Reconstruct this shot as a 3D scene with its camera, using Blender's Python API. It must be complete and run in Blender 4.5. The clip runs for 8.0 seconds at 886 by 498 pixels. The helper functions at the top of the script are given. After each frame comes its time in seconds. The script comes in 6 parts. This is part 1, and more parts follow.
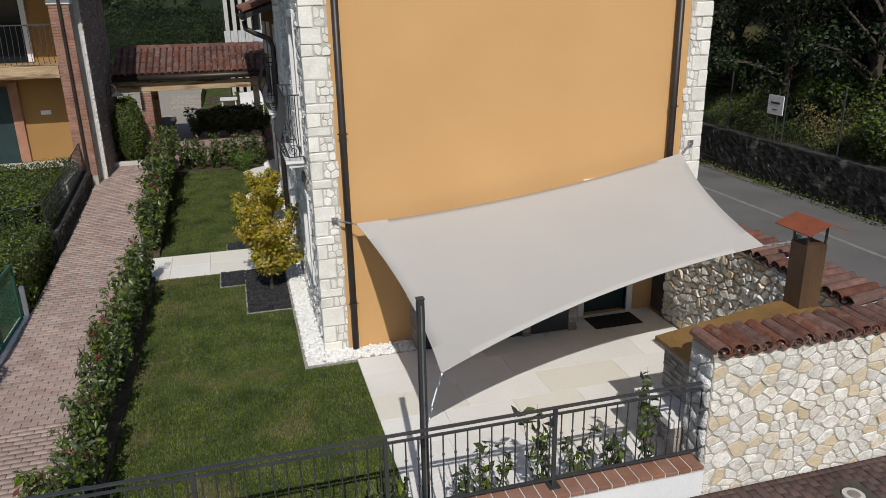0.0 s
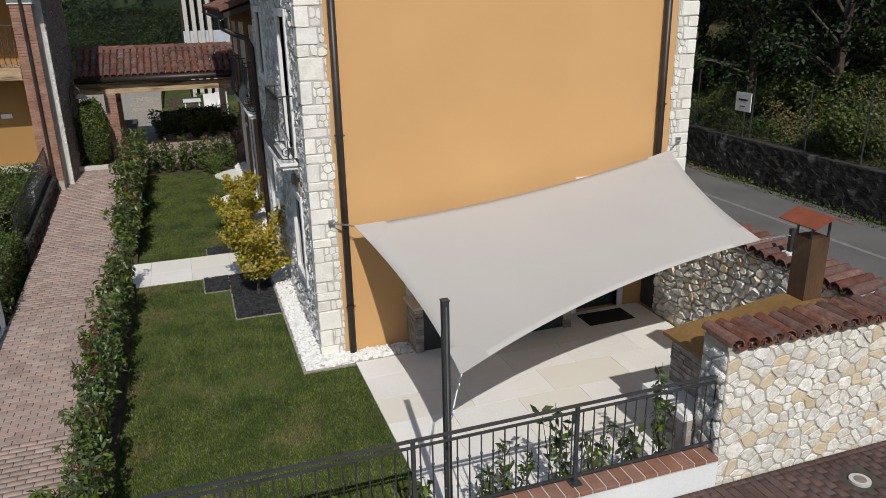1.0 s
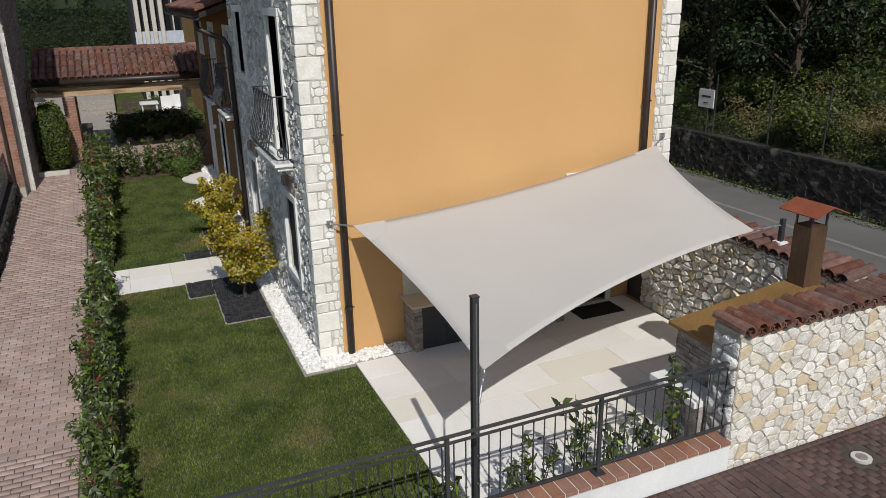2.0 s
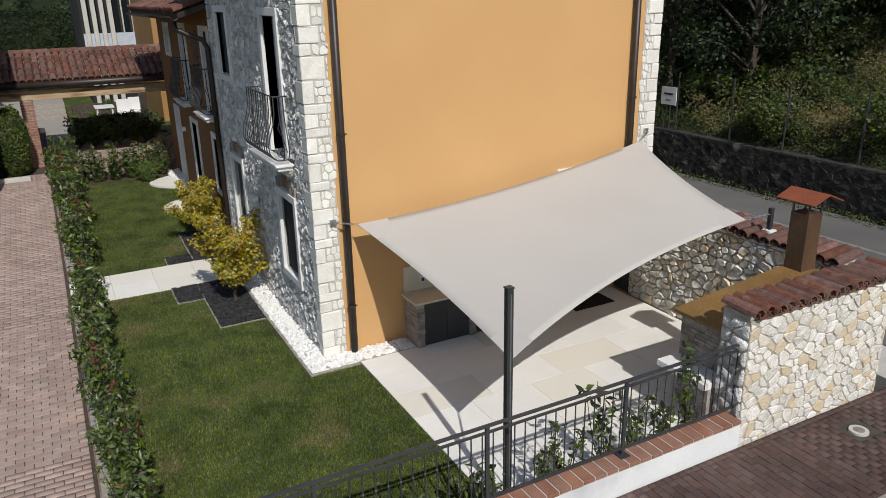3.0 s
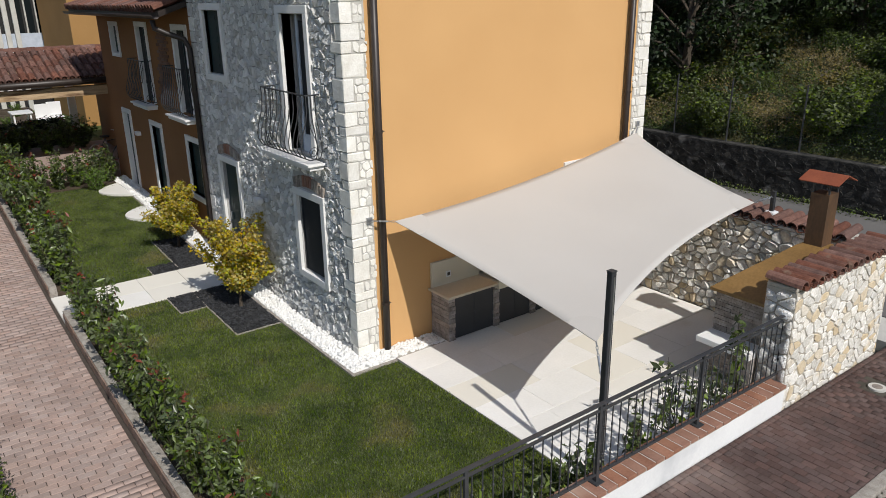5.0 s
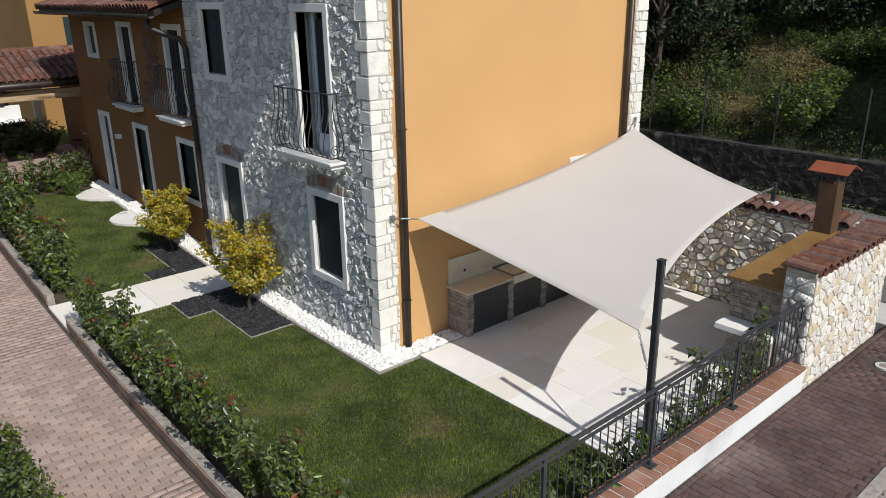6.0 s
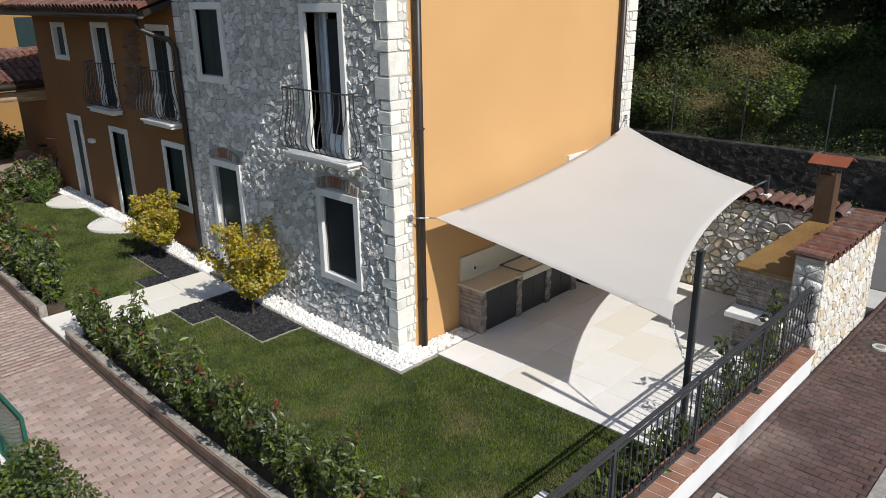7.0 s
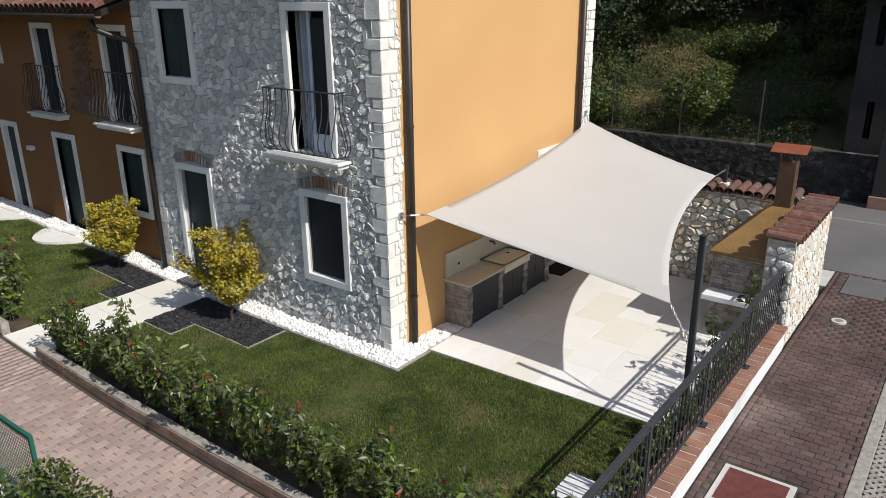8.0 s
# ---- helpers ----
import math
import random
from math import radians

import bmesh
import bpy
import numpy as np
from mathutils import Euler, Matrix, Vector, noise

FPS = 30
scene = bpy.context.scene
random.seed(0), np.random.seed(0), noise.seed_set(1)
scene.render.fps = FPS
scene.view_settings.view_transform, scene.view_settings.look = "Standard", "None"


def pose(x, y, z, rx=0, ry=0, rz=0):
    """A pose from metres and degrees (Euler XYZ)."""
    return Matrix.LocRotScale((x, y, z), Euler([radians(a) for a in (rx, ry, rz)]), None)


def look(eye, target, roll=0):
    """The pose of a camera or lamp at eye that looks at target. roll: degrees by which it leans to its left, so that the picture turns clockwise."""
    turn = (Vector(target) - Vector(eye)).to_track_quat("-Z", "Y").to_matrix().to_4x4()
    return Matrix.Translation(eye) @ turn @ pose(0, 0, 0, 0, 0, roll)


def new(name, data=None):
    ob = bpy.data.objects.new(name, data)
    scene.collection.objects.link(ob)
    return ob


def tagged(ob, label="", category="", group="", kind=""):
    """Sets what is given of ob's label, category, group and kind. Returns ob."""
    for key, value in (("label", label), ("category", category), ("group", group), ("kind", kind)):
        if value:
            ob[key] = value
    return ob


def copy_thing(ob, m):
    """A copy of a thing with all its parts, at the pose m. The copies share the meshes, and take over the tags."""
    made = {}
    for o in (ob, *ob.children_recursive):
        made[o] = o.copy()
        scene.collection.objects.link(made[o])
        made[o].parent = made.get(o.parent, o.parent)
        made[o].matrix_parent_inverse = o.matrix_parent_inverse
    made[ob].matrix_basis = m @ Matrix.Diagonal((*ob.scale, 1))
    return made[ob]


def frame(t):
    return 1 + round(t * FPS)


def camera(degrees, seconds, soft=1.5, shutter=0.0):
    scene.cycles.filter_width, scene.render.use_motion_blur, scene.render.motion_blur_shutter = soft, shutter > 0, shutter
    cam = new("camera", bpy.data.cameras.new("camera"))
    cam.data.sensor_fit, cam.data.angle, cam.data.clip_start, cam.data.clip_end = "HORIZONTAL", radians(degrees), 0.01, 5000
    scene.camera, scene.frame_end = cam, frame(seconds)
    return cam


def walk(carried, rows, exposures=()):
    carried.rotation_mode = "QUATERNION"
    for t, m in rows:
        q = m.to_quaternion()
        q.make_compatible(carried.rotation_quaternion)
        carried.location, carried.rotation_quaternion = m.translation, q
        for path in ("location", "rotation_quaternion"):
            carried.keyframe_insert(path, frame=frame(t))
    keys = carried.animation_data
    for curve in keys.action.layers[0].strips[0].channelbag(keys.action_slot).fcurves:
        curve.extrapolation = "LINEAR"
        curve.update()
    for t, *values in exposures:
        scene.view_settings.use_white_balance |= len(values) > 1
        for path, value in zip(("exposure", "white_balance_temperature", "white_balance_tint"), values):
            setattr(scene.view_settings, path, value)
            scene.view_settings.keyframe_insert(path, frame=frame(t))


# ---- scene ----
cam = camera(62.0, 8.0, soft=0.5)
PATH = [
    (0, (0.094, -0.366, 5.197), (0.592, 1.459, 4.549), -1.2),
    (0.5, (-0.202, -0.274, 5.207), (0.357, 1.533, 4.557), -1.2),
    (1, (-0.486, -0.142, 5.213), (0.128, 1.646, 4.561), -1.2),
    (1.5, (-0.821, -0.015, 5.213), (-0.143, 1.749, 4.559), -1.2),
    (3, (-1.992, 0.31, 5.202), (-1.111, 1.983, 4.548), -1.2),
    (3.5, (-2.465, 0.494, 5.201), (-1.517, 2.128, 4.547), -1.1),
    (4, (-2.917, 0.727, 5.207), (-1.905, 2.323, 4.552), -1.0),
    (4.5, (-3.382, 0.988, 5.207), (-2.309, 2.543, 4.551), -0.9),
    (6, (-4.744, 1.858, 5.178), (-3.5, 3.28, 4.523), -0.8),
    (6.5, (-5.198, 2.216, 5.184), (-3.896, 3.585, 4.529), -0.7),
    (7, (-5.586, 2.567, 5.187), (-4.225, 3.878, 4.531), -0.7),
    (7.5, (-5.993, 2.929, 5.168), (-4.554, 4.155, 4.514), -0.6),
    (8, (-6.394, 3.323, 5.164), (-4.883, 4.457, 4.509), -0.6),
]
walk(cam, [(t, look(eye, target, roll)) for t, eye, target, roll in PATH], [(0, -0.30), (3, -0.19), (4.5, -0.09), (6.5, 0.06), (8, 0.15)])

# ---- light ----
SUN = Vector((-0.118, -1.0, 1.0)).normalized()      # towards the sun
world = bpy.data.worlds.new("sky")
scene.world = world
world.use_nodes = True
sky = world.node_tree.nodes.new("ShaderNodeTexSky")
sky.sky_type, sky.sun_disc = "NISHITA", False
sky.sun_elevation, sky.sun_rotation = radians(45), radians(184)
world.node_tree.links.new(sky.outputs[0], world.node_tree.nodes["Background"].inputs[0])
world.node_tree.nodes["Background"].inputs[1].default_value = 0.098
sun = new("sun", bpy.data.lights.new("sun", "SUN"))
sun.data.energy, sun.data.angle, sun.data.color = 3.9, radians(0.5), (1.0, 0.96, 0.90)
sun.matrix_world = look(SUN * 50, (0, 0, 0))

# ---- materials ----
def mat(name, c1, c2, scale=3.0, fine=40.0, rough=0.85, bump=0.3, dist=0.01, metal=0.0, vary=0.0, island=0.0, spec=0.3,
        stain=None, stain_at=0.62, stretch=(1, 1, 1), trans=0.0, tint=None):
    """A node material: two colours mixed by noise at two scales, relief, and a random brightness per object or island."""
    m = bpy.data.materials.new(name)
    m.use_nodes = True
    nt = m.node_tree
    n, l = nt.nodes, nt.links
    b = n["Principled BSDF"]
    geo = n.new("ShaderNodeNewGeometry")
    mp = n.new("ShaderNodeMapping")
    mp.inputs["Scale"].default_value = stretch
    l.new(geo.outputs["Position"], mp.inputs[0])

    def tex(s, d=4):
        t = n.new("ShaderNodeTexNoise")
        t.inputs["Scale"].default_value, t.inputs["Detail"].default_value = s, d
        l.new(mp.outputs[0], t.inputs["Vector"])
        return t
    big, small = tex(scale), tex(fine, 3)
    add = n.new("ShaderNodeMath")
    add.operation = "MULTIPLY_ADD"
    l.new(small.outputs[0], add.inputs[0])
    add.inputs[1].default_value = 0.6
    l.new(big.outputs[0], add.inputs[2])
    ramp = n.new("ShaderNodeMapRange")
    ramp.inputs[1].default_value, ramp.inputs[2].default_value = 0.55, 1.05
    l.new(add.outputs[0], ramp.inputs[0])
    mix = n.new("ShaderNodeMix")
    mix.data_type = "RGBA"
    mix.inputs[6].default_value, mix.inputs[7].default_value = (*c1, 1), (*c2, 1)
    l.new(ramp.outputs[0], mix.inputs[0])
    out = mix.outputs[2]
    if stain:
        st = tex(scale * 0.45, 6)
        sr = n.new("ShaderNodeMapRange")
        sr.inputs[1].default_value, sr.inputs[2].default_value = stain_at, stain_at + 0.12
        l.new(st.outputs[0], sr.inputs[0])
        m2 = n.new("ShaderNodeMix")
        m2.data_type = "RGBA"
        l.new(sr.outputs[0], m2.inputs[0])
        l.new(out, m2.inputs[6])
        m2.inputs[7].default_value = (*stain, 1)
        out = m2.outputs[2]
    if vary or island:
        hsv = n.new("ShaderNodeHueSaturation")
        l.new(out, hsv.inputs["Color"])
        mr = n.new("ShaderNodeMapRange")
        if vary:
            src = n.new("ShaderNodeObjectInfo").outputs["Random"]
        else:
            src = geo.outputs["Random Per Island"]
        v = vary or island
        mr.inputs[3].default_value, mr.inputs[4].default_value = 1 - v, 1 + v
        l.new(src, mr.inputs[0])
        l.new(mr.outputs[0], hsv.inputs["Value"])
        wob = n.new("ShaderNodeMath")
        wob.operation = "PINGPONG"
        mul = n.new("ShaderNodeMath")
        mul.operation = "MULTIPLY"
        l.new(src, mul.inputs[0])
        mul.inputs[1].default_value = 7.3
        l.new(mul.outputs[0], wob.inputs[0])
        wob.inputs[1].default_value = 1.0
        mr2 = n.new("ShaderNodeMapRange")
        mr2.inputs[3].default_value, mr2.inputs[4].default_value = 1 - v, 1 + v * 0.6
        l.new(wob.outputs[0], mr2.inputs[0])
        l.new(mr2.outputs[0], hsv.inputs["Saturation"])
        out = hsv.outputs[0]
        if tint:
            tr_ = n.new("ShaderNodeMapRange")
            tr_.inputs[1].default_value, tr_.inputs[2].default_value, tr_.inputs[4].default_value = 0.70, 0.95, 0.85
            l.new(wob.outputs[0], tr_.inputs[0])
            m3 = n.new("ShaderNodeMix")
            m3.data_type = "RGBA"
            l.new(tr_.outputs[0], m3.inputs[0])
            l.new(out, m3.inputs[6])
            m3.inputs[7].default_value = (*tint, 1)
            out = m3.outputs[2]
    l.new(out, b.inputs["Base Color"])
    b.inputs["Roughness"].default_value, b.inputs["Metallic"].default_value = rough, metal
    b.inputs["Specular IOR Level"].default_value = spec
    if bump:
        bp = n.new("ShaderNodeBump")
        bp.inputs["Strength"].default_value, bp.inputs["Distance"].default_value = bump, dist
        l.new(add.outputs[0], bp.inputs["Height"])
        l.new(bp.outputs[0], b.inputs["Normal"])
    if trans:
        tr = n.new("ShaderNodeBsdfTranslucent")
        l.new(out, tr.inputs[0])
        ms = n.new("ShaderNodeMixShader")
        ms.inputs[0].default_value = trans
        l.new(b.outputs[0], ms.inputs[1])
        l.new(tr.outputs[0], ms.inputs[2])
        l.new(ms.outputs[0], n["Material Output"].inputs[0])
    return m


M = dict(
    ochre=mat("ochre_plaster", (0.59, 0.345, 0.148), (0.645, 0.385, 0.17), 0.6, 60, 0.92, 0.12, 0.004, stain=(0.62, 0.372, 0.168), stain_at=0.6),
    # Ochre darkened: the wing's eave shade is put into the base colour.
    shadeochre=mat("shaded_ochre_plaster", (0.235, 0.112, 0.045), (0.28, 0.138, 0.058), 0.7, 60, 0.92, 0.12, 0.004),
    # Yellow taken down: the loggia's shade is put into the plaster colour.
    neighbour=mat("yellow_plaster_shade_dark", (0.31, 0.175, 0.062), (0.37, 0.21, 0.078), 0.7, 60, 0.92, 0.1, 0.004),
    mortar=mat("lime_mortar", (0.44, 0.42, 0.385), (0.56, 0.54, 0.50), 5, 70, 0.95, 0.5, 0.008),
    fmortar=mat("grey_facade_mortar", (0.34, 0.335, 0.32), (0.50, 0.49, 0.47), 6, 60, 0.95, 0.8, 0.014),
    gmortar=mat("warm_garden_mortar", (0.36, 0.33, 0.28), (0.50, 0.465, 0.40), 6, 60, 0.95, 0.8, 0.014),
    stone=mat("rubble_limestone", (0.68, 0.67, 0.645), (0.90, 0.895, 0.875), 14, 60, 0.9, 1.0, 0.05, vary=0.24, stain=(0.60, 0.54, 0.42), stain_at=0.65, tint=(0.56, 0.545, 0.51)),
    stone_i=mat("rubble_limestone_small", (0.68, 0.67, 0.645), (0.90, 0.895, 0.875), 14, 60, 0.9, 1.0, 0.05, island=0.24, stain=(0.60, 0.54, 0.42), stain_at=0.65, tint=(0.56, 0.545, 0.51)),
    quoin=mat("dressed_limestone", (0.70, 0.675, 0.61), (0.84, 0.825, 0.775), 5, 34, 0.88, 0.9, 0.014, vary=0.09, stain=(0.74, 0.65, 0.48), stain_at=0.64),
    gardenstone=mat("garden_wall_stone", (0.56, 0.53, 0.47), (0.86, 0.84, 0.795), 9, 36, 0.9, 1.0, 0.014, vary=0.15, stain=(0.60, 0.47, 0.28), stain_at=0.6, tint=(0.60, 0.47, 0.29)),
    gardenstone_i=mat("garden_wall_stone_small", (0.56, 0.53, 0.47), (0.86, 0.84, 0.795), 9, 36, 0.9, 1.0, 0.014, island=0.15, stain=(0.60, 0.47, 0.28), stain_at=0.6, tint=(0.60, 0.47, 0.29)),
    whitestone=mat("white_stone_trim", (0.74, 0.735, 0.71), (0.84, 0.835, 0.815), 2, 50, 0.7, 0.12, 0.004),
    patio=mat("pale_stone_slab", (0.73, 0.715, 0.68), (0.80, 0.785, 0.755), 1.6, 30, 0.75, 0.1, 0.003, vary=0.05, stain=(0.68, 0.64, 0.57), stain_at=0.64, tint=(0.72, 0.685, 0.60)),
    joint=mat("cement_joint", (0.36, 0.34, 0.30), (0.46, 0.44, 0.40), 6, 60, 0.95, 0.3, 0.004),
    concrete=mat("concrete", (0.46, 0.45, 0.42), (0.58, 0.57, 0.53), 3, 60, 0.9, 0.3, 0.004),
    limewash=mat("white_painted_render", (0.70, 0.71, 0.72), (0.80, 0.81, 0.81), 1.5, 40, 0.85, 0.2, 0.004, stain=(0.50, 0.52, 0.54), stain_at=0.57),
    grassbase=mat("lawn_soil", (0.035, 0.055, 0.011), (0.08, 0.105, 0.025), 2.2, 40, 0.95, 0.8, 0.025, stain=(0.13, 0.12, 0.05), stain_at=0.56),
    grass=mat("grass_blades", (0.055, 0.090, 0.013), (0.165, 0.205, 0.04), 2.2, 18, 0.7, 0, island=0.7, trans=0.25, stain=(0.19, 0.175, 0.058), stain_at=0.56),
    soil=mat("garden_soil", (0.05, 0.038, 0.026), (0.10, 0.075, 0.05), 6, 50, 0.95, 0.8, 0.02),
    wild=mat("hillside_ground", (0.05, 0.055, 0.02), (0.10, 0.09, 0.04), 0.6, 12, 0.95, 0.8, 0.05),
    paver=mat("rose_clay_paver", (0.325, 0.24, 0.207), (0.425, 0.327, 0.287), 2.2, 70, 0.9, 0.4, 0.004, vary=0.15, stain=(0.30, 0.24, 0.215), stain_at=0.6),
    paver_i=mat("rose_clay_paver_far", (0.325, 0.24, 0.207), (0.425, 0.327, 0.287), 2.2, 70, 0.9, 0.4, 0.004, island=0.15, stain=(0.30, 0.24, 0.215), stain_at=0.6),
    redpaver=mat("dark_red_paver", (0.066, 0.042, 0.037), (0.13, 0.084, 0.074), 1.4, 60, 0.88, 0.35, 0.004, vary=0.18, stain=(0.17, 0.125, 0.11), stain_at=0.57),
    redpaver_i=mat("dark_red_paver_far", (0.066, 0.042, 0.037), (0.13, 0.084, 0.074), 1.4, 60, 0.88, 0.35, 0.004, island=0.18, stain=(0.17, 0.125, 0.11), stain_at=0.57),
    djoint=mat("dark_mossy_joint", (0.045, 0.04, 0.032), (0.09, 0.08, 0.065), 8, 60, 0.95, 0.3, 0.004),
    pjoint=mat("sandy_joint", (0.05, 0.04, 0.034), (0.095, 0.077, 0.064), 8, 60, 0.95, 0.3, 0.004),
    brick=mat("clay_brick", (0.26, 0.125, 0.085), (0.36, 0.20, 0.145), 3, 60, 0.9, 0.3, 0.004, vary=0.14),
    capbrick=mat("terracotta_cap", (0.22, 0.105, 0.07), (0.33, 0.175, 0.12), 3.5, 50, 0.88, 0.3, 0.004, vary=0.12, stain=(0.36, 0.24, 0.18), stain_at=0.6),
    tile=mat("old_roof_tile", (0.10, 0.046, 0.036), (0.20, 0.10, 0.074), 9, 46, 0.92, 0.8, 0.01, vary=0.26, stain=(0.22, 0.165, 0.13), stain_at=0.64),
    tile_i=mat("old_roof_tile_far", (0.10, 0.046, 0.036), (0.20, 0.10, 0.074), 9, 46, 0.92, 0.8, 0.01, island=0.26, stain=(0.22, 0.165, 0.13), stain_at=0.64),
    asphalt=mat("asphalt", (0.115, 0.112, 0.11), (0.165, 0.16, 0.155), 0.7, 90, 0.92, 0.35, 0.004, stain=(0.09, 0.088, 0.085), stain_at=0.62),
    roadpaint=mat("worn_road_paint", (0.17, 0.165, 0.16), (0.27, 0.265, 0.255), 5, 50, 0.9, 0.1, 0.002),
    iron=mat("dark_grey_iron", (0.03, 0.032, 0.036), (0.05, 0.052, 0.056), 4, 60, 0.5, 0.1, 0.002, spec=0.5),
    iron_pole=mat("anthracite_pole", (0.028, 0.03, 0.034), (0.045, 0.047, 0.052), 4, 60, 0.42, 0.05, 0.002, spec=0.5),
    patchbrick=mat("weathered_brown_brick", (0.13, 0.072, 0.05), (0.20, 0.118, 0.085), 3, 60, 0.9, 0.4, 0.004, vary=0.2),
    copper=mat("brown_downpipe", (0.022, 0.016, 0.014), (0.042, 0.031, 0.026), 3, 50, 0.45, 0.1, 0.002, spec=0.5),
    steel=mat("galvanised_steel", (0.45, 0.46, 0.47), (0.6, 0.61, 0.62), 6, 80, 0.35, 0.1, 0.002, metal=0.9),
    corten=mat("weathered_steel", (0.060, 0.036, 0.022), (0.13, 0.072, 0.036), 3, 40, 0.6, 0.3, 0.004, spec=0.4, stain=(0.16, 0.085, 0.035), stain_at=0.6, stretch=(1, 1, 0.35)),
    # Rusted ochre, darkened because part of the hood's shade is in the colour.
    hood=mat("ochre_rusted_sheet_shaded", (0.17, 0.098, 0.032), (0.27, 0.16, 0.055), 2, 30, 0.6, 0.2, 0.004, spec=0.4),
    capred=mat("red_oxide_sheet", (0.20, 0.058, 0.03), (0.28, 0.085, 0.042), 4, 40, 0.6, 0.2, 0.003, stain=(0.33, 0.15, 0.06), stain_at=0.66),
    sail=mat("sail_cloth", (0.535, 0.515, 0.485), (0.565, 0.545, 0.515), 0.8, 220, 0.9, 0.12, 0.002, trans=0.12),
    sailpatch=mat("sail_reinforcement", (0.515, 0.495, 0.466), (0.545, 0.525, 0.495), 0.8, 220, 0.9, 0.12, 0.002, trans=0.08),
    shutter=mat("dark_green_shutter", (0.012, 0.028, 0.03), (0.02, 0.042, 0.043), 3, 40, 0.5, 0.1, 0.003, spec=0.4),
    cabinet=mat("anthracite_door", (0.035, 0.036, 0.038), (0.05, 0.051, 0.053), 3, 60, 0.5, 0.05, 0.002, spec=0.4),
    worktop=mat("beige_stone_worktop", (0.56, 0.48, 0.36), (0.64, 0.56, 0.43), 2, 60, 0.5, 0.05, 0.002),
    splash=mat("cream_splashback", (0.66, 0.60, 0.48), (0.72, 0.66, 0.54), 2, 60, 0.6, 0.05, 0.002),
    edgebrick=mat("brown_edging_brick", (0.19, 0.13, 0.10), (0.29, 0.21, 0.165), 4, 40, 0.92, 0.5, 0.006, vary=0.2),
    grit=mat("gritty_concrete", (0.25, 0.225, 0.195), (0.42, 0.39, 0.35), 14, 70, 0.95, 1.0, 0.02),
    slabgrey=mat("brown_grey_split_stone", (0.20, 0.165, 0.14), (0.42, 0.37, 0.33), 9, 40, 0.9, 0.9, 0.012, vary=0.26),
    pebble=mat("white_pebbles", (0.76, 0.75, 0.72), (0.86, 0.855, 0.84), 8, 60, 0.8, 0.1, 0.003, island=0.08),
    slate=mat("black_slate_chips", (0.018, 0.019, 0.021), (0.05, 0.051, 0.055), 8, 60, 0.7, 0.2, 0.004, island=0.5),
    wood=mat("old_timber_beam", (0.34, 0.23, 0.13), (0.56, 0.42, 0.27), 3, 30, 0.85, 0.8, 0.012, stretch=(0.5, 4, 4), stain=(0.13, 0.075, 0.04), stain_at=0.52),
    bark=mat("bark", (0.045, 0.036, 0.028), (0.10, 0.08, 0.06), 10, 60, 0.95, 0.8, 0.01),
    leafhedge=mat("photinia_leaves", (0.056, 0.086, 0.020), (0.13, 0.178, 0.04), 1.5, 20, 0.36, 0, island=0.45, trans=0.22, spec=0.5),
    leafred=mat("photinia_red_shoots", (0.13, 0.025, 0.015), (0.20, 0.05, 0.025), 1.5, 20, 0.45, 0, island=0.3, trans=0.2),
    leafgold=mat("golden_maple_leaves", (0.36, 0.28, 0.025), (0.50, 0.36, 0.04), 2.5, 12, 0.55, 0, island=0.3, trans=0.3, stain=(0.42, 0.22, 0.04), stain_at=0.58),
    leaflime=mat("lime_leaves", (0.30, 0.33, 0.03), (0.42, 0.42, 0.05), 2.5, 12, 0.55, 0, island=0.25, trans=0.3),
    # Near-black green: the deep shade among foliage is put into the leaf colour.
    leafdark=mat("shade_dark_leaves", (0.009, 0.020, 0.008), (0.038, 0.062, 0.018), 0.5, 4, 0.55, 0, island=0.5, trans=0.15),
    leafmid=mat("bramble_leaves", (0.042, 0.075, 0.015), (0.125, 0.16, 0.034), 0.7, 5, 0.6, 0, island=0.55, trans=0.25, stain=(0.20, 0.145, 0.055), stain_at=0.55),
    leafhedge2=mat("clipped_hedge_leaves", (0.046, 0.074, 0.015), (0.13, 0.17, 0.034), 1.5, 20, 0.5, 0, island=0.45, trans=0.2),
    leafbright=mat("bright_shrub_leaves", (0.09, 0.17, 0.02), (0.14, 0.23, 0.035), 1.5, 20, 0.5, 0, island=0.3, trans=0.25),
    strawgrass=mat("dry_grass", (0.16, 0.13, 0.05), (0.26, 0.21, 0.09), 1.0, 8, 0.8, 0, island=0.35, trans=0.2),
    oldwall=mat("mossy_old_wall", (0.018, 0.018, 0.017), (0.06, 0.058, 0.054), 5.0, 30, 0.95, 1.0, 0.03, stain=(0.19, 0.185, 0.175), stain_at=0.60, island=0.3),
    # Near-black base: deep shade is put into the grey plaster's colour.
    greywall=mat("grey_plaster_shade_dark", (0.022, 0.022, 0.023), (0.047, 0.046, 0.045), 0.5, 14, 0.95, 0.3, 0.01, stain=(0.016, 0.015, 0.015), stain_at=0.55),
    white=mat("white_paint", (0.74, 0.74, 0.73), (0.80, 0.80, 0.79), 3, 50, 0.5, 0.05, 0.002),
    curtain=mat("pale_blue_curtain", (0.42, 0.47, 0.55), (0.55, 0.60, 0.68), 5, 50, 0.9, 0.1, 0.003),
    dark=mat("dark_room", (0.015, 0.015, 0.016), (0.025, 0.025, 0.026), 2, 30, 0.9, 0, 0.0),
    rubber=mat("black_door_mat", (0.02, 0.018, 0.017), (0.035, 0.032, 0.03), 5, 120, 0.95, 0.6, 0.004),
    greenmetal=mat("green_painted_metal", (0.02, 0.10, 0.07), (0.03, 0.13, 0.09), 4, 50, 0.5, 0.05, 0.002),
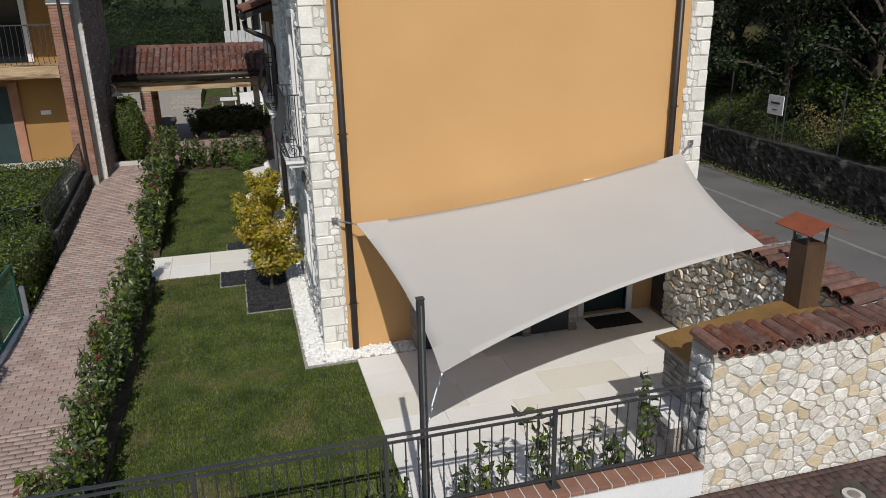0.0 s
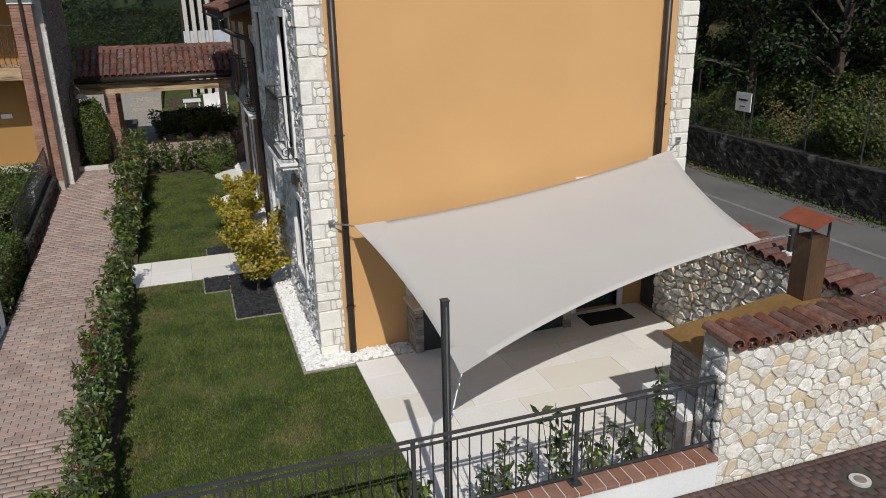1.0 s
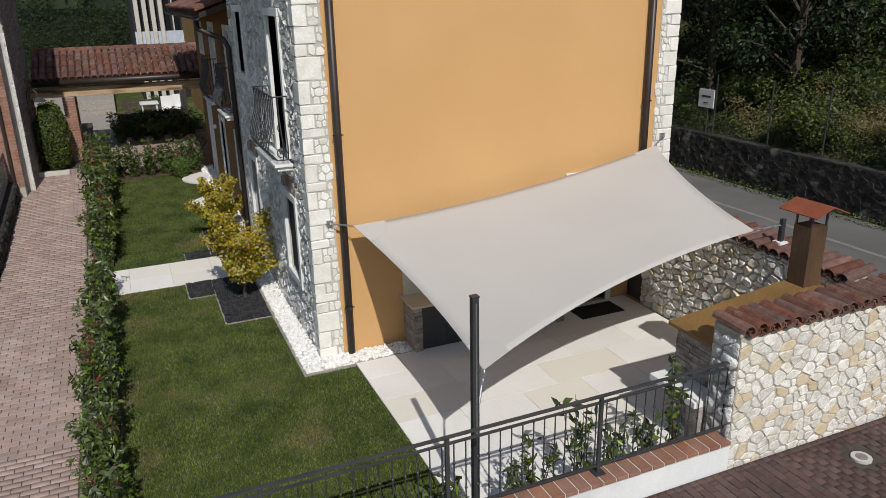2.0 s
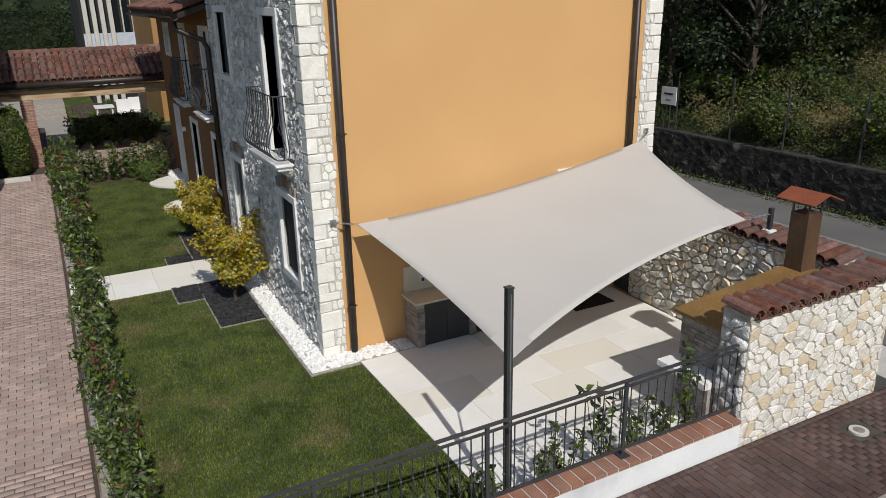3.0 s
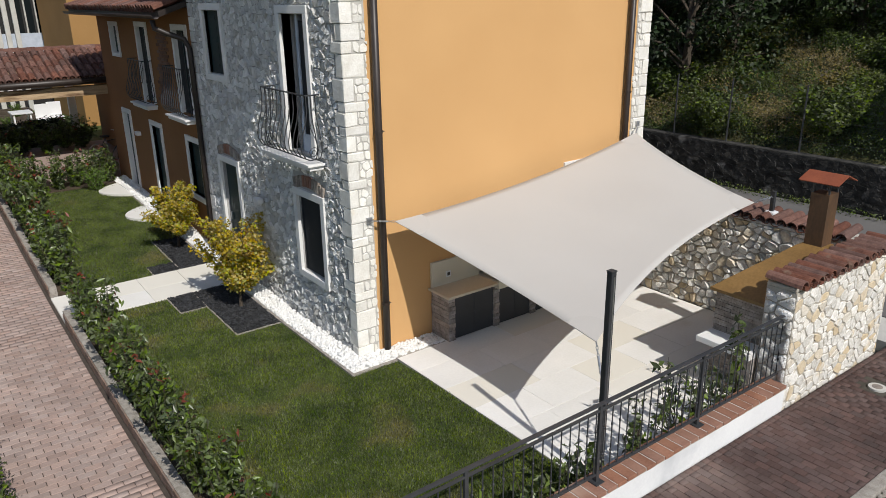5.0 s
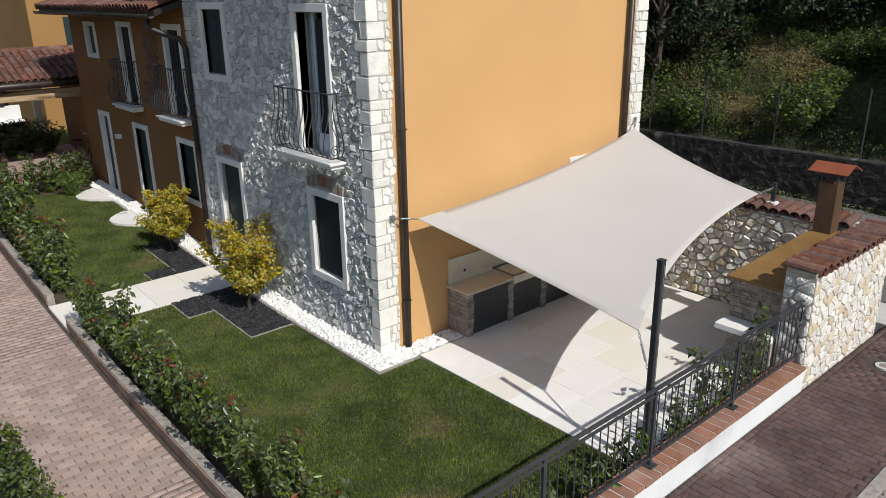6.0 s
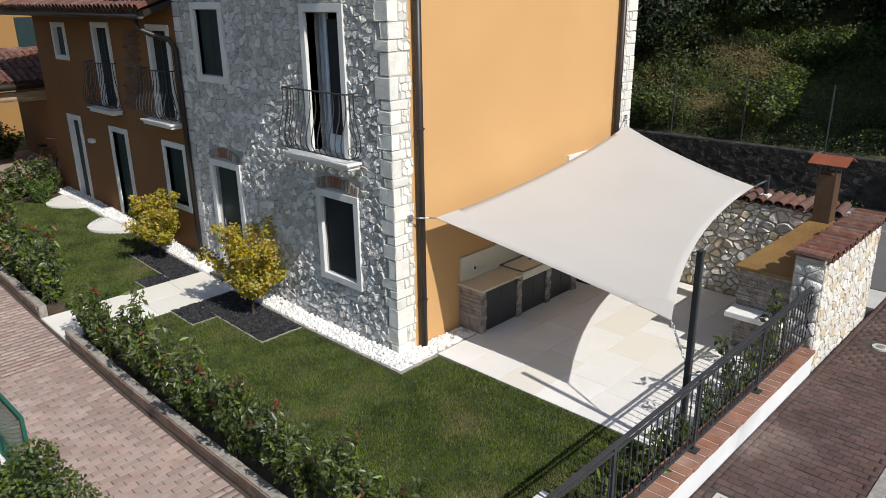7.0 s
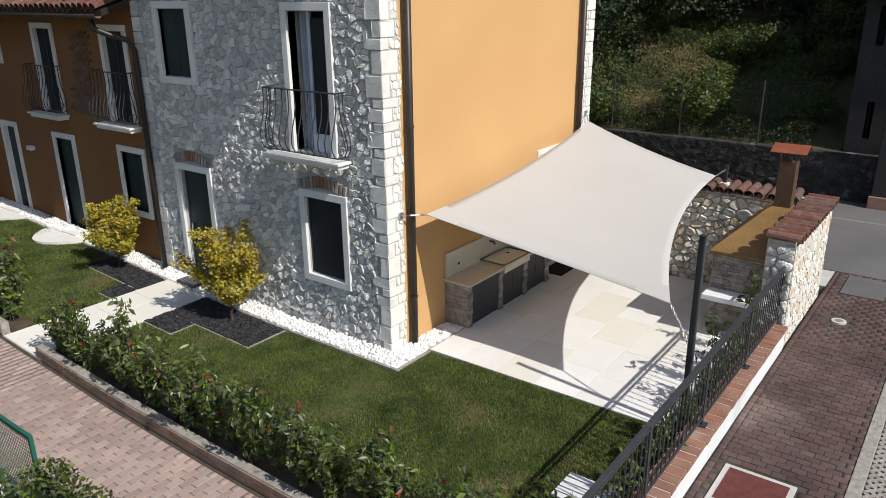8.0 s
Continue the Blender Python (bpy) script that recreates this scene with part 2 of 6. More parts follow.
    plasticgrey=mat("pale_grey_slats", (0.62, 0.63, 0.62), (0.72, 0.73, 0.72), 4, 50, 0.6, 0.05, 0.002),
    lid=mat("red_brown_cover", (0.10, 0.03, 0.026), (0.16, 0.05, 0.04), 9, 40, 0.8, 0.4, 0.004, stain=(0.36, 0.26, 0.23), stain_at=0.68),
)
glass = bpy.data.materials.new("window_glass")
glass.use_nodes = True
_b = glass.node_tree.nodes["Principled BSDF"]
_b.inputs["Base Color"].default_value = (0.012, 0.016, 0.018, 1)
_b.inputs["Roughness"].default_value = 0.06
_b.inputs["Specular IOR Level"].default_value = 0.25
M["glass"] = glass
M["screen"] = mat("insect_screen", (0.022, 0.025, 0.028), (0.032, 0.035, 0.038), 2, 90, 0.75, 0.05, 0.001, spec=0.2)


# ---- building blocks ----
def finish(name, bm, material, parent=None, label="", smooth=False):
    me = bpy.data.meshes.new(name)
    bmesh.ops.recalc_face_normals(bm, faces=bm.faces)
    bm.to_mesh(me)
    bm.free()
    if smooth:
        me.shade_smooth()
    me.materials.append(material)
    ob = new(name, me)
    if parent:
        ob.parent = parent
    if label:
        tagged(ob, label)
    return ob


def part(name, bm, material, parent, label="", smooth=False):
    return finish(name, bm, material, parent, label, smooth)


def raw(name, verts, faces, material, parent=None):
    me = bpy.data.meshes.new(name)
    me.from_pydata(verts, [], faces)
    me.update()
    me.materials.append(material)
    ob = new(name, me)
    if parent:
        ob.parent = parent
    return ob


def thing(name, label, category, group="", kind="", at=(0, 0, 0)):
    ob = new(name)
    ob.location = at
    return tagged(ob, label, category, group, kind)


def box(bm, x0, x1, y0, y1, z0, z1, bevel=0.0):
    vs = [bm.verts.new(p) for p in ((x0, y0, z0), (x1, y0, z0), (x1, y1, z0), (x0, y1, z0), (x0, y0, z1), (x1, y0, z1), (x1, y1, z1), (x0, y1, z1))]
    fs = [bm.faces.new([vs[i] for i in f]) for f in ((3, 2, 1, 0), (4, 5, 6, 7), (0, 1, 5, 4), (1, 2, 6, 5), (2, 3, 7, 6), (3, 0, 4, 7))]
    if bevel:
        es = list({e for f in fs for e in f.edges})
        bmesh.ops.bevel(bm, geom=es, offset=bevel, segments=2, affect="EDGES", profile=0.6)
    return bm


def bx(x0, x1, y0, y1, z0, z1, bevel=0.0):
    return box(bmesh.new(), x0, x1, y0, y1, z0, z1, bevel)


def tube(bm, pts, r, n=6, caps=True):
    """A round bar along points; r is a number or one radius a point."""
    pts = [Vector(p) for p in pts]
    rings = []
    side = None
    for i, p in enumerate(pts):
        d = (pts[min(i + 1, len(pts) - 1)] - pts[max(i - 1, 0)]).normalized()
        if side is None:
            side = d.orthogonal().normalized()
        side = (side - d * side.dot(d)).normalized()
        up = d.cross(side)
        rr = r[i] if isinstance(r, (list, tuple)) else r
        rings.append([bm.verts.new(p + (side * math.cos(a) + up * math.sin(a)) * rr) for a in [2 * math.pi * k / n for k in range(n)]])
    for a, b in zip(rings, rings[1:]):
        for k in range(n):
            bm.faces.new((a[k], a[(k + 1) % n], b[(k + 1) % n], b[k]))
    if caps:
        bm.faces.new(rings[0][::-1])
        bm.faces.new(rings[-1])
    return bm


def solid_wall(bm, u0, u1, z0, z1, holes, put, d0, d1):
    """A wall with thickness and openings that go through it. put(u, d, z) gives the place."""
    us = sorted({u0, u1, *[h[0] for h in holes], *[h[1] for h in holes]})
    zs = sorted({z0, z1, *[h[2] for h in holes], *[h[3] for h in holes]})
    us, zs = [u for u in us if u0 <= u <= u1], [z for z in zs if z0 <= z <= z1]

    def full(i, j):
        if i < 0 or j < 0 or i >= len(us) - 1 or j >= len(zs) - 1:
            return False
        cu, cz = (us[i] + us[i + 1]) / 2, (zs[j] + zs[j + 1]) / 2
        return not any(h[0] < cu < h[1] and h[2] < cz < h[3] for h in holes)
    cache = {}

    def v(i, j, d):
        k = (i, j, d)
        if k not in cache:
            cache[k] = bm.verts.new(put(us[i], d, zs[j]))
        return cache[k]
    for i in range(len(us) - 1):
        for j in range(len(zs) - 1):
            if not full(i, j):
                continue
            for d in (d0, d1):
                bm.faces.new([v(i, j, d), v(i + 1, j, d), v(i + 1, j + 1, d), v(i, j + 1, d)])
            for di, dj, a, b in ((-1, 0, (i, j), (i, j + 1)), (1, 0, (i + 1, j), (i + 1, j + 1)), (0, -1, (i, j), (i + 1, j)), (0, 1, (i, j + 1), (i + 1, j + 1))):
                if not full(i + di, j + dj):
                    bm.faces.new([v(*a, d0), v(*b, d0), v(*b, d1), v(*a, d1)])
    return bm


def clip(poly, px, py, nx, ny):
    """Keeps the part of a polygon where (p - (px, py)) . n <= 0."""
    out = []
    for i in range(len(poly)):
        a, b = poly[i], poly[(i + 1) % len(poly)]
        da = (a[0] - px) * nx + (a[1] - py) * ny
        db = (b[0] - px) * nx + (b[1] - py) * ny
        if da <= 0:
            out.append(a)
        if (da < 0 < db) or (db < 0 < da):
            t = da / (da - db)
            out.append((a[0] + (b[0] - a[0]) * t, a[1] + (b[1] - a[1]) * t))
    return out


def rubble_cells(u0, u1, v0, v1, su, sv, gap, holes=(), seed=1, jitter=0.42, skip=0.12):
    """Irregular stones that fill a rectangle, with a joint between them."""
    rnd = random.Random(seed)
    nu, nv = max(1, round((u1 - u0) / su)), max(1, round((v1 - v0) / sv))
    su, sv = (u1 - u0) / nu, (v1 - v0) / nv
    seeds = {}
    for j in range(-2, nv + 2):
        for i in range(-2, nu + 2):
            if rnd.random() < skip:
                continue
            seeds[i, j] = (u0 + (i + 0.5 + 0.5 * (j % 2) + rnd.uniform(-jitter, jitter)) * su, v0 + (j + 0.5 + rnd.uniform(-jitter, jitter)) * sv)
    k = su / sv
    cells = []
    for (i, j), (cu, cv) in seeds.items():
        if not (u0 - 0.6 * su < cu < u1 + 0.6 * su and v0 - 0.6 * sv < cv < v1 + 0.6 * sv) or any(h[0] < cu < h[1] and h[2] < cv < h[3] for h in holes):
            continue
        poly = [(cu - 2 * su, cv - 2 * sv), (cu + 2 * su, cv - 2 * sv), (cu + 2 * su, cv + 2 * sv), (cu - 2 * su, cv + 2 * sv)]
        for dj in range(-3, 4):
            for di in range(-3, 4):
                o = seeds.get((i + di, j + dj))
                if o is None or (di == 0 and dj == 0):
                    continue
                nx, ny = o[0] - cu, (o[1] - cv) * k * k
                ln = math.hypot(nx, ny)
                nx, ny = nx / ln, ny / ln
                poly = clip(poly, (cu + o[0]) / 2 - nx * gap / 2, (cv + o[1]) / 2 - ny * gap / 2, nx, ny)
                if len(poly) < 3:
                    break
            if len(poly) < 3:
                break
        g = gap / 2
        for px, py, nx, ny in ((u0 + g, v0, -1, 0), (u1 - g, v0, 1, 0), (u0, v0 + g, 0, -1), (u0, v1 - g, 0, 1)):
            if len(poly) >= 3:
                poly = clip(poly, px, py, nx, ny)
        for h in holes:
            if len(poly) < 3:
                break
            out = [(h[0] - cu, (h[0] - 0.004, cv, 1, 0)), (cu - h[1], (h[1] + 0.004, cv, -1, 0)), (h[2] - cv, (cu, h[2] - 0.004, 0, 1)), (cv - h[3], (cu, h[3] + 0.004, 0, -1))]
            best = max(out, key=lambda q: q[0])
            poly = clip(poly, *best[1])
        if len(poly) >= 3:
            ar = abs(sum(a[0] * b[1] - b[0] * a[1] for a, b in zip(poly, poly[1:] + poly[:1]))) / 2
            if ar > su * sv * 0.08:
                cells.append(poly)
    return cells


def stone_geo(poly, put, depth, rnd, back=-0.015, dome=0.75, ease=0.14, lean=0.5):
    """Vertices and faces of one stone: a rounded block that stands proud of its joint."""
    # round the corners off, unevenly
    cut = []
    for i in range(len(poly)):
        a, b = poly[i], poly[(i + 1) % len(poly)]
        if math.hypot(b[0] - a[0], b[1] - a[1]) < 0.03:
            cut.append(((a[0] + b[0]) / 2, (a[1] + b[1]) / 2))
            continue
        for s in (rnd.uniform(0.4, 1.5) * ease, 1 - rnd.uniform(0.4, 1.5) * ease):
            cut.append((a[0] + (b[0] - a[0]) * s, a[1] + (b[1] - a[1]) * s))
    poly = cut if len(cut) >= 4 else poly
    wob = 0.035 * math.sqrt(abs(sum(a[0] * b[1] - b[0] * a[1] for a, b in zip(poly, poly[1:] + poly[:1]))) / 2)
    poly = [(p[0] + rnd.uniform(-wob, wob), p[1] + rnd.uniform(-wob, wob)) for p in poly]
    cu, cv = sum(p[0] for p in poly) / len(poly), sum(p[1] for p in poly) / len(poly)
    n = len(poly)
    tu, tv = rnd.uniform(-0.35, 0.35), rnd.uniform(-0.35, 0.35)
    vs, fs = [], []
    for s, d, tilt in ((1.0, back, 0), (0.97, depth * 0.55, 0), (dome, depth, 1)):
        for p in poly:
            du, dv = (p[0] - cu) * s, (p[1] - cv) * s
            dd = d + tilt * ((du * tu + dv * tv) * lean + rnd.uniform(-0.12, 0.12) * depth)
            vs.append(tuple(put(cu + du, dd, cv + dv)))
    for r in (0, 1):
        for k in range(n):
            a, b = r * n + k, r * n + (k + 1) % n
            fs.append((a, b, b + n, a + n))
    fs.append(tuple(2 * n + k for k in range(n)))
    return vs, fs


def stones(wall, cells, put, depth, near, m_near, m_far, limit=280, seed=3, name="stone", dome=0.75, ease=0.14, lean=0.5, soft_edge=True):
    """The stones that near(u, v) ranks lowest become parts of the wall, the rest one joined part."""
    rnd = random.Random(seed)
    cells = sorted(cells, key=lambda p: near(sum(q[0] for q in p) / len(p), sum(q[1] for q in p) / len(p)))
    rest_v, rest_f = [], []
    for i, c in enumerate(cells):
        vs, fs = stone_geo(c, put, depth * rnd.uniform(0.6, 1.4), rnd, dome=dome, ease=ease, lean=lean)
        if i < limit:
            o = raw(name, vs, fs, m_near, wall)
            o.data.polygons.foreach_set("use_smooth", [soft_edge] * len(fs))
        else:
            o = len(rest_v)
            rest_v += vs
            rest_f += [tuple(k + o for k in f) for f in fs]
    if rest_v:
        o = raw(name + "s_joined", rest_v, rest_f, m_far, wall)
        o.data.polygons.foreach_set("use_smooth", [soft_edge] * len(rest_f))
        tagged(o, kind="stuff")


def leaf_mesh(pos, nrm, size, rng, aspect=0.5):
    """Folded leaves at points (n x 3), roughly facing nrm, as one vertex and face list."""
    n = len(pos)
    d = rng.normal(size=(n, 3))
    nrm = nrm + 0.9 * rng.normal(size=(n, 3))
    nrm /= np.linalg.norm(nrm, axis=1)[:, None] + 1e-9
    d -= nrm * (d * nrm).sum(1)[:, None]
    d /= np.linalg.norm(d, axis=1)[:, None] + 1e-9
    w = np.cross(nrm, d)
    s = size * rng.uniform(0.6, 1.3, n)[:, None]
    a = pos - d * s * 0.5
    c = pos + d * s * 0.5
    b = pos + w * s * aspect * 0.5 + nrm * s * 0.1
    e = pos - w * s * aspect * 0.5 + nrm * s * 0.1
    vs = np.stack([a, b, c, e], 1).reshape(-1, 3)
    i = np.arange(n)[:, None] * 4
    fs = np.concatenate([i + np.array([[0, 1, 2]]), i + np.array([[0, 2, 3]])], 1).reshape(-1, 3)
    return vs, fs


def from_np(name, vs, fs, material, parent=None):
    me = bpy.data.meshes.new(name)
    me.vertices.add(len(vs))
    me.vertices.foreach_set("co", np.asarray(vs, dtype=np.float32).ravel())
    k = fs.shape[1]
    me.loops.add(len(fs) * k)
    me.loops.foreach_set("vertex_index", np.asarray(fs, dtype=np.int32).ravel())
    me.polygons.add(len(fs))
    me.polygons.foreach_set("loop_start", np.arange(len(fs), dtype=np.int32) * k)
    me.update(calc_edges=True)
    me.materials.append(material)
    ob = new(name, me)
    if parent:
        ob.parent = parent
    return ob


def lerp_table(rows):
    xs, zs = [r[0] for r in rows], [r[1] for r in rows]
    return lambda v: float(np.interp(v, xs, zs))


lawn_z = lerp_table([(5, 0.115), (8.7, 0.115), (9.7, 0.075), (11.8, 0.085), (14.2, 0.16), (15.5, 0.24), (18, 0.38), (20, 0.47), (23, 0.55)])
path_z = lerp_table([(5, -0.02), (10, 0.0), (12, 0.04), (14.5, 0.18), (16, 0.29), (18.5, 0.52), (21, 0.76), (24, 0.90), (40, 1.2)])
# ---- ground ----
def strip(name, x0, x1, ys, zf, material, label, category, thick=0.12, xs=2):
    """A slab that follows the fall of the ground along y."""
    bm = bmesh.new()
    rows = []
    for y in ys:
        rows.append([[bm.verts.new((x0 + (x1 - x0) * k / (xs - 1), y, zf(y) - t)) for k in range(xs)] for t in (0, thick)])
    for a, b in zip(rows, rows[1:]):
        for k in range(xs - 1):
            bm.faces.new((a[0][k], a[0][k + 1], b[0][k + 1], b[0][k]))
        bm.faces.new((a[0][0], b[0][0], b[1][0], a[1][0]))
        bm.faces.new((a[0][-1], a[1][-1], b[1][-1], b[0][-1]))
    for r in (rows[0], rows[-1]):
        for k in range(xs - 1):
            bm.faces.new((r[0][k], r[0][k + 1], r[1][k + 1], r[1][k]))
    return tagged(finish(name, bm, material), label, category, kind="structure")


def ground_z(x, y):
    z = -0.12 if y < 24 else -0.12 + min(0.6, (y - 24) * 0.5)
    if x < -4.2 and y > 14:
        z = max(z, min(0.55, (y - 14) * 0.12))
    if x > 7:
        z = max(z, 0.12 + min(1, (x - 7) / 6.5) * 0.06)
    if x > 13.9:
        z = 1.25 + min(x - 13.9, 40) * 0.42 + 0.25 * math.sin(x * 0.7 + y * 0.4) * min(1, (x - 13.9) / 3)
        if y < 6.25:
            z = 0.1
    return z


bm = bmesh.new()
gx = [-600, -200, -80, -40, -20, -12, -8, -4.3, -4.0, -1, 2, 5, 7, 9, 11, 13.0, 13.88, 13.92, 15, 16.5, 18, 20, 23, 27, 32, 40, 60, 120, 600]
gy = [-600, -200, -60, -20, -5, 0, 3, 6, 6.22, 6.26, 9, 12, 14, 16, 18, 20, 22, 24, 25, 26.5, 30, 36, 45, 60, 90, 200, 600]
grid = [[bm.verts.new((x, y, ground_z(x, y))) for x in gx] for y in gy]
for j in range(len(gy) - 1):
    for i in range(len(gx) - 1):
        bm.faces.new((grid[j][i], grid[j][i + 1], grid[j + 1][i + 1], grid[j + 1][i]))
tagged(finish("ground", bm, M["wild"]), "rough wild ground of the plot and hillside", "ground", kind="structure")

LY = [5.42, 6.5, 8, 9, 10, 11, 12, 13, 14.2, 15.5, 17, 18.5, 20, 21.8]
lawn = strip("lawn", -1.75, 1.42, LY, lawn_z, M["grassbase"], "mown green lawn with dry patches", "lawn")
rng = np.random.default_rng(4)


def blades(name, x0, x1, y0, y1, zf, n, h, material, keep=None):
    x, y = rng.uniform(x0, x1, n), rng.uniform(y0, y1, n)
    if keep is not None:
        ok = keep(x, y)
        x, y = x[ok], y[ok]
    n = len(x)
    z = np.array([zf(q) for q in y])
    a = rng.uniform(0, 2 * np.pi, n)
    w, hh = 0.006, h * rng.uniform(0.6, 1.3, n)
    dx, dy = np.cos(a) * w, np.sin(a) * w
    lean = rng.normal(scale=0.35, size=(n, 2)) * hh[:, None]
    vs = np.stack([np.stack([x - dx, y - dy, z], 1), np.stack([x + dx, y + dy, z], 1), np.stack([x + lean[:, 0], y + lean[:, 1], z + hh], 1)], 1).reshape(-1, 3)
    return from_np(name, vs, np.arange(3 * n).reshape(-1, 3), material)


def on_grass(x, y):
    out = np.ones(len(x), bool)
    out &= ~((x > 0.68) & (y > 9.45))
    out &= ~((y > 13.81) & (y < 15.01))
    out &= ~((x > -0.1) & (y > 11.75) & (y < 14.0)) & ~((x > -0.56) & (y > 13.08) & (y < 14.0))
    out &= ~((x > 0.1) & (y > 15.0) & (y < 16.75)) & ~((x > -0.42) & (y > 15.0) & (y < 15.44))
    return out


g = blades("grass", -1.72, 1.42, 5.5, 21.8, lawn_z, 280000, 0.031, M["grass"], on_grass)
tagged(g, "short green lawn grass, dry in places", "grass", kind="stuff")

# paths and paving beds
PY = [3.0, 6, 8, 10, 11, 12, 13, 14.5, 16, 17.2, 18.5, 19.7, 21, 22.5, 24, 26, 30]
path = strip("path", -3.75, -2.2, PY, lambda y: path_z(y) - 0.004, M["pjoint"], "footpath of rose clay pavers", "path", 0.3)
drive = strip("pavement", -6.0, 8.25, [3.84, 5.15], lambda y: 0.187, M["djoint"], "drive of dark red interlocking pavers", "pavement", 0.3)
tagged(finish("kerb", bx(-6, 8.25, 3.70, 3.838, -0.1, 0.21, 0.01), M["grit"]), "pale concrete kerb beside the drive", "kerb", kind="structure")
tagged(finish("road", bx(8.252, 13.7, -30, 60, -0.1, 0.205), M["asphalt"]), "grey asphalt road", "road", kind="structure")
tagged(finish("road_line", bx(11.9, 12.02, -30, 60, 0.18, 0.209), M["roadpaint"]), "worn pale road edge line", "road marking", kind="structure")
tagged(finish("road_verge", bx(7.35, 8.25, 5.16, 40, -0.1, 0.19), M["concrete"]), "gritty pale verge along the road", "verge", kind="structure")
slab_bed = strip("path_slab_bed", -2.2, 0.72, [13.82, 15.0], lambda y: lawn_z(y) + 0.004, M["joint"], "mortar bed of the entrance walk", "bed", 0.1)
patio = tagged(finish("patio", bx(1.42, 6.46, 5.8, 9.85, -0.1, 0.132), M["joint"]), "patio of large pale stone slabs", "patio", kind="structure")
tagged(finish("planting_bed", bx(1.42, 4.4, 5.45, 5.797, -0.1, 0.10), M["soil"]), "narrow soil bed along the fence", "flower bed", kind="structure")
for ys_b in ([5.42, 8, 10, 11, 12, 13, 13.86], [15.02, 17, 18.5, 20, 21.8]):
    strip("hedge_bed", -2.06, -1.752, ys_b, lambda y: max(path_z(y) + 0.08, lawn_z(y) + 0.03), M["soil"], "soil bed under the hedge", "flower bed", 0.4)

# ---- main house ----
FX, GY = 1.0, 9.85          # facade plane and gable plane
facade_holes = [(10.69, 11.46, 1.06, 2.29), (10.82, 11.58, 2.98, 4.95), (13.84, 14.62, 0.27, 2.31), (13.93, 14.70, 3.90, 4.97)]
put_f = lambda u, d, z: Vector((FX + 0.02 - d, u, z))
bm = solid_wall(bmesh.new(), 9.86, 15.45, -0.1, 6.6, facade_holes, lambda u, d, z: (d, u, z), FX + 0.02, FX + 0.42)
wall_west = tagged(finish("wall_west", bm, M["fmortar"]), "facade of irregular grey-white rubble stone", "wall", kind="structure")
gable_holes = [(5.26, 6.04, 0.14, 2.36)]
bm = solid_wall(bmesh.new(), 1.021, 7.19, -0.1, 6.6, gable_holes, lambda u, d, z: (u, d, z), GY + 0.0, GY + 0.4)
wall_south = tagged(finish("wall_south", bm, M["ochre"]), "smooth ochre plastered gable wall", "wall", kind="structure")
tagged(finish("wall_east", bx(6.79, 7.19, 10.26, 15.45, -0.1, 6.6), M["ochre"]), "ochre plastered house wall", "wall", kind="structure")
tagged(finish("wall_north", bx(1.43, 6.78, 15.05, 15.45, -0.1, 6.6), M["ochre"]), "ochre plastered house wall", "wall", kind="structure")
tagged(finish("house_floor", bx(1.43, 6.78, 10.26, 15.04, 2.7, 2.9), M["dark"]), "upper floor of the house", "floor", kind="structure")
# roof with eaves
bm = bmesh.new()
for x0, x1, za, zb in ((0.42, 4.1, 6.40, 7.65), (4.1, 7.78, 7.65, 6.40)):
    vs = []
    for y in (9.75, 15.9):
        vs += [bm.verts.new((x0, y, za)), bm.verts.new((x1, y, zb)), bm.verts.new((x1, y, zb + 0.2)), bm.verts.new((x0, y, za + 0.2))]
    for f in ((0, 1, 2, 3), (4, 7, 6, 5), (0, 4, 5, 1), (3, 2, 6, 7), (0, 3, 7, 4), (1, 5, 6, 2)):
        bm.faces.new([vs[i] for i in f])
tagged(finish("house_roof", bm, M["tile"]), "overhanging tiled roof of the stone house", "roof", kind="structure")

# ---- wing ----
WX = 1.04
wing_holes = [(15.80, 16.52, 1.28, 2.40), (18.30, 18.98, 0.42, 2.42), (20.74, 21.34, 0.50, 2.46), (18.44, 19.10, 2.97, 4.60), (15.88, 16.56, 2.97, 4.60), (20.78, 21.38, 3.92, 4.58)]
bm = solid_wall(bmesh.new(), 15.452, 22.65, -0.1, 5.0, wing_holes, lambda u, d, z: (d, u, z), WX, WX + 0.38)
wall_wing = tagged(finish("wall_wing", bm, M["shadeochre"]), "ochre plastered wall of the low wing, darkened as in shade", "wall", kind="structure")
tagged(finish("wall_wing_end", bx(WX + 0.381, 7, 22.27, 22.65, -0.1, 5.0), M["shadeochre"]), "ochre end wall of the low wing", "wall", kind="structure")
tagged(finish("wall_wing_back", bx(7.0, 7.3, 15.452, 22.65, -0.1, 5.0), M["shadeochre"]), "ochre back wall of the low wing", "wall", kind="structure")
tagged(finish("wing_floor", bx(WX + 0.381, 6.99, 15.46, 22.26, 2.7, 2.9), M["dark"]), "upper floor of the wing", "floor", kind="structure")


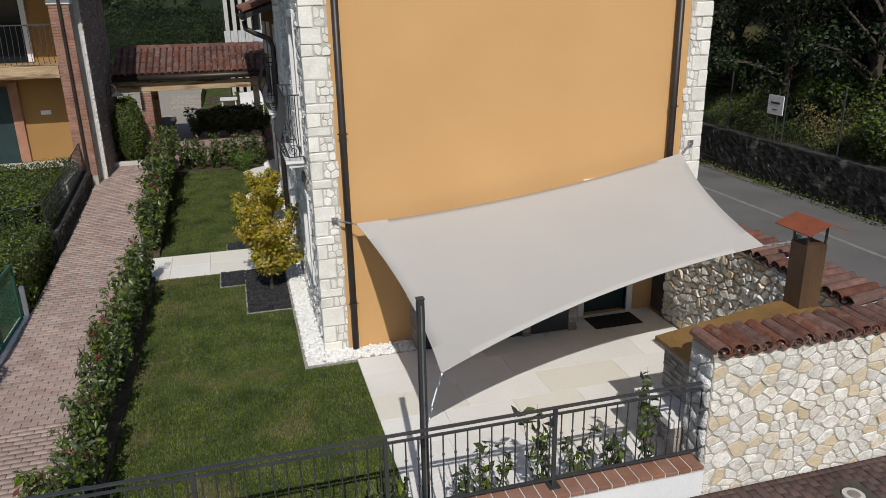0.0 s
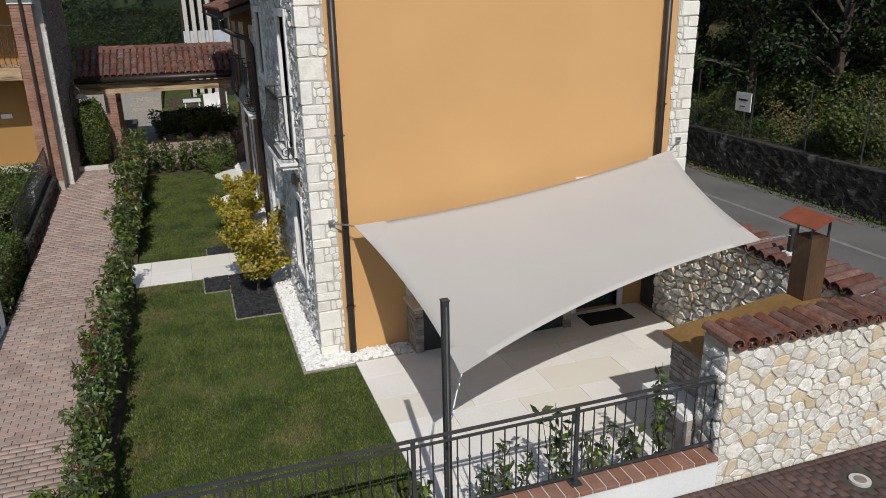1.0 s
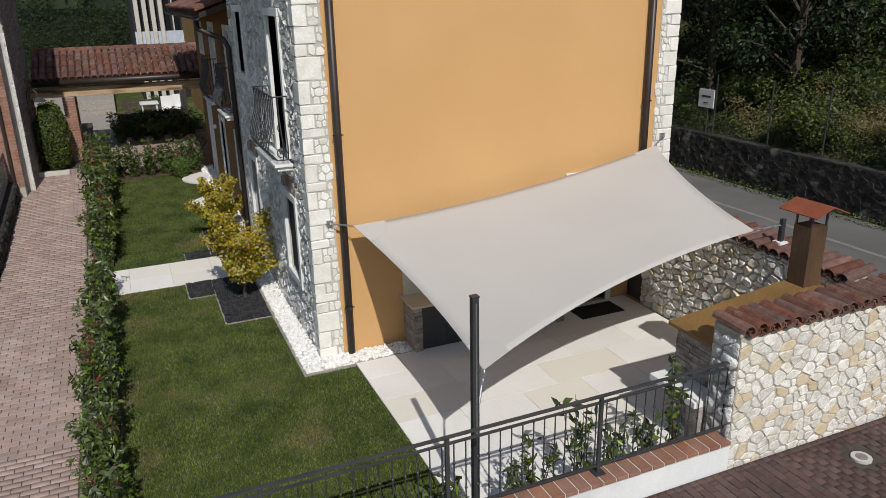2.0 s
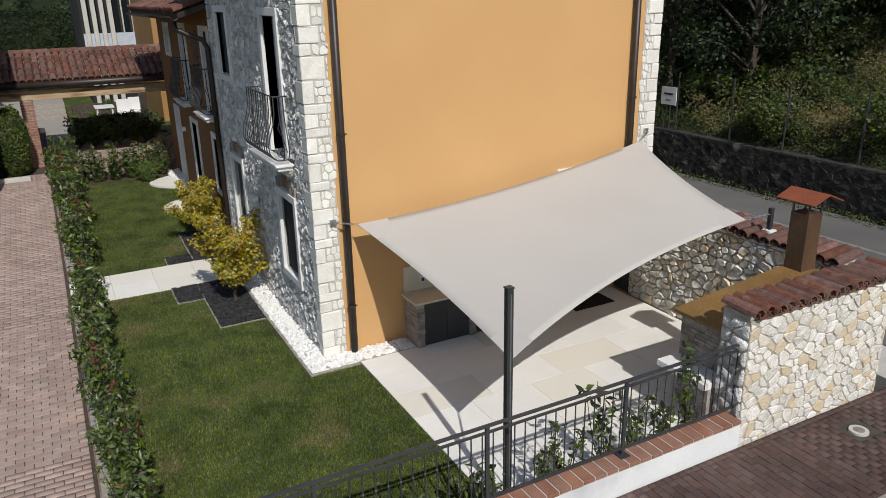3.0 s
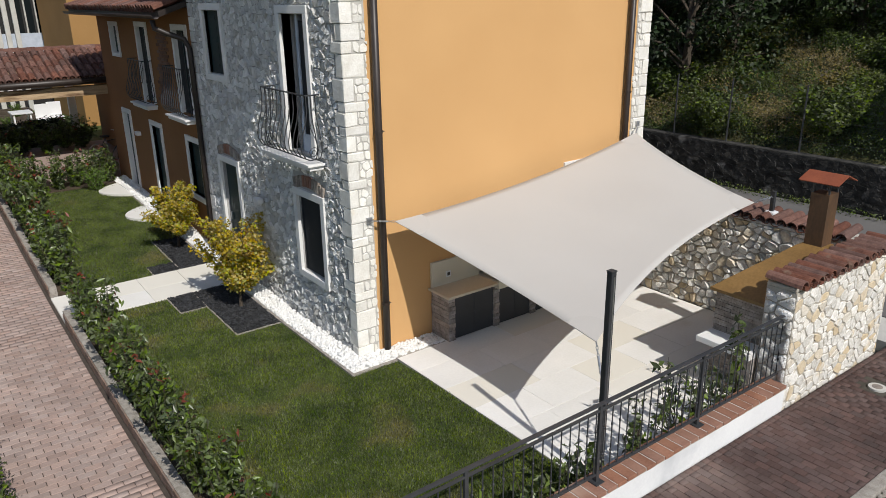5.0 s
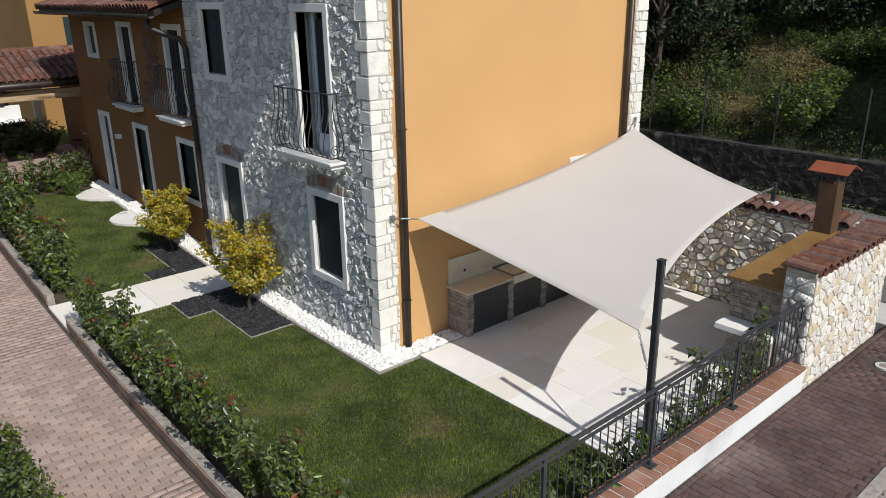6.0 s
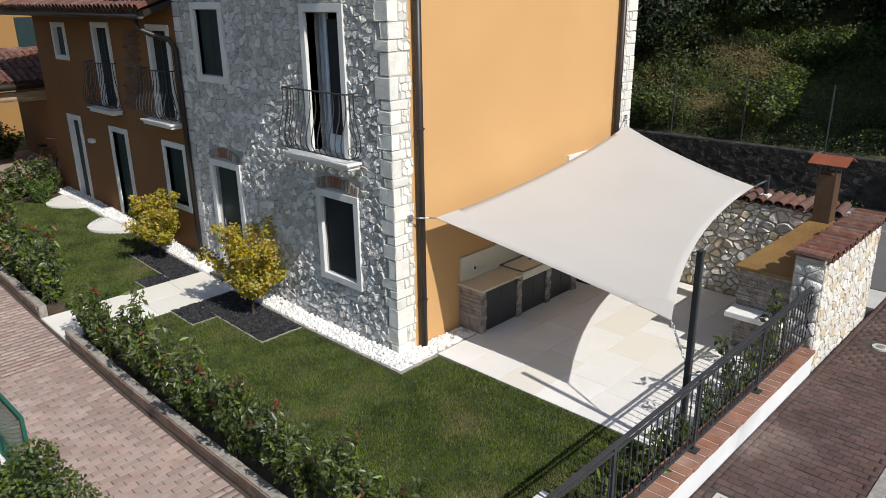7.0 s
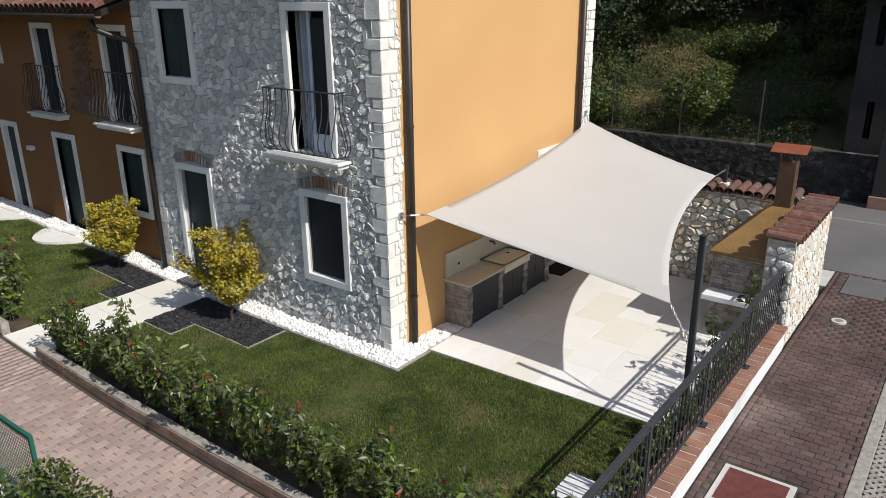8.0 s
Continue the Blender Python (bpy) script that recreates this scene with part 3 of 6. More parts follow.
def half_tile(bm, x, y, z, along, slope, r=0.075, ln=0.42, up=True, seg=5):
    """One barrel tile whose axis runs along a horizontal direction and falls by slope."""
    ax = Vector((along[0], along[1], -slope)).normalized()
    side = Vector((-along[1], along[0], 0)).normalized()
    nrm = ax.cross(side).normalized()
    if nrm.z < 0:
        nrm = -nrm
    o = Vector((x, y, z))
    rings = []
    for s, rr in ((0, r * 0.88), (ln, r * 1.05)):
        for t in (0.0, 0.014):
            ring = []
            for k in range(seg + 1):
                a = math.pi * k / seg
                h = math.sin(a) * (1 if up else -1)
                ring.append(bm.verts.new(o + ax * s + side * math.cos(a) * (rr - t) + nrm * h * (rr - t)))
            rings.append(ring)
    a0, a1, b0, b1 = rings
    for k in range(seg):
        bm.faces.new((a0[k], a0[k + 1], b0[k + 1], b0[k]))
        bm.faces.new((a1[k + 1], a1[k], b1[k], b1[k + 1]))
        bm.faces.new((b0[k], b0[k + 1], b1[k + 1], b1[k]))
    for p, q, p2, q2 in ((a0[0], b0[0], a1[0], b1[0]), (a0[-1], b0[-1], a1[-1], b1[-1])):
        bm.faces.new((p, q, q2, p2))
    return bm


# wing roof: boarding plus joined tiles
bm = bmesh.new()
vs = []
for y in (15.46, 22.9):
    vs += [bm.verts.new((0.46, y, 4.86)), bm.verts.new((4.2, y, 6.1)), bm.verts.new((4.2, y, 6.2)), bm.verts.new((0.46, y, 4.96))]
    vs += [bm.verts.new((7.9, y, 4.86)), bm.verts.new((7.9, y, 4.96))]
for f in ((0, 1, 7, 6), (3, 9, 8, 2), (0, 6, 9, 3), (0, 3, 2, 1), (6, 7, 8, 9), (1, 4, 10, 7), (2, 8, 11, 5), (4, 5, 11, 10), (1, 2, 5, 4), (7, 10, 11, 8)):
    bm.faces.new([vs[i] for i in f])
wing_roof = tagged(finish("wing_roof", bm, M["copper"]), "tiled roof of the low wing with weathered clay tiles", "roof", kind="structure")
bm = bmesh.new()
rnd = random.Random(5)
for j in range(5):
    for i in range(40):
        y = 15.6 + i * 0.186
        half_tile(bm, 0.46 + (j + 1) * 0.34 - 0.02, y, 5.0 + (j + 1) * 0.34 * 0.331 + rnd.uniform(-0.01, 0.01), (-1, 0), 0.331, 0.085, 0.40)
        half_tile(bm, 0.46 + (j + 1) * 0.34 - 0.02, y + 0.093, 5.02 + (j + 1) * 0.34 * 0.331, (-1, 0), 0.331, 0.075, 0.40, up=False)
tagged(part("roof_tiles", bm, M["tile_i"], wing_roof), kind="stuff")
# ---- sail ----
SA, SB, SC, SD = Vector((1.545, 9.57, 2.185)), Vector((6.72, 9.62, 2.80)), Vector((6.25, 6.97, 2.17)), Vector((1.80, 6.05, 1.60))


def sail_edge(a, b, mid, bow, sag, t):
    p = a.lerp(b, t) - Vector((0, 0, sag * 4 * t * (1 - t)))
    inw = (mid - (a + b) / 2)
    return p + inw.normalized() * (bow * 4 * t * (1 - t))


def build_sail():
    sail = thing("shade_sail", "taupe fabric shade sail stretched over the patio", "shade sail")
    mid = (SA + SB + SC + SD) / 4
    n = 28
    e = {"s": lambda t: sail_edge(SA, SB, mid, 0.08, 0.08, t), "n": lambda t: sail_edge(SD, SC, mid, 0.29, 0.04, t),
         "w": lambda t: sail_edge(SA, SD, mid, 0.15, 0.08, t), "e": lambda t: sail_edge(SB, SC, mid, 0.14, 0.0, t)}

    def at(u, v):
        return (e["s"](u) * (1 - v) + e["n"](u) * v + e["w"](v) * (1 - u) + e["e"](v) * u
                - (SA * (1 - u) * (1 - v) + SB * u * (1 - v) + SD * (1 - u) * v + SC * u * v))
    bm = bmesh.new()
    g = [[bm.verts.new(at(i / n, j / n)) for i in range(n + 1)] for j in range(n + 1)]
    for j in range(n):
        for i in range(n):
            bm.faces.new((g[j][i], g[j][i + 1], g[j + 1][i + 1], g[j + 1][i]))
    cloth = part("cloth", bm, M["sail"], sail, smooth=True)
    so = cloth.modifiers.new("thickness", "SOLIDIFY")
    so.thickness = 0.004
    bm = bmesh.new()
    loop = [at(k / 30, 0) for k in range(30)] + [at(1, k / 30) for k in range(30)] + [at(1 - k / 30, 1) for k in range(30)] + [at(0, 1 - k / 30) for k in range(31)]
    tube(bm, loop, 0.005, 5)
    part("hem", bm, M["sailpatch"], sail, "stitched hem with a cable inside", True)
    # doubled corner patches
    for cu, cv, su, sv in ((0, 0, 1, 1), (1, 0, -1, 1), (1, 1, -1, -1), (0, 1, 1, -1)):
        bm = bmesh.new()
        c = bm.verts.new(at(cu, cv) + Vector((0, 0, 0.006)))
        arc = [bm.verts.new(at(cu + su * 0.085 * math.cos(a), cv + sv * 0.13 * math.sin(a)) + Vector((0, 0, 0.006))) for a in [math.pi / 2 * k / 8 for k in range(9)]]
        for a, b in zip(arc, arc[1:]):
            bm.faces.new((c, a, b))
        part("corner_patch", bm, M["sailpatch"], sail, "doubled corner patch")
    return sail


build_sail()


def rigging(name, a, b, label):
    t = thing(name, label, "turnbuckle", "sail fixings")
    a, b = Vector(a), Vector(b)
    d = (b - a)
    bm = bmesh.new()
    n = max(4, int(d.length / 0.045))
    for k in range(n):
        c = a + d * ((k + 0.5) / n)
        dd = d.normalized()
        s = dd.orthogonal().normalized()
        if k % 2:
            s = dd.cross(s)
        ring = [c + dd * (0.030 * math.cos(q)) + s * (0.013 * math.sin(q)) for q in [2 * math.pi * m / 10 for m in range(11)]]
        tube(bm, ring, 0.005, 5, False)
    part("chain", bm, M["steel"], t)
    bm = bmesh.new()
    p = a + d * 0.35
    tube(bm, [p, p + d * 0.35], 0.014, 8)
    part("barrel", bm, M["steel"], t)
    return t


rigging("turnbuckle", (1.275, 9.79, 2.193), SA, "steel turnbuckle between stone corner and sail")
rigging("turnbuckle", (6.995, 9.80, 2.913), SB, "steel turnbuckle at the far stone corner")
rigging("turnbuckle", (6.70, 6.93, 2.2), SC, "steel turnbuckle at the garden wall post")
rigging("turnbuckle", (1.545, 5.70, 1.25), SD, "chain from pole to sail corner")
for p in ((1.275, 9.79, 2.193), (6.995, 9.80, 2.913)):
    t = thing("wall_anchor", "square steel wall anchor plate with eye", "anchor", "sail fixings")
    part("plate", bx(p[0] - 0.045, p[0] + 0.045, 9.80, 9.835, p[2] - 0.045, p[2] + 0.045, 0.004), M["steel"], t)
    bm = bmesh.new()
    tube(bm, [(p[0] + 0.02 * math.cos(q), 9.79 + 0.0 * q, p[2] + 0.02 * math.sin(q)) for q in [2 * math.pi * k / 12 for k in range(13)]], 0.006, 6, False)
    part("eye", bm, M["steel"], t)

pole = thing("sail_pole", "tall dark grey steel pole with slot channels holding the sail", "pole")
bm = bx(1.477, 1.547, 5.625, 5.695, 0.05, 2.60, 0.012)
part("shaft", bm, M["iron_pole"], pole)
bm = bx(1.505, 1.519, 5.618, 5.626, 0.3, 2.55)
part("channel", bm, M["steel"], pole, "pale slot line along the pole")
bm = bx(1.505, 1.519, 5.694, 5.702, 0.3, 2.55)
part("channel", bm, M["steel"], pole)
part("cap", bx(1.473, 1.551, 5.621, 5.699, 2.60, 2.615, 0.005), M["iron_pole"], pole)
part("base_plate", bx(1.40, 1.62, 5.55, 5.77, 0.10, 0.115, 0.004), M["iron_pole"], pole)
post = thing("sail_post", "short slotted steel post on the garden wall", "post")
part("shaft", bx(6.68, 6.74, 6.90, 6.96, 1.85, 2.28, 0.006), M["iron_pole"], post)
part("mortar_foot", bx(6.63, 6.79, 6.85, 7.01, 1.84, 1.97, 0.03), M["limewash"], post, "splash of white mortar round the foot")

# ---- fence wall, cap, railing ----
tagged(finish("fence_wall", bx(-2.25, 4.37, 5.19, 5.42, -0.1, 0.505), M["limewash"]), "low white rendered boundary wall", "wall", kind="structure")
cap = tagged(finish("fence_cap_bed", bx(-2.26, 4.37, 5.165, 5.445, 0.506, 0.556), M["concrete"]), "mortar bed under the brick coping", "coping", kind="structure")
brick_me = None
x = -2.25
k = 0
while x < 4.23:
    if brick_me is None:
        ob = part("cap_brick", bx(0.007, 0.143, 0, 0.30, 0, 0.042, 0.006), M["capbrick"], cap)
        brick_me = ob.data
    else:
        ob = new("cap_brick", brick_me)
        ob.parent = cap
    ob.location = (x, 5.155 + random.uniform(-0.004, 0.004), 0.52 + random.uniform(-0.003, 0.003))
    x += 0.15
    k += 1

fence = thing("railing", "dark grey iron railing with round balusters on a brick coping", "railing")
FY = 5.32
rail_z = 1.455
bm = bx(-2.3, 4.42, FY - 0.025, FY + 0.025, rail_z - 0.012, rail_z, 0.004)
part("top_rail", bm, M["iron"], fence)
part("upper_rail", bx(-2.3, 4.42, FY - 0.012, FY + 0.012, rail_z - 0.085, rail_z - 0.065), M["iron"], fence)
part("lower_rail", bx(-2.3, 4.42, FY - 0.014, FY + 0.014, 0.645, 0.665), M["iron"], fence)
bar_me = post_me = None
for k in range(4):
    px = -0.60 + 1.665 * k
    if px > 4.2:
        continue
    if post_me is None:
        ob = part("post", bx(-0.02, 0.02, -0.015, 0.015, 0.56, rail_z - 0.012, 0.003), M["iron"], fence)
        post_me = ob.data
    else:
        ob = new("post", post_me)
        ob.parent = fence
    ob.location = (px, FY, 0)
    part("post_foot", bx(px - 0.06, px + 0.06, FY - 0.06, FY + 0.06, 0.56, 0.575, 0.003), M["iron"], fence)
x = -2.2
while x < 4.35:
    if bar_me is None:
        bm = bmesh.new()
        tube(bm, [(0, 0, 0.66), (0, 0, rail_z - 0.075)], 0.0075, 6)
        for zc in (0.86, 1.16):
            tube(bm, [(0, 0, zc - 0.016), (0, 0, zc - 0.008), (0, 0, zc + 0.008), (0, 0, zc + 0.016)], [0.007, 0.014, 0.014, 0.007], 6)
        ob = part("baluster", bm, M["iron"], fence)
        bar_me = ob.data
    else:
        ob = new("baluster", bar_me)
        ob.parent = fence
    ob.location = (x, FY, 0)
    x += 0.119

# ---- garden wall with barbecue ----
gw_front = tagged(finish("garden_wall_front", bx(4.37, 6.93, 5.215, 5.60, -0.1, 1.76), M["gmortar"]), "garden wall of pale squared rubble with tiled top", "wall", kind="structure")
gw_side = tagged(finish("garden_wall_side", bx(6.50, 6.93, 5.601, 9.45, -0.1, 1.80), M["gmortar"]), "rough rubble garden wall with tiled top", "wall", kind="structure")
for i in range(16):
    ob = part("ridge_tile", half_tile(bmesh.new(), 0, 0, 0, (0, -1), 0.05, 0.085, 0.47, seg=6), M["tile"], gw_front) if i == 0 else new("ridge_tile", ob.data)
    ob.parent = gw_front
    ob.location = (4.40 + i * 0.168 + random.uniform(-0.015, 0.015), 5.62 + random.uniform(-0.02, 0.02), 1.85 + random.uniform(-0.012, 0.012))
    ob.rotation_euler = (0, 0, random.uniform(-0.06, 0.06))
for i in range(16):
    ob = part("under_tile", half_tile(bmesh.new(), 0, 0, 0, (0, -1), 0.05, 0.08, 0.46, up=False, seg=6), M["tile"], gw_front) if i == 0 else new("under_tile", ob.data)
    ob.parent = gw_front
    ob.location = (4.484 + i * 0.168, 5.61, 1.885)
part("tile_bed", bx(4.36, 6.95, 5.22, 5.60, 1.761, 1.82, 0.02), M["gmortar"], gw_front)
for i in range(21):
    for up in (True, False):
        if i == 0:
            ob = part("side_tile", half_tile(bmesh.new(), 0, 0, 0, (-1, 0), 0.10, 0.085 if up else 0.08, 0.54, up=up, seg=6), M["tile"], gw_side)
            if up:
                up_me = ob.data
            else:
                dn_me = ob.data
        else:
            ob = new("side_tile", up_me if up else dn_me)
        ob.parent = gw_side
        ob.location = (6.98 + random.uniform(-0.02, 0.02), 5.75 + i * 0.172 + (0 if up else 0.086), 1.92 + (0 if up else 0.035) + random.uniform(-0.01, 0.01))
        ob.rotation_euler = (0, 0, random.uniform(-0.06, 0.06))
part("tile_bed", bx(6.46, 6.95, 5.62, 9.45, 1.801, 1.85, 0.02), M["mortar"], gw_side)

bbq = thing("barbecue", "built-in barbecue with weathered steel hood and chimney", "barbecue")
bm = bmesh.new()
rings = []
for x0, x1, y0, y1, z in ((4.46, 6.48, 5.61, 6.42, 1.41), (4.46, 6.48, 5.61, 6.42, 1.45), (5.60, 5.97, 5.612, 5.92, 1.93), (5.655, 5.915, 5.612, 5.87, 1.95)):
    rings.append([bm.verts.new(p) for p in ((x0, y0, z), (x1, y0, z), (x1, y1, z), (x0, y1, z))])
for lo_r, hi_r in zip(rings, rings[1:]):
    for i in range(4):
        j = (i + 1) % 4
        bm.faces.new((lo_r[i], lo_r[j], hi_r[j], hi_r[i]))
bm.faces.new(rings[-1])
part("hood", bm, M["hood"], bbq, "sloping ochre rusted steel sheet")
bm = bmesh.new()
box(bm, 5.66, 5.91, 5.62, 5.86, 1.945, 2.66)
chim = part("chimney", bm, M["corten"], bbq, "square rusty steel flue")
for px, py in ((5.675, 5.635), (5.895, 5.635), (5.675, 5.845), (5.895, 5.845)):
    part("strut", bx(px - 0.01, px + 0.01, py - 0.01, py + 0.01, 2.66, 2.84), M["iron"], chim)
bm = bmesh.new()
ridge = [bm.verts.new((5.785, y, 2.93)) for y in (5.47, 5.99)]
lo = [[bm.verts.new((x, y, 2.83)) for y in (5.47, 5.99)] for x in (5.53, 6.04)]
bm.faces.new((ridge[0], ridge[1], lo[0][1], lo[0][0]))
bm.faces.new((ridge[1], ridge[0], lo[1][0], lo[1][1]))
capo = part("chimney_cap", bm, M["capred"], chim, "folded red-brown sheet cap")
so = capo.modifiers.new("thickness", "SOLIDIFY")
so.thickness = 0.012
part("end_pier", bx(4.60, 4.80, 5.61, 6.38, 0.13, 1.405, 0.01), M["slabgrey"], bbq, "pier of thin grey-brown split stone")
part("firebox", bx(4.80, 6.49, 5.61, 6.30, 0.13, 0.80), M["slabgrey"], bbq)
part("back_wall", bx(4.80, 6.49, 5.605, 5.66, 0.80, 1.70), M["dark"], bbq, "soot-dark back wall")
part("shelf", bx(4.22, 4.62, 5.62, 6.40, 0.74, 0.82, 0.006), M["whitestone"], bbq, "white concrete shelf")
part("shelf_pier", bx(4.28, 4.60, 5.62, 5.80, 0.10, 0.74), M["slabgrey"], bbq)

# ---- outdoor kitchen ----
kit_top = thing("worktop", "beige stone worktop on the outdoor kitchen units", "worktop")
part("slab", bx(2.28, 3.255, 9.32, 9.845, 0.865, 0.905, 0.008), M["worktop"], kit_top)
part("slab", bx(4.085, 4.95, 9.32, 9.845, 0.865, 0.905, 0.008), M["worktop"], kit_top)
part("splashback", bx(2.33, 4.95, 9.80, 9.846, 0.906, 1.305, 0.004), M["splash"], kit_top, "cream splashback panel")
sock = part("socket", bx(2.59, 2.69, 9.790, 9.799, 1.02, 1.12, 0.003), M["white"], kit_top, "white power socket")
part("socket_face", bx(2.615, 2.665, 9.785, 9.789, 1.045, 1.095, 0.002), M["iron"], sock, "dark socket insert")
part("tap", tube(bmesh.new(), [(3.56, 9.80, 1.19), (3.56, 9.72, 1.19), (3.56, 9.69, 1.15)], 0.016, 8), M["iron"], kit_top, "dark wall tap")
sink = thing("stone_sink", "cream stone trough sink with a deep apron", "sink")
bm = bx(3.262, 4.078, 9.305, 9.795, 0.80, 0.955)
bm.faces.ensure_lookup_table()
top = max(bm.faces, key=lambda f: f.calc_center_median().z)
bmesh.ops.inset_region(bm, faces=[top], thickness=0.045)
for v in top.verts:
    v.co.z -= 0.022
part("basin", bm, M["splash"], sink)
bm = bmesh.new()
bmesh.ops.create_cone(bm, cap_ends=True, segments=16, radius1=0.03, radius2=0.03, depth=0.008, matrix=Matrix.Translation((3.85, 9.62, 0.934)))
part("drain", bm, M["iron"], sink, "dark drain")
for k, x0 in enumerate((2.46, 3.35, 4.15)):
    x1 = (3.24, 4.03, 4.80)[k]
    u = thing("kitchen_unit", "outdoor kitchen unit with dark grey doors", "cabinet", "outdoor kitchen units")
    zt = 0.795 if k == 1 else 0.86
    part("body", bx(x0, x1, 9.44, 9.84, 0.14, zt), M["dark"], u)
    xm = (x0 + x1) / 2
    for a, b, hx in ((x0 + 0.004, xm - 0.002, xm - 0.03), (xm + 0.002, x1 - 0.004, xm + 0.03)):
        d = part("door", bx(a, b, 9.415, 9.439, 0.15, zt - 0.005, 0.003), M["cabinet"], u)
    part("handle", bx(xm - 0.012, xm + 0.012, 9.40, 9.415, 0.48, 0.52, 0.003), M["iron"], d)
for x0, x1 in ((2.34, 2.459), (3.241, 3.349), (4.031, 4.149), (4.801, 4.93)):
    pr = thing("stone_pier", "pier of thin split brown-grey stone beneath the worktop", "pier", "outdoor kitchen piers")
    z = 0.135
    while z < (0.78 if 3.2 < x0 < 4.1 else 0.85):
        h = random.uniform(0.035, 0.075)
        part("split_stone", bx(x0 - random.uniform(0, 0.012), x1, 9.40 - random.uniform(0, 0.02), 9.84, z, min(z + h, 0.795 if 3.2 < x0 < 4.1 else 0.862), 0.004), M["slabgrey"], pr)
        z += h + 0.004
mat_ob = thing("door_mat", "black ribbed door mat on the patio", "door mat")
part("mat_body", bx(5.22, 6.05, 9.28, 9.72, 0.14, 0.152, 0.004), M["rubber"], mat_ob)
# ---- openings ----
def opening(name, axis, plane, u0, u1, z0, z1, label, kind="shutter", w=0.11, sill=True):
    """A stone-framed opening. axis 'x': in a wall that faces -x at x = plane; 'y': in a wall that faces -y."""
    t = tagged(new(name), label, name.split("_")[0], kind="structure")

    def b(ua, ub, da, db, za, zb, bev=0.006):
        return bx(plane + da, plane + db, ua, ub, za, zb, bev) if axis == "x" else bx(ua, ub, plane + da, plane + db, za, zb, bev)
    fr = -0.035
    part("frame_jamb", b(u0, u0 + w, fr, 0.16, z0, z1 - w - 0.002), M["whitestone"], t)
    part("frame_jamb", b(u1 - w, u1, fr, 0.16, z0, z1 - w - 0.002), M["whitestone"], t)
    part("frame_lintel", b(u0, u1, fr, 0.16, z1 - w, z1), M["whitestone"], t)
    if sill:
        part("frame_sill", b(u0 + w + 0.002, u1 - w - 0.002, fr, 0.16, z0, z0 + w), M["whitestone"], t)
    a0, a1, za, zb = u0 + w, u1 - w, z0 + (w if sill else 0.01), z1 - w
    um = (a0 + a1) / 2
    if kind == "shutter":
        for p, q in ((a0 + 0.002, um - 0.003), (um + 0.003, a1 - 0.002)):
            leaf = part("shutter_leaf", b(p, q, 0.07, 0.105, za, zb, 0.003), M["shutter"], t, "dark green painted shutter")
            for zz in (za + 0.12, (za + zb) / 2, zb - 0.16):
                part("shutter_rail", b(p + 0.02, q - 0.02, 0.062, 0.069, zz, zz + 0.05, 0.002), M["shutter"], leaf)
    elif kind == "screen":
        part("screen", b(a0, a1, 0.06, 0.07, za, zb, 0), M["screen"], t, "dark insect screen before the pane")
        for p, q in ((a0, a0 + 0.03), (a1 - 0.03, a1)):
            part("screen_frame", b(p, q, 0.045, 0.059, za, zb, 0.003), M["iron"], t)
        part("screen_frame", b(a0 + 0.031, a1 - 0.031, 0.045, 0.059, zb - 0.03, zb, 0.003), M["iron"], t)
    elif kind == "open":
        # Flat dark panel stands in for the darkness of an unlit room.
        part("room", b(a0 - 0.02, a1 + 0.02, 0.40, 0.43, za - 0.02, zb + 0.02, 0), M["dark"], t, "dark panel in place of the unlit room")
        part("pane", b(a0 + 0.08, a0 + 0.40, 0.10, 0.108, za + 0.1, zb - 0.1, 0), M["screen"], t)
        part("sash", b(a0 + 0.40, a0 + 0.46, 0.08, 0.13, za, zb, 0.004), M["curtain"], t, "pale blue window sash")
        part("sash_rail", b(a0 + 0.02, a0 + 0.40, 0.08, 0.13, za, za + 0.28, 0.004), M["curtain"], t)
        bmc = bmesh.new()
        n = 18
        for k in range(n):
            u = a1 - 0.20 + 0.17 * k / n
            d = 0.22 + 0.03 * math.sin(k * 1.7)
            if axis == "x":
                p0, p1 = (plane + d, u, za), (plane + d, u, zb)
            else:
                p0, p1 = (u, plane + d, za), (u, plane + d, zb)
            v0, v1 = bmc.verts.new(p0), bmc.verts.new(p1)
            if k:
                bmc.faces.new((prev[0], v0, v1, prev[1]))
            prev = (v0, v1)
        cu = part("curtain", bmc, M["curtain"], t, "pale gathered curtain")
        cu.modifiers.new("thickness", "SOLIDIFY").thickness = 0.004
    elif kind == "ajar":
        part("pane", b(a0, a1, 0.05, 0.06, za, zb, 0), M["screen"], t, "dark window pane")
        part("mullion", b(um - 0.02, um + 0.02, 0.035, 0.049, za, zb, 0.003), M["shutter"], t)
    else:
        part("panel", b(a0 + 0.002, a1 - 0.002, 0.08, 0.12, za, zb, 0.003), M["shutter"], t)
        part("door_handle", b(a1 - 0.12, a1 - 0.08, 0.045, 0.08, za + 0.95, za + 1.1, 0.006), M["steel"], t)
    return t


opening("window_1", "x", FX, 10.585, 11.575, 0.945, 2.405, "white stone framed window with a dark insect screen", "screen")
opening("window_2", "x", FX, 10.71, 11.69, 2.96, 5.07, "tall balcony window standing open with pale curtain", "open", sill=False)
opening("door_1", "x", FX, 13.73, 14.74, 0.20, 2.42, "dark green entrance door in a white stone frame", "door", sill=False)
opening("window_3", "x", FX, 13.82, 14.81, 3.78, 5.09, "upper window with closed dark green shutters")
opening("window_4", "x", WX, 15.70, 16.63, 1.17, 2.515, "white framed window with closed dark shutters")
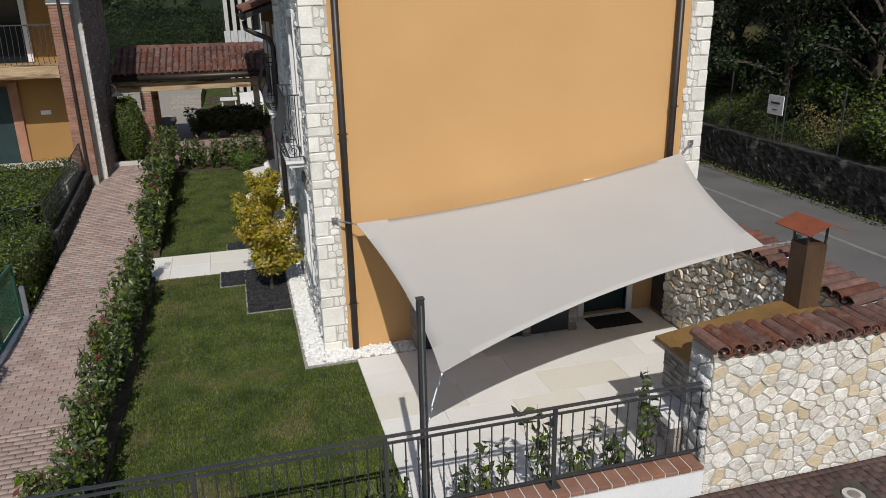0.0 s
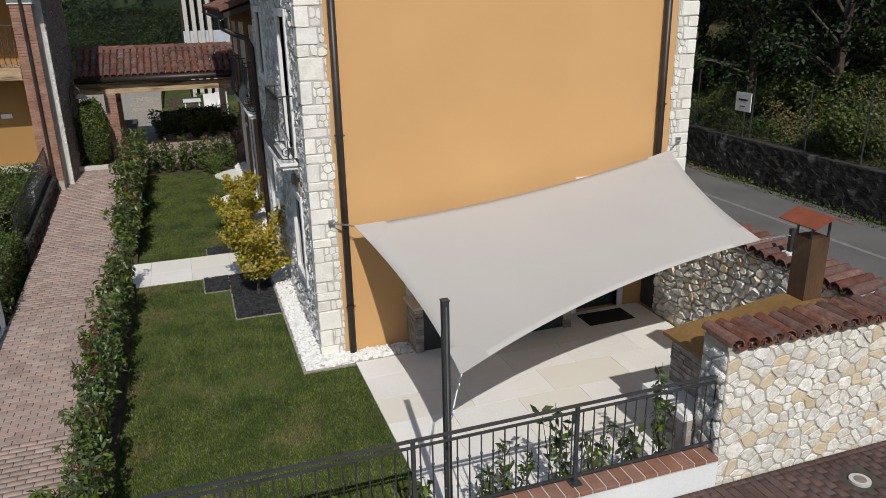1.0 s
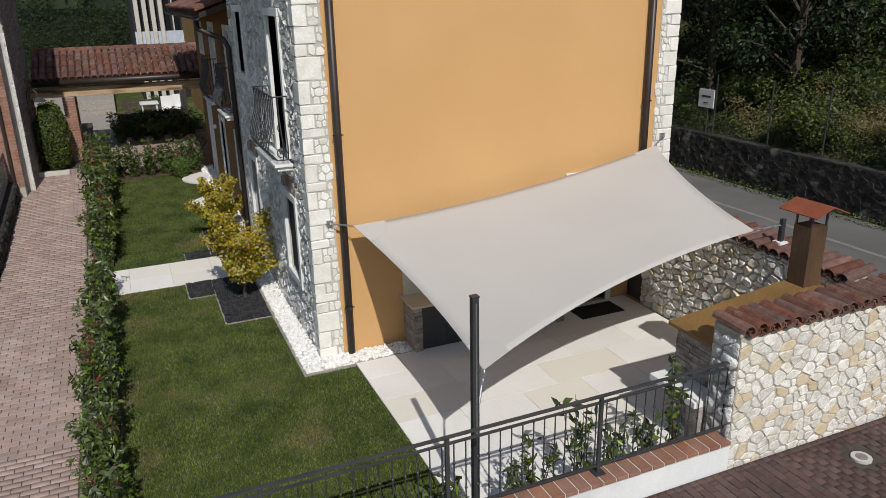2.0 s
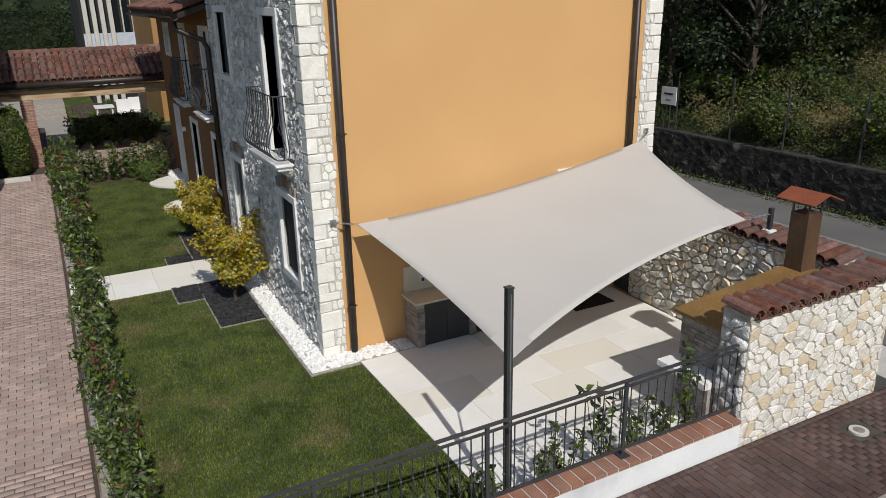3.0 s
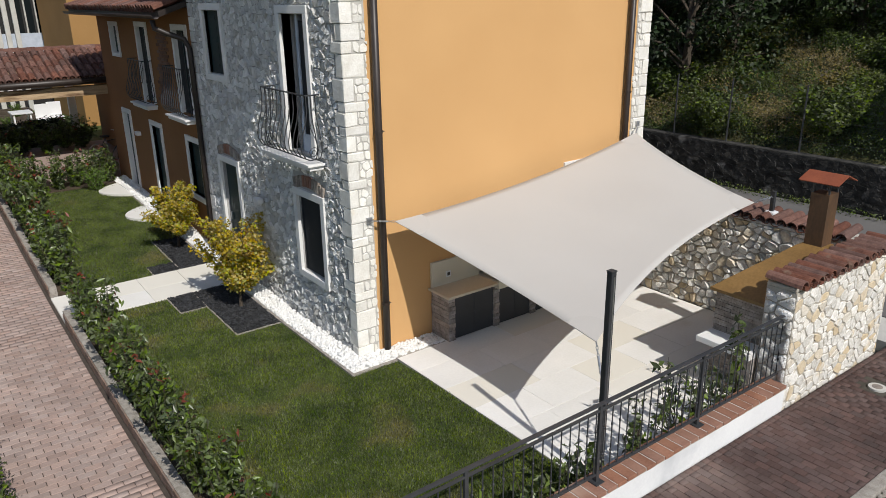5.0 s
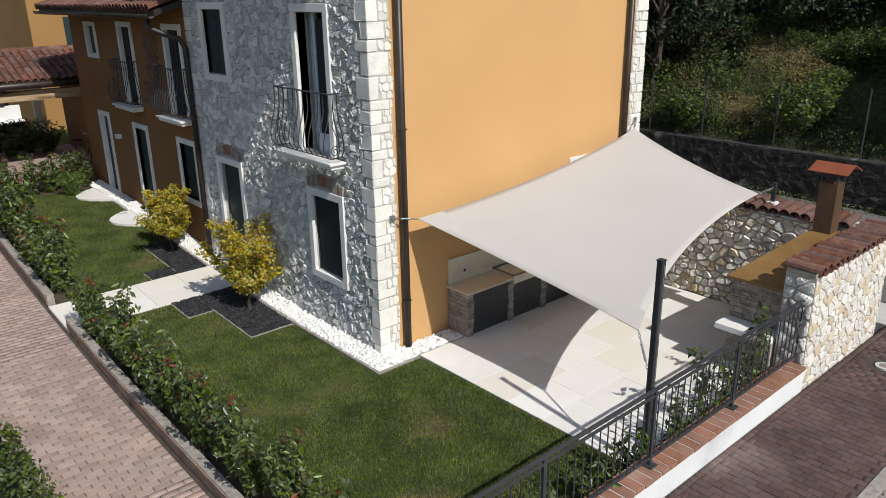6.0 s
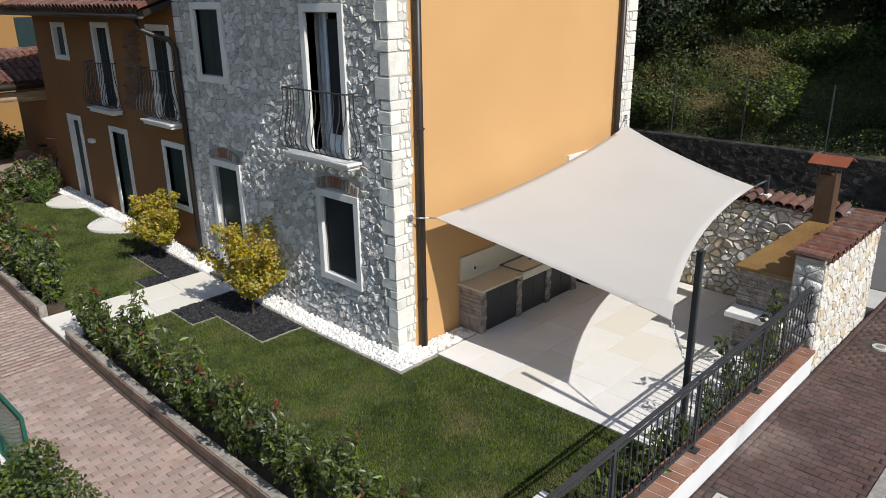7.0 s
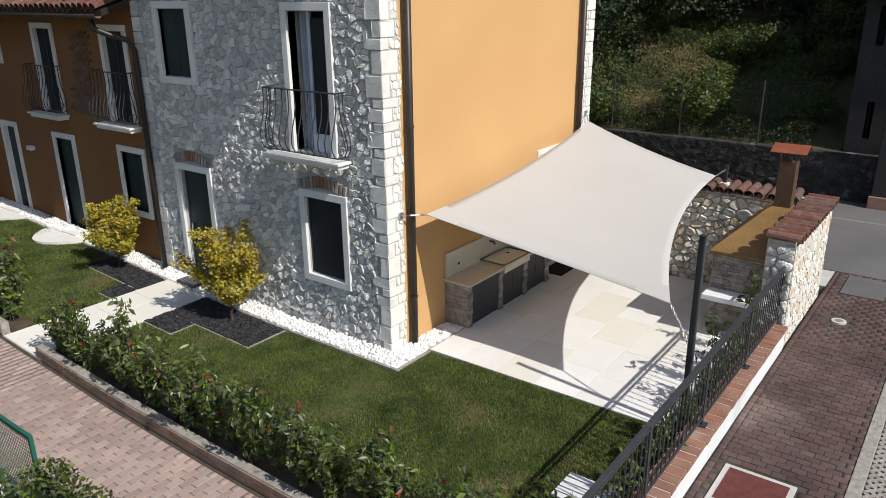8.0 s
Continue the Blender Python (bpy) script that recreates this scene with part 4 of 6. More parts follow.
opening("door_2", "x", WX, 18.20, 19.09, 0.36, 2.525, "narrow garden door with dark shutters", sill=False)
opening("door_3", "x", WX, 20.66, 21.42, 0.45, 2.565, "narrow garden door with dark shutters", sill=False)
opening("window_5", "x", WX, 18.34, 19.20, 2.95, 4.70, "dark balcony window of the wing", "ajar", sill=False)
opening("window_6", "x", WX, 15.78, 16.66, 2.95, 4.70, "dark balcony window beside the stone house", "ajar", sill=False)
opening("window_7", "x", WX, 20.69, 21.47, 3.83, 4.66, "small upper window with dark shutters", w=0.1)
opening("door_4", "y", GY, 5.16, 6.14, 0.14, 2.46, "patio door in a white stone frame below the sail", "door", w=0.1, sill=False)
gate = thing("side_gate", "black sheet metal gate between house and garden wall", "gate")
part("leaf", bx(6.51, 6.55, 9.47, 9.84, 0.15, 1.95, 0.004), M["iron"], gate)
part("gate_post", bx(6.50, 6.56, 9.455, 9.469, 0.14, 2.0, 0.003), M["iron"], gate)


def pots_balcony(yc, w, z, xw, bars):
    """Small balcony with a moulded stone slab and pot-bellied iron bars."""
    t = thing("balcony", "stone balcony slab with pot-bellied wrought iron railing", "balcony", "balconies")
    y0, y1 = yc - w / 2, yc + w / 2
    part("slab", bx(xw - 0.30, xw - 0.035, y0, y1, z - 0.035, z, 0.006), M["whitestone"], t)
    part("slab_moulding", bx(xw - 0.26, xw - 0.035, y0 + 0.04, y1 - 0.04, z - 0.10, z - 0.036, 0.014), M["whitestone"], t)
    ya, yb, xf = y0 + 0.05, y1 - 0.05, xw - 0.24
    bm = bmesh.new()
    tube(bm, [(xw - 0.03, ya, z + 0.95), (xf, ya, z + 0.95), (xf, yb, z + 0.95), (xw - 0.03, yb, z + 0.95)], 0.011, 6)
    part("top_rail", bm, M["iron"], t)
    bm = bmesh.new()
    tube(bm, [(xw - 0.03, ya, z + 0.06), (xf, ya, z + 0.06), (xf, yb, z + 0.06), (xw - 0.03, yb, z + 0.06)], 0.009, 6)
    part("bottom_rail", bm, M["iron"], t)
    prof = [(0.0, 0.95), (0.0, 0.72), (0.025, 0.58), (0.08, 0.42), (0.115, 0.28), (0.11, 0.18), (0.06, 0.09), (0.0, 0.06)]
    bm = bmesh.new()
    tube(bm, [(-d, 0, h) for d, h in prof], 0.0085, 5)
    first = part("bar", bm, M["iron"], t)
    me = first.data
    first.location = (xf, ya, z)
    for k in range(1, bars):
        o = new("bar", me)
        o.parent = t
        o.location = (xf, ya + (yb - ya) * k / (bars - 1), z)
    for yy, s in ((ya, 1), (yb, -1)):
        for k in (1, 2):
            o = new("bar", me)
            o.parent = t
            o.location = (xf + 0.07 * k, yy, z)
            o.rotation_euler = (0, 0, s * math.pi / 2)
        bm = bmesh.new()
        sc = []
        for q in range(26):
            a = q / 25 * 3.3 * math.pi
            r = 0.085 * (1 - q / 30)
            sc.append((xf + 0.06 + r * math.cos(a), yy - s * 0.012, z + 0.16 + r * math.sin(a)))
        tube(bm, sc, 0.006, 5)
        tube(bm, [(xf + 0.145, yy - s * 0.012, z + 0.16), (xf + 0.10, yy - s * 0.012, z + 0.35), (xf + 0.03, yy - s * 0.012, z + 0.52), (xf + 0.07, yy - s * 0.012, z + 0.62)], 0.006, 5)
        part("scroll", bm, M["iron"], t)
    return t


pots_balcony(11.21, 1.56, 2.955, FX, 12)
pots_balcony(18.77, 1.22, 2.945, WX, 10)
pots_balcony(16.22, 1.22, 2.945, WX, 10)


# ---- downpipes, gutters, lamps ----
def downpipe(pts, r, label, clamps=()):
    t = thing("downpipe", label, "downpipe", "downpipes")
    bm = bmesh.new()
    tube(bm, pts, r, 10)
    part("pipe", bm, M["copper"], t, smooth=True)
    for c in clamps:
        bm = bmesh.new()
        tube(bm, [(c[0], c[1], c[2] - 0.018), (c[0], c[1], c[2] + 0.018)], r * 1.14, 10)
        for s in (-1, 1):
            tube(bm, [(c[0] + s * (r * 1.1), c[1] - 0.02, c[2]), (c[0] + s * (r * 1.1 + 0.018), c[1] - 0.02, c[2])], 0.01, 5)
        part("clamp", bm, M["copper"], t)
    return t


downpipe([(1.459, 9.765, 0.14), (1.459, 9.765, 6.3)], 0.052, "dark brown round downpipe on the gable", ((1.459, 9.765, 0.9), (1.459, 9.765, 3.43), (1.459, 9.765, 5.9)))
downpipe([(6.60, 9.765, 0.14), (6.60, 9.765, 6.3)], 0.052, "dark brown round downpipe at the far gable end", ((6.60, 9.765, 0.9), (6.60, 9.765, 3.52)))
downpipe([(0.42, 15.75, 4.80), (0.43, 15.72, 4.66), (0.62, 15.60, 4.56), (0.86, 15.45, 4.46), (0.925, 15.40, 4.30), (0.925, 15.40, 0.3)], 0.05, "dark brown downpipe with swan neck from the wing gutter")
gut = thing("gutter", "dark brown half-round gutter along the wing eaves", "gutter")
bm = bmesh.new()
ring = [(0.07 * math.cos(a), 0.07 * math.sin(a)) for a in [math.pi + math.pi * k / 8 for k in range(9)]]
ra = [[bm.verts.new((0.40 + p, y, 4.90 + q)) for p, q in ring] for y in (15.46, 22.95)]
for k in range(8):
    bm.faces.new((ra[0][k], ra[0][k + 1], ra[1][k + 1], ra[1][k]))
go = part("trough", bm, M["copper"], gut, smooth=True)
go.modifiers.new("thickness", "SOLIDIFY").thickness = 0.006
for yy, zz, px in ((12.84, 1.91, FX - 0.035), (20.08, 2.07, WX)):
    lt = thing("wall_lamp", "small white box wall lamp", "wall lamp", "wall lamps")
    part("body", bx(px - 0.11, px - 0.002, yy - 0.1, yy + 0.1, zz - 0.05, zz + 0.045, 0.015), M["white"], lt)
    part("base", bx(px - 0.001, px + 0.02, yy - 0.05, yy + 0.05, zz - 0.04, zz + 0.03), M["white"], lt)

# ---- white pebbles, slate beds ----
ico = bmesh.new()
bmesh.ops.create_icosphere(ico, subdivisions=1, radius=1)
ico_v = np.array([v.co[:] for v in ico.verts])
ico_f = np.array([[v.index for v in f.verts] for f in ico.faces])
ico.free()


def chips(name, places, size, flat, material, label, category, rngs):
    n = len(places)
    vs = np.repeat(ico_v[None], n, 0) * (1 + 0.22 * rngs.normal(size=(n, len(ico_v), 1)))
    sc = size * rngs.uniform(0.65, 1.35, (n, 1, 1)) * np.array([1, 0.75, flat])
    vs = vs * sc
    a = rngs.uniform(0, 2 * np.pi, n)
    b = rngs.normal(scale=0.5, size=n)
    ca, sa, cb, sb = np.cos(a), np.sin(a), np.cos(b), np.sin(b)
    one, nul = np.ones(n), np.zeros(n)
    rz = np.stack([np.stack([ca, -sa, nul], 1), np.stack([sa, ca, nul], 1), np.stack([nul, nul, one], 1)], 1)
    rx = np.stack([np.stack([one, nul, nul], 1), np.stack([nul, cb, -sb], 1), np.stack([nul, sb, cb], 1)], 1)
    vs = np.einsum("nij,nvj->nvi", rz @ rx, vs) + places[:, None, :]
    fs = (ico_f[None] + (np.arange(n) * len(ico_v))[:, None, None]).reshape(-1, 3)
    ob = from_np(name, vs.reshape(-1, 3), fs, material)
    ob.data.shade_smooth()
    return tagged(ob, label, category, kind="stuff")


r2 = np.random.default_rng(8)


def scatter(x0, x1, y0, y1, n, zf):
    x, y = r2.uniform(x0, x1, n), r2.uniform(y0, y1, n)
    return np.stack([x, y, np.array([zf(a, b) for a, b in zip(x, y)])], 1)


heap = lambda x, y: lawn_z(y) + 0.03 + 0.05 * min(1, max(0, (x - 0.70) / 0.28)) + r2.uniform(-0.012, 0.02)
pl = np.concatenate([scatter(0.71, 0.98, 9.52, 15.35, 3000, heap), scatter(0.98, 2.30, 9.50, 9.82, 850, lambda x, y: 0.13 + r2.uniform(-0.015, 0.02)),
                     scatter(0.71, 1.02, 15.5, 22.2, 2400, heap)])
chips("pebbles", pl, 0.03, 0.75, M["pebble"], "loose white marble pebbles along the house wall", "pebbles", r2)
pb = [strip("pebble_bed", 0.70, 1.0, [9.5, 12, 15.46], lambda y: lawn_z(y) + 0.035, M["pebble"], "bed of white pebbles at the wall foot", "gravel"),
      strip("pebble_bed", 0.70, 1.03, [15.48, 18, 22.3], lambda y: lawn_z(y) + 0.035, M["pebble"], "bed of white pebbles along the wing", "gravel")]
tagged(finish("pebble_bed", bx(1.001, 2.31, 9.5, 9.849, -0.1, 0.115), M["pebble"]), "bed of white pebbles at the gable foot", "gravel", kind="structure")
for nm, a in (("edging", (0.655, 0.70, 9.44, 13.81)), ("edging", (0.655, 0.70, 15.01, 22.3))):
    strip(nm, a[0], a[1], [a[2], 12 if a[2] < 12 else 18, a[3]], lambda y: lawn_z(y) + 0.03, M["grit"], "narrow grey edging of the pebble bed", "edging")
tagged(finish("edging", bx(0.701, 2.30, 9.44, 9.49, -0.1, 0.115), M["grit"]), "narrow grey edging of the pebble bed", "edging", kind="structure")
for k, (x0, x1, y0, y1, n) in enumerate(((-0.08, 0.65, 11.8, 13.81, 2300), (-0.53, -0.1, 13.11, 13.81, 480), (0.10, 0.65, 15.01, 16.72, 1300), (-0.40, 0.08, 15.01, 15.42, 260))):
    strip("slate_bed", x0, x1, [y0, y1], lambda y: lawn_z(y) + 0.012, M["slate"], "square bed of black slate chips round a maple", "gravel")
    chips("slate_chips", scatter(x0, x1, y0, y1, n, lambda x, y: lawn_z(y) + 0.02 + r2.uniform(0, 0.012)), 0.026, 0.35, M["slate"], "loose black slate chips", "slate chips", r2)
    for e in ((x0 - 0.03, x0 - 0.004), ):
        strip("slate_edging", e[0], e[1], [y0 - 0.03, y1], lambda y: lawn_z(y) + 0.02, M["grit"], "thin grey edging of the slate bed", "edging")
    strip("slate_edging", x0, x1, [y0 - 0.03, y0 - 0.004], lambda y: lawn_z(y) + 0.02, M["grit"], "thin grey edging of the slate bed", "edging")
for yc in (18.65, 21.05):
    bm = bmesh.new()
    n = 28
    top = [bm.verts.new((0.70 - 0.62 * math.sin(math.pi * k / (n - 1)) ** 0.8, yc - 0.75 + 1.5 * k / (n - 1), lawn_z(yc) + 0.045)) for k in range(n)]
    f = bm.faces.new(top)
    r = bmesh.ops.extrude_face_region(bm, geom=[f])
    for v in r["geom"]:
        if isinstance(v, bmesh.types.BMVert):
            v.co.z -= 0.12
    st = thing("door_step", "rounded pale stone landing before a garden door", "step", "garden door landings")
    part("slab", bm, M["patio"], st)
    part("threshold", bx(0.70, WX - 0.04, yc - 0.45, yc + 0.45, lawn_z(yc) - 0.05, lawn_z(yc) + 0.075, 0.006), M["patio"], st)

gr = thing("floor_grate", "dark steel grate before the entrance door", "grate")
part("frame", bx(0.70, 0.985, 14.22, 14.72, lawn_z(14.4) - 0.02, lawn_z(14.4) + 0.115, 0.004), M["iron"], gr)
for k in range(7):
    part("bar", bx(0.715, 0.97, 14.245 + k * 0.066, 14.27 + k * 0.066, lawn_z(14.4) + 0.1155, lawn_z(14.4) + 0.124), M["steel"], gr)

# ---- maples ----
def maple(at, height, radius, seed, label):
    rm = np.random.default_rng(seed)
    rn = random.Random(seed)
    t = thing("maple_tree", label, "small tree", "young maples", at=at)
    bm = bmesh.new()
    tube(bm, [(0, 0, -0.05), (0.01, 0.0, 0.18), (0.03, -0.02, 0.34)], [0.035, 0.028, 0.026], 8)
    part("trunk", bm, M["bark"], t)
    tips = []
    for k in range(16):
        a = k * 2.4 + rn.uniform(-0.3, 0.3)
        out = radius * rn.uniform(0.3, 1.12)
        h = height * rn.uniform(0.38, 1.05)
        if k == 3:
            out, h = radius * 1.25, height * 0.82
        p = [Vector((0.03, -0.02, 0.30)), Vector((math.cos(a) * out * 0.45, math.sin(a) * out * 0.45, 0.3 + (h - 0.3) * 0.5)), Vector((math.cos(a) * out, math.sin(a) * out, h))]
        bm = bmesh.new()
        tube(bm, p, [0.015, 0.009, 0.003], 5)
        part("limb", bm, M["bark"], t)
        for s in np.linspace(0.35, 1.0, 6):
            c = p[0].lerp(p[1], s * 2) if s < 0.5 else p[1].lerp(p[2], s * 2 - 1)
            tips.append((c, 0.11 + 0.08 * rn.random()))
    for nm, m_, lo, n in (("crown", M["leafgold"], 0, 6400), ("lime_foliage", M["leaflime"], 1, 2600)):
        pos = []
        for i in range(n):
            c, r = tips[rm.integers(len(tips))]
            if lo and c.z > height * 0.6 and rm.random() < 0.6:
                c, r = tips[rm.integers(len(tips))]
            d = rm.normal(size=3)
            d /= np.linalg.norm(d)
            pos.append(np.array(c) + d * r * rm.random() ** 0.4 * np.array([1, 1, 0.7]))
        pos = np.array(pos)
        vs, fs = leaf_mesh(pos, np.tile([0, -0.2, 1.0], (len(pos), 1)), 0.058, rm, 0.75)
        from_np(nm, vs, fs, m_, t)
    return t


maple((0.37, 12.74, lawn_z(12.74) + 0.01), 1.52, 0.62, 3, "young maple with golden yellow leaves in a slate bed")
maple((0.46, 16.18, lawn_z(16.2) + 0.01), 1.28, 0.55, 9, "young maple turning yellow green in a far slate bed")


# ---- hedge shrubs ----
def shrub(name, label, category, group, height, spread, stems, per, leaf, seed, m_leaf=None, m_tip=None, aspect=0.42):
    rs = np.random.default_rng(seed)
    t = thing(name, label, category, group)
    bm = bmesh.new()
    pos, nrm, tip_p, tip_n = [], [], [], []
    for k in range(stems):
        a, out = rs.uniform(0, 2 * np.pi), spread * rs.uniform(0.2, 1.0)
        h = height * rs.uniform(0.55, 1.0)
        p0 = Vector((rs.normal() * 0.05, rs.normal() * 0.05, -0.03))
        p1 = Vector((math.cos(a) * out * 0.6, math.sin(a) * out * 0.6, h * 0.5))
        p2 = Vector((math.cos(a) * out, math.sin(a) * out, h))
        tube(bm, [p0, p1, p2], [0.009, 0.006, 0.002], 4)
        for i in range(per):
            s = rs.uniform(0.12, 1.0)
            c = p0.lerp(p1, s * 2) if s < 0.5 else p1.lerp(p2, s * 2 - 1)
            d = rs.normal(size=3) * np.array([1, 1, 0.5])
            d /= np.linalg.norm(d)
            q = np.array(c) + d * rs.uniform(0.02, 0.085)
            if m_tip is not None and s > 0.90 and k % 7 == 0:
                tip_p.append(q)
                tip_n.append(d * 0.6 + np.array([0, 0, 0.6]))
            else:
                pos.append(q)
                nrm.append(d * 0.5 + np.array([0, 0, 0.7]))
    part("branchwork", bm, M["bark"], t)
    vs, fs = leaf_mesh(np.array(pos), np.array(nrm), leaf, rs, aspect)
    from_np("foliage", vs, fs, m_leaf or M["leafhedge"], t)
    if tip_p:
        vs, fs = leaf_mesh(np.array(tip_p), np.array(tip_n), leaf * 0.9, rs, aspect)
        tagged(from_np("red_foliage", vs, fs, m_tip, t), "dark red young leaves")
    return t


protos = [shrub("photinia_shrub", "glossy green photinia shrub with reddish tips in the hedge", "shrub", "photinia hedge", 1.0, 0.32, 14, 52, 0.10, 20 + k, m_tip=M["leafred"]) for k in range(4)]
rh = random.Random(12)
y = 5.75
k = 0
while y < 21.7:
    if not 13.75 < y < 15.2:
        at = (-1.90 + rh.uniform(-0.06, 0.06), y, max(path_z(y), lawn_z(y)) + 0.09)
        sz = rh.uniform(0.78, 1.22) * (0.9 if 6.5 < y < 13 else 1.12)
        m_ = Matrix.Translation(at) @ Matrix.Rotation(rh.uniform(0, 6.28), 4, "Z")
        if k < 4:
            protos[k].matrix_basis = m_
            protos[k].scale = (sz, sz, sz * rh.uniform(0.9, 1.1))
        else:
            o = copy_thing(protos[k % 4], m_)
            o.scale = (sz, sz, sz * rh.uniform(0.9, 1.15))
        k += 1
    y += 0.40 * rh.uniform(0.85, 1.15)
# cross hedge at the end of the lawn
x = -1.5
while x < 0.9:
    o = copy_thing(protos[k % 4], Matrix.Translation((x, 22.0 + rh.uniform(-0.1, 0.1), 0.52)) @ Matrix.Rotation(rh.uniform(0, 6.28), 4, "Z"))
    o.scale = (1.1, 1.1, 1.05)
    k += 1
    x += 0.42
tagged(finish("hedge_bed_end", bx(-1.75, 0.69, 21.8, 22.6, -0.1, 0.56), M["soil"]), "soil bed at the end of the lawn", "flower bed", kind="structure")
spirea = shrub("spirea_bush", "bright green rounded bush at the lawn's end", "shrub", "", 0.62, 0.42, 30, 50, 0.05, 77, M["leafbright"], aspect=0.5)
spirea.location = (0.15, 21.45, 0.52)
# climbers along the railing
for k, (x, h) in enumerate(((1.90, 0.85), (2.15, 1.30), (2.72, 1.25), (3.12, 1.2), (3.45, 0.95), (3.95, 1.45), (1.15, 0.75), (0.55, 0.7), (0.0, 0.65), (-0.45, 0.7), (-1.3, 0.8))):
    s = shrub("laurel_shrub", "young laurel shrub with long leaves behind the railing", "shrub", "shrubs along the railing", h, 0.22 if x > 1.5 else 0.28, 5 if x > 1.5 else 10, 24, 0.13, 40 + k, aspect=0.42)
    s.location = (x, 5.60, 0.08)
# ---- neighbour's side of the path ----
def leaf_block(name, x0, x1, y0, y1, z0, z1, n, leaf, material, seed, label, group="", wob=0.06, zf=None):
    """A clipped hedge: a solid core, coloured dark as its inner shade, and a skin of many small leaves."""
    rb = np.random.default_rng(seed)
    t = thing(name, label, "hedge", group)
    core = 0.12
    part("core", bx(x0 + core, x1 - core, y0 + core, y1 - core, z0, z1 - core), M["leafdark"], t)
    q = rb.uniform(0, 1, (n, 3))
    area = np.array([(y1 - y0) * (z1 - z0)] * 2 + [(x1 - x0) * (z1 - z0)] * 2 + [(x1 - x0) * (y1 - y0)])
    f = rb.choice(5, n, p=area / area.sum())
    pos = np.stack([x0 + q[:, 0] * (x1 - x0), y0 + q[:, 1] * (y1 - y0), z0 + q[:, 2] * (z1 - z0)], 1)
    nr = np.zeros((n, 3))
    for k, (ax, v, s) in enumerate(((0, x0, -1), (0, x1, 1), (1, y0, -1), (1, y1, 1), (2, z1, 1))):
        pos[f == k, ax] = v
        nr[f == k, ax] = s
    wave = np.sin(pos[:, 0] * 2.3 + pos[:, 1] * 1.7 + seed) * 0.6 + np.sin(pos[:, 2] * 3.1 + pos[:, 1] * 0.9 - pos[:, 0] * 0.7) * 0.4 + rb.normal(scale=0.35, size=n)
    pos += nr * (wave * wob + rb.normal(scale=0.04, size=n) - 0.02)[:, None]
    vs, fs = leaf_mesh(pos, nr, leaf, rb, 0.55)
    from_np("foliage", vs, fs, material, t)
    return t


leaf_block("hedge", -5.6, -3.82, 13.1, 15.6, -0.1, 1.0, 14000, 0.06, M["leafhedge2"], 1, "clipped evergreen hedge beside the path", "clipped hedges", 0.08)
leaf_block("hedge", -6.6, -4.05, 15.8, 20.2, 0.1, 1.4, 24000, 0.06, M["leafhedge2"], 2, "clipped hedge behind an iron fence", "clipped hedges", 0.1)
leaf_block("hedge", -6.0, -3.72, 6.5, 10.25, -0.1, 0.86, 18000, 0.06, M["leafhedge2"], 3, "clipped low hedge beside the path", "clipped hedges", 0.1)


def round_bush(name, label, at, radii, n, leaf, material, seed):
    """A dense egg-shaped evergreen: a core painted dark for inner shade and a skin of leaves with an uneven outline."""
    rr = np.random.default_rng(seed)
    t = thing(name, label, "bush", at=at)
    bm = bmesh.new()
    bmesh.ops.create_icosphere(bm, subdivisions=3, radius=0.86)
    bm.transform(Matrix.Translation((0, 0, radii[2])) @ Matrix.Diagonal((*radii, 1)))
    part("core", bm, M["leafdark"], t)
    d = rr.normal(size=(n, 3))
    d /= np.linalg.norm(d, axis=1)[:, None]
    k = 0.95 + 0.05 * np.sin(d[:, 0] * 7 + d[:, 2] * 5) + rr.normal(scale=0.045, size=n)
    pos = d * k[:, None] * np.array(radii) + np.array([0, 0, radii[2]])
    vs, fs = leaf_mesh(pos, d, leaf, rr, 0.5)
    from_np("foliage", vs, fs, material, t)
    return t


round_bush("evergreen_bush", "tall rounded evergreen bush by the brick pier", (-2.98, 22.72, 0.72), (0.42, 0.48, 0.98), 9000, 0.07, M["leafhedge2"], 4)
leaf_block("hedge", -6.6, 0.5, 44, 46, 0.5, 4.75, 60000, 0.10, M["leafdark"], 5, "tall dark clipped hedge beyond the courtyard", "clipped hedges", 0.10)
for k, (x, y) in enumerate(((-1.3, 26.0), (-0.8, 26.2), (-0.2, 26.0), (0.35, 26.2), (0.8, 26.0))):
    o = copy_thing(protos[k % 4], Matrix.Translation((x, y, 0.86)) @ Matrix.Rotation(k * 1.3, 4, "Z"))
    o.scale = (1.6, 1.6, 1.0)

# low stone wall with iron fence
lw = tagged(new("garden_wall_low"), "low rubble retaining wall beside the path", "wall", kind="structure")
bm = bmesh.new()
ys = [15.7, 17, 18.5, 20.28]
rows = [[bm.verts.new((x, yy, z)) for x, z in ((-3.77, path_z(yy) - 0.3), (-3.77, path_z(yy) + 0.40), (-4.0, path_z(yy) + 0.40), (-4.0, path_z(yy) - 0.3))] for yy in ys]
for a, b in zip(rows, rows[1:]):
    for i in range(4):
        bm.faces.new((a[i], a[(i + 1) % 4], b[(i + 1) % 4], b[i]))
bm.faces.new(rows[0])
bm.faces.new(rows[-1][::-1])
# Dark wall material here stands in for the shadow on this wall.
part("core", bm, M["oldwall"], lw)
cells = rubble_cells(15.7, 20.27, 0, 0.4, 0.26, 0.17, 0.02, seed=11)
stones(lw, cells, lambda u, d, v: Vector((-3.77 + d, u, path_z(u) + v)), 0.03, lambda u, v: u, M["oldwall"], M["oldwall"], 80, 4)
nf = thing("garden_fence", "black iron garden fence above the low wall", "fence")
me = None
